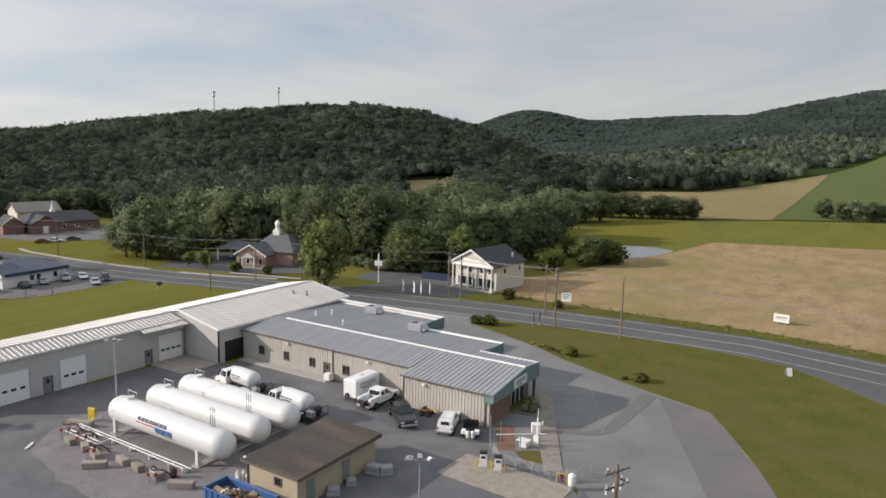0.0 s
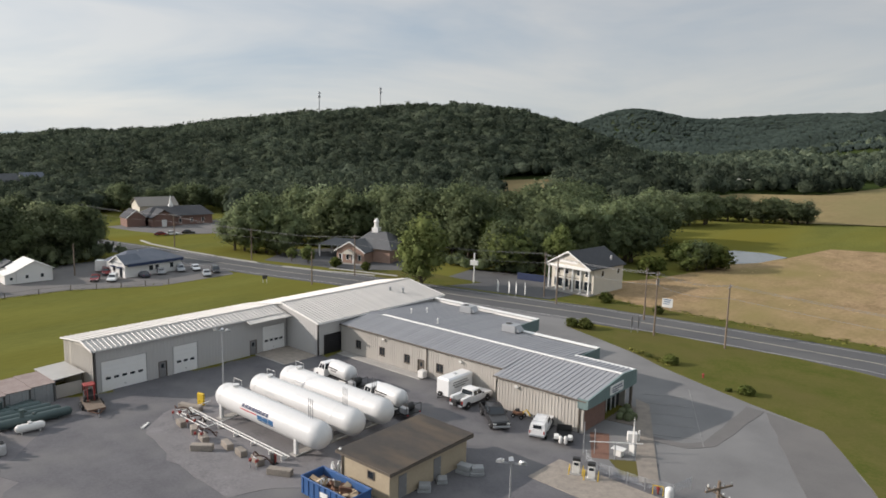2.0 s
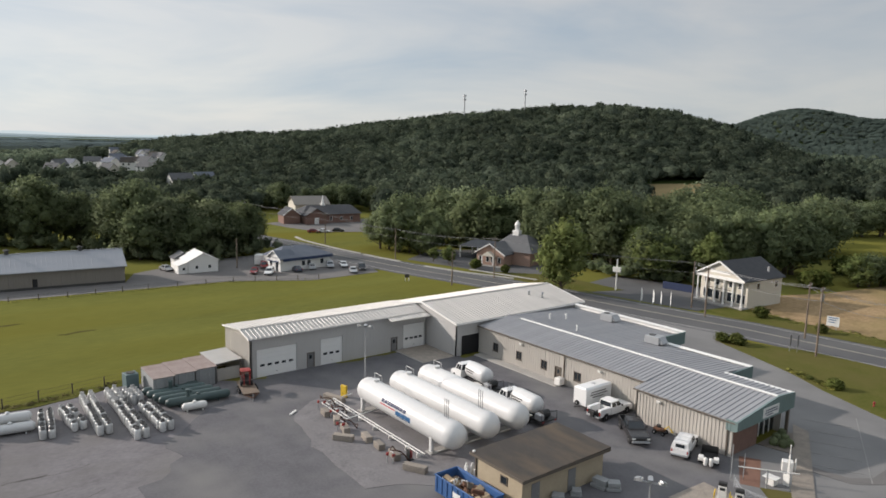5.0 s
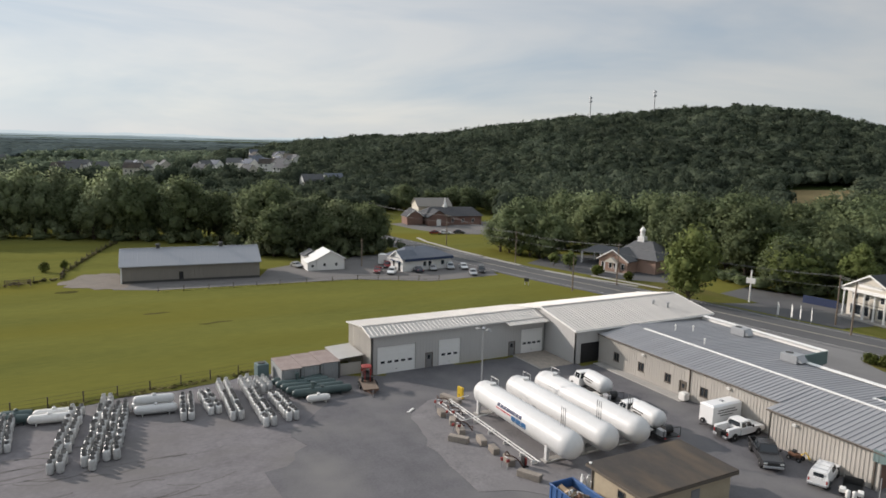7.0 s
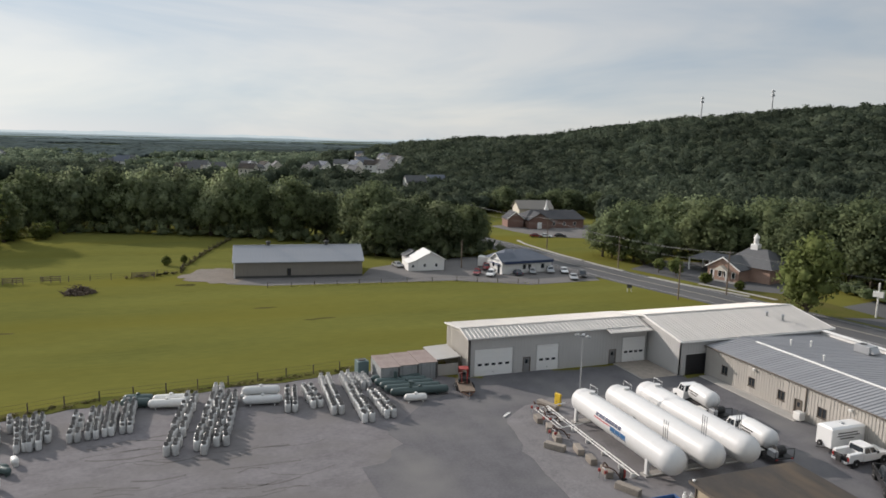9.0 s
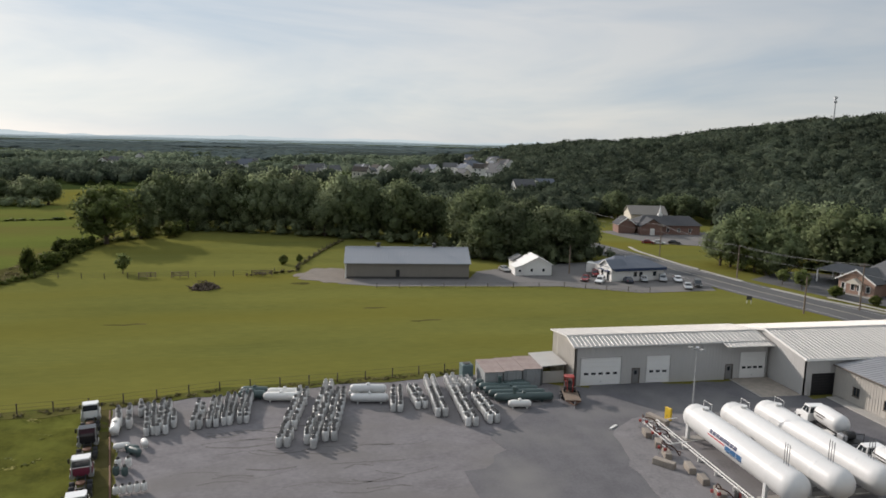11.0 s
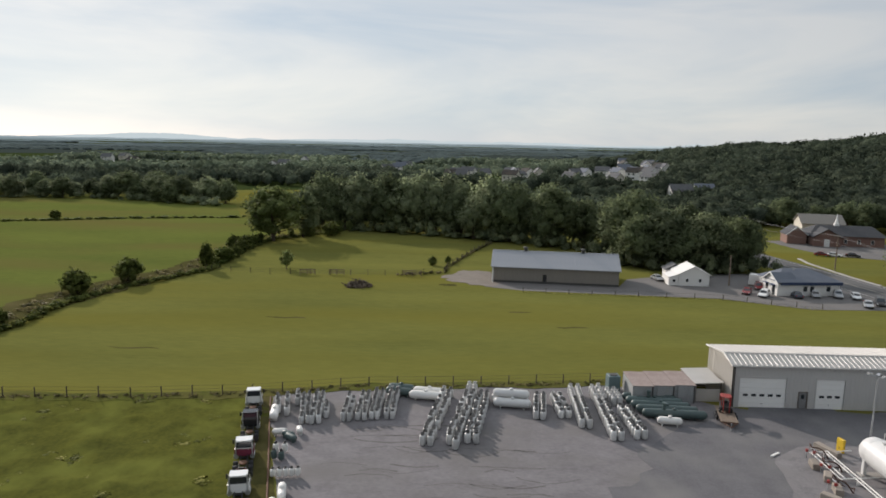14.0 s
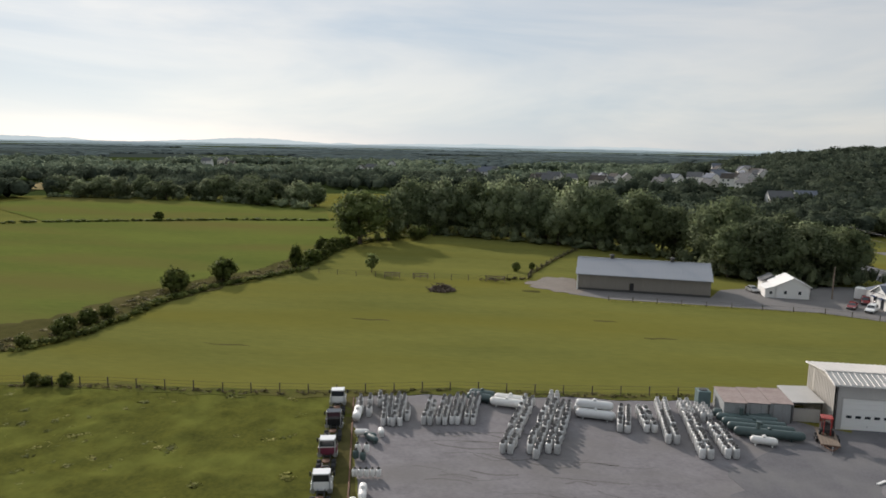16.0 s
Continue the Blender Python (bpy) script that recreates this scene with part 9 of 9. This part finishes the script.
belt(-78, -66, -80, -58, 3, 1, 1.0, 1.9, ("sapling", "bush"), "scrubby bush at the wire fence", "fence scrub")
tree("dark_bush", -255, -150, 3.4, "dark bush in the hedge between the pastures", 1.2, "bush", "hedge bushes", "bush")
belt(-322, -110, -350, -175, 17, 9, 9, 15, ("dark", "round", "broad"), "dark tree in the far row", "far row of trees")
belt(-350, -175, -344, -262, 18, 9, 8, 14, ("dark", "round", "broad"), "dark tree in the far row", "far row of trees")
# clipped shrubs and street trees
tree("bush", -55.5, 103.2, 1.9, "rounded shrub on the roadside bank", 1.5, "shrub", "roadside shrubs", "shrub")
tree("bush", -57.8, 102.8, 1.7, "rounded shrub on the roadside bank", 1.4, "shrub", "roadside shrubs", "shrub")
tree("dark_bush", -36.9, 94.6, 1.5, "rounded shrub on the roadside bank", 1.5, "shrub", "roadside shrubs", "shrub")
tree("bush", -40.6, 95.6, 0.7, "low shrub on the roadside bank", 1.7, "shrub", "roadside shrubs", "shrub")
tree("dark_bush", -24.8, 89.2, 1.4, "rounded shrub on the roadside bank", 1.4, "shrub", "roadside shrubs", "shrub")
tree("bush", -26.9, 88.9, 0.6, "low shrub on the roadside bank", 1.6, "shrub", "roadside shrubs", "shrub")
for x, y, h in ((-136, 108.5, 5.2), (-128, 110.5, 2.6), (-120, 113, 2.2), (-142, 108, 4.0), (-158, 108, 3.6)):
    tree("sapling" if h > 3 else "dark_bush", x, y, h, "small tree on the bank's lawn", 1.2, group="lawn trees")
tree("bush", -62.5, 124, 2.4, "shrub at the columned house", 1.2, "shrub", "house shrubs", "shrub")
tree("dark_bush", -51, 122.5, 1.7, "shrub beside the roadside sign", 1.3, "shrub", "house shrubs", "shrub")


# ---------------- woods farther off ----------------
def inside(poly, x, y):
    odd = False
    for (x0, y0), (x1, y1) in zip(poly, poly[1:] + poly[:1]):
        if (y0 > y) != (y1 > y) and x < (x1 - x0) * (y - y0) / (y1 - y0) + x0:
            odd = not odd
    return odd


OPEN = [
    [(-255, -28), (-262, -125), (-236, -182), (-90, -182), (-60, 0), (-200, 30)],
    [(-273, -80), (-262, -127), (-236, -184), (-290, -262), (-352, -262), (-362, -175), (-330, -98)],
    [(-78, 230), (-110, 268), (-152, 392), (-146, 452), (-104, 484), (-73, 614), (-46, 715), (-4, 885), (90, 880), (120, 200), (0, 200)],
    [on_bearing(31.3, 262), on_bearing(35.8, 262), on_bearing(35.8, 450), on_bearing(31.3, 450)],
    [(-264, 362), (-206, 292), (-196, 324), (-240, 398)],
    [(-200, 86), (-195, 135), (-240, 152), (-262, 170), (-290, 140), (-262, 92)],
    [(-440, -380), (-352, -310), (-366, -240), (-405, -230), (-470, -280)], [(-165, 535), (-108, 575), (-126, 660), (-190, 625)],
    [(-330, 60), (-180, 84), (-180, 98), (-330, 74)],
]


def woodland(name, label, spots, seed, mat, blob, leaves, size, sink=0.0, soft=0.35, core=1.0, uneven=1.0):
    """One joined wood: at each spot (x, y, width, height) a lumpy crown with leaf clumps."""
    rng = np.random.default_rng(seed)
    base, tris = unit_ball(blob)
    forms = []
    for i in range(12):
        lumps = rng.normal(size=(9, 3))
        lumps[:, 2] = np.abs(lumps[:, 2]) * 0.8 - 0.2
        lumps /= np.linalg.norm(lumps, axis=1, keepdims=True)
        reach = rng.uniform(0.8, 1.12, 9)
        near = np.exp(-5.0 * (1 - base @ lumps.T)) * reach
        v = base * (0.58 + 0.34 * near.max(1) + rng.uniform(-0.06, 0.06, len(base)))[:, None] * core
        which = rng.integers(0, 9, leaves)
        d = lumps[which] + 0.42 * rng.normal(size=(leaves, 3))
        d[:, 2] = np.where(d[:, 2] < -0.3, -d[:, 2], d[:, 2])
        d /= np.linalg.norm(d, axis=1, keepdims=True)
        close = np.exp(-5.0 * (1 - (d * lumps[which]).sum(1)))
        at = d * ((0.64 + 0.36 * close * reach[which]) * rng.uniform(0.92, 1.06, leaves))[:, None]
        lv, lf = leaf_quads(rng, at, d, size, 0.6)
        lt = np.concatenate([lf[:, [0, 1, 2]], lf[:, [0, 2, 3]]])
        # each bough is round by itself
        own = d + 0.9 * (at - 0.62 * lumps[which]) + 0.5 * rng.normal(size=(leaves, 3))
        nor = np.concatenate([base, np.repeat(own, 4, axis=0)]) + np.array([0, 0, soft])
        forms.append((np.concatenate([v, lv]), np.concatenate([tris, lt + len(v)]), nor))
    vs, fs, ns, tones, n = [], [], [], [], 0
    for x, y, wide, high in spots:
        v, f, nor = forms[rng.integers(0, 12)]
        a = rng.uniform(0, 6.283)
        c, s = math.cos(a), math.sin(a)
        p = np.empty_like(v)
        p[:, 0] = (v[:, 0] * c - v[:, 1] * s) * wide / 2 + x
        p[:, 1] = (v[:, 0] * s + v[:, 1] * c) * wide / 2 + y
        p[:, 2] = v[:, 2] * high * 0.5 + high * 0.5 + land(x, y) - sink
        q = nor.copy()
        q[:, 0], q[:, 1] = nor[:, 0] * c - nor[:, 1] * s, nor[:, 0] * s + nor[:, 1] * c
        tones.append(np.full(len(v), uneven * rng.uniform(-1, 1)))
        vs.append(p)
        ns.append(q)
        fs.append(f + n)
        n += len(v)
    me = quick_mesh(name, np.concatenate(vs), np.concatenate(fs), mat, np.concatenate(ns))
    me.attributes.new("tone", "FLOAT", "POINT").data.foreach_set("value", np.concatenate(tones).astype(np.float32))
    return tagged(new(name, me), label, "woodland", kind="stuff")


def scatter(b0, b1, r0, r1, gap, seed, keep=None):
    rng = random.Random(seed)
    out, r = [], r0
    while r < r1:
        n = max(1, int(radians(b1 - b0) * r / gap))
        for i in range(n):
            b = b0 + (b1 - b0) * (i + rng.random()) / n
            q = r + rng.uniform(-0.5, 0.5) * gap
            x, y = on_bearing(b, q)
            if not any(inside(p, x, y) for p in OPEN) and (keep is None or keep(x, y)):
                out.append((x, y))
        r += gap * 0.9
    return out


def sized(spots, wide, high, seed):
    """Widths and heights: many small crowns and a few broad ones, in a canopy that rises and falls."""
    rng = random.Random(seed)
    out = []
    for x, y in spots:
        w = wide[0] + (wide[1] - wide[0]) * rng.random() ** 1.5
        swellh = 0.5 + 0.8 * noise.noise(Vector((x * 0.035, y * 0.035, seed)))
        h = high[0] + (high[1] - high[0]) * min(1.15, max(0, 0.55 * rng.random() + 0.5 * swellh))
        out.append((x, y, w, h))
    return out


def round_houses(more):
    """Keeps the wood clear of the far houses and of the ground in front of them."""
    def keep(x, y):
        r = math.hypot(x, y)
        for hx, hy in far:
            h = math.hypot(hx, hy)
            if h - 55 < r < h + 7 and abs(x * hy - y * hx) / h < 11:
                return False
        return more(x, y)
    return keep


def patchy(scale, level):
    return lambda x, y: noise.noise(Vector((x * scale, y * scale, 3.7))) > level


woodland("hillside_wood", "dense dark green broadleaf wood on the hill", sized(scatter(25, 80, 420, 810, 7.4, 1, round_houses(lambda x, y: True)), (7, 21), (7, 16), 2), 11, LEAF_FAR_HAZE, 1, 60, 0.15, 1.0, 0.9, 0.93)
woodland("valley_wood", "leafy woodland at the foot of the hill", sized(scatter(28, 57, 232, 420, 8.0, 3), (8, 17), (9, 18), 4), 12, LEAF_FAR_HAZE, 1, 95, 0.135, 2.0, 0.6)
woodland("valley_wood", "broadleaf woodland along the valley", sized(scatter(-8, 27, 330, 620, 8.6, 5, patchy(0.014, -0.06)), (7, 17), (8, 18), 6), 13, LEAF_FAR_HAZE, 1, 95, 0.135, 2.0, 0.6)
woodland("valley_wood", "broadleaf woodland on the far slopes, leaf colour paled to imitate haze", sized(scatter(-8, 31, 620, 1050, 9.6, 25, patchy(0.011, -0.2)), (8, 17), (7, 17), 26), 17, LEAF_VALLEY_HAZE, 1, 34, 0.18, 2.5, 0.9)
woodland("town_trees", "dark broadleaf trees below the hill", sized(scatter(56, 76, 298, 432, 8.6, 33), (8, 16), (8, 14), 34), 35, LEAF_FAR_HAZE, 1, 90, 0.14, 2.0, 0.6)
woodland("town_trees", "dark broadleaf trees among the far houses", sized(scatter(57, 142, 262, 620, 10.0, 7, round_houses(patchy(0.011, -0.08))), (8, 17), (8, 15), 8), 14, LEAF_FAR_HAZE, 1, 60, 0.15, 1.5, 0.7)
woodland("town_trees", "dark broadleaf trees of the plain, haze put into their leaf colour", sized(scatter(66, 142, 620, 1100, 12.5, 9, round_houses(patchy(0.008, -0.1))), (9, 19), (8, 14), 10), 15, LEAF_VALLEY_HAZE, 1, 18, 0.2, 2.0, 1.4)
spots, rng_far = ([], []), random.Random(21)
for side, b0, b1, gap, step, reach in ((0, -8, 36, 0.0053, 1.0155, 2700), (1, 36, 146, 0.0100, 1.021, 2850)):
    r = 1000.0
    while r < reach:
        n = int(radians(b1 - b0) / gap)
        for i in range(n):
            x, y = on_bearing(b0 + (b1 - b0) * (i + rng_far.random()) / n, r * (1 + rng_far.uniform(-0.008, 0.008)))
            open_land = noise.noise(Vector((x * 0.0022, y * 0.0022, 1.1))) > (0.9 if side == 0 else 0.16)
            if not open_land:
                spots[side].append((x, y, r * gap * rng_far.uniform(1.3, 2.5), rng_far.uniform(7, 13) if side == 0 else rng_far.uniform(7, 10.5)))
        r *= step
woodland("far_woods", "distant woods on the far hills, blue haze put into the leaf colour", spots[0], 18, LEAF_RIDGE_HAZE, 1, 0, 0.36, 2.0, 5.0, 1.0, 0.3)
woodland("far_woods", "distant woods reaching to the horizon, haze put into their leaf colour", spots[1], 16, LEAF_HAZED, 1, 0, 0.36, 2.5, 3.0, 1.0, 0.3)


# ---------------- hedges, weeds and tufts ----------------
def along_line(pts, gap, off, wide, high, seed):
    rng = random.Random(seed)
    out = []
    for (x0, y0), (x1, y1) in zip(pts, pts[1:]):
        n = max(1, int(math.hypot(x1 - x0, y1 - y0) / gap))
        for i in range(n):
            k = (i + rng.random()) / n
            out.append((x0 + (x1 - x0) * k + rng.uniform(-off, off), y0 + (y1 - y0) * k + rng.uniform(-off, off), rng.uniform(*wide), rng.uniform(*high)))
    return out


HEDGE = [(-90, -76.5), (-101, -72), (-124, -72.5), (-138, -70), (-152, -63.5), (-162, -58.6), (-190, -59.5), (-214, -58), (-238, -40)]
woodland("field_hedge", "low dark hedge along the field edge", along_line(HEDGE, 0.55, 0.55, (1.2, 2.6), (0.9, 1.9), 1), 21, LEAF_SHRUB, 1, 34, 0.2, 0.25, 0.35, 0.8)
woodland("hedge_weeds", "tangled weeds in the strip behind the hedge", along_line([(x, y - 5.0) for x, y in HEDGE], 0.42, 3.4, (0.8, 2.6), (0.25, 0.9), 2), 22, LEAF_WEED, 1, 26, 0.24, 0.1, 0.7, 0.55)
woodland("field_hedge", "overgrown fence line between the fields", along_line([(-161, -14), (-166, -3), (-173, -2.5), (-196, 3.5), (-218, 10.5)], 0.6, 0.4, (0.6, 1.4), (0.4, 1.1), 3), 23, LEAF_WEED, 1, 20, 0.24, 0.1)
woodland("field_hedge", "far hedge between the pastures", along_line([(-180, -262), (-236, -183), (-262, -126), (-273, -85)], 1.6, 0.8, (2.2, 4.0), (0.8, 1.6), 4), 24, LEAF_SHRUB, 1, 16, 0.24, 0.2)
woodland("undergrowth", "leafy undergrowth below the belt of trees", along_line([(-246, -52), (-235, -14), (-222, 14), (-206, 38)], 1.1, 2.6, (2.4, 5.5), (1.5, 7), 41), 42, LEAF_LIFTED, 1, 80, 0.16, 0.6, 0.7, 0.75)
woodland("undergrowth", "leafy undergrowth behind the bank", along_line([(-174, 122), (-148, 132), (-122, 138), (-104, 133), (-86, 140)], 2.2, 1.5, (4, 6), (3, 5.5), 43), 44, LEAF, 1, 60, 0.16, 0.6, 0.5)
woodland("undergrowth", "leafy undergrowth behind the white cottage", along_line([(-206, 40), (-182, 43), (-171, 58), (-176, 80)], 1.1, 1.8, (2.2, 5), (1.5, 6), 45), 46, LEAF_LIFTED, 1, 80, 0.16, 0.6, 0.7, 0.75)
woodland("undergrowth", "scrub below the far row of trees", along_line([(-316, -108), (-343, -175), (-338, -262)], 1.6, 3.5, (3, 7), (2, 6), 51), 52, LEAF_LIFTED, 1, 30, 0.18, 0.6, 0.7, 0.75)
woodland("fence_weeds", "tall weeds along the wire fence", along_line([(-90, 20), (-87.6, 3.5), (-86.2, -10.9), (-82.4, -24.8), (-80.2, -39), (-79.2, -54), (-77, -68)], 0.3, 0.6, (0.4, 1.2), (0.15, 0.5), 5), 25, LEAF_WEED, 1, 18, 0.26, 0.05, 0.8, 0.5)
woodland("verge_weeds", "weeds along the lot's low fence", along_line([(-136.5, 72), (-143, 55), (-144.5, 38), (-145.6, 14)], 0.8, 0.3, (0.4, 1.0), (0.12, 0.32), 8), 28, LEAF_GRASS, 1, 16, 0.26, 0.05, 0.8, 0.5)
woodland("verge_weeds", "rank grass along the car park's edge", along_line([(-44.5, 97.2), (-40, 95.6), (-36.5, 94.2)], 0.2, 0.5, (0.6, 1.4), (0.2, 0.6), 12), 31, LEAF_GRASS, 1, 18, 0.26, 0.05, 0.8, 0.5)
woodland("verge_weeds", "rank grass at the hay field's edge", along_line([(-70, 128), (-56, 126), (-35, 126.4), (-15, 127), (2, 124)], 0.3, 1.6, (0.6, 1.5), (0.15, 0.45), 9), 29, LEAF_GRASS, 1, 16, 0.26, 0.05, 0.8, 0.5)
tuft = random.Random(6)
spots = []
while len(spots) < 240:
    x, y = tuft.uniform(-80, -30), tuft.uniform(-66, -22)
    if inside([(-80.5, -26), (-78.5, -54), (-76, -66), (-60, -70), (-30, -70), (-30, -16), (-54, -20)], x, y) and noise.noise(Vector((x * 0.16, y * 0.16, 5.5))) > -0.05 + tuft.uniform(-0.15, 0.25):
        spots.append((x, y, tuft.uniform(0.7, 2.0), tuft.uniform(0.08, 0.24)))
woodland("grass_tufts", "tussocks of long grass in the rough field", spots, 26, LEAF_GRASS, 1, 36, 0.22, 0.0, 2.5, 0.45)
spots = []
while len(spots) < 900:
    x, y = tuft.uniform(-60, 30), tuft.uniform(128, 262)
    if inside([(-66, 132), (-62, 178), (-53, 214), (-46, 245), (0, 262), (40, 262), (40, 130)], x, y) and noise.noise(Vector((x * 0.07, y * 0.07, 2.5))) > 0.02:
        spots.append((x, y, tuft.uniform(0.8, 2.6), tuft.uniform(0.1, 0.26)))
woodland("hay_tufts", "tussocks of standing dry grass in the hay field", spots, 27, LEAF_HAY, 1, 14, 0.26, 0.08, 1.0, 0.5)
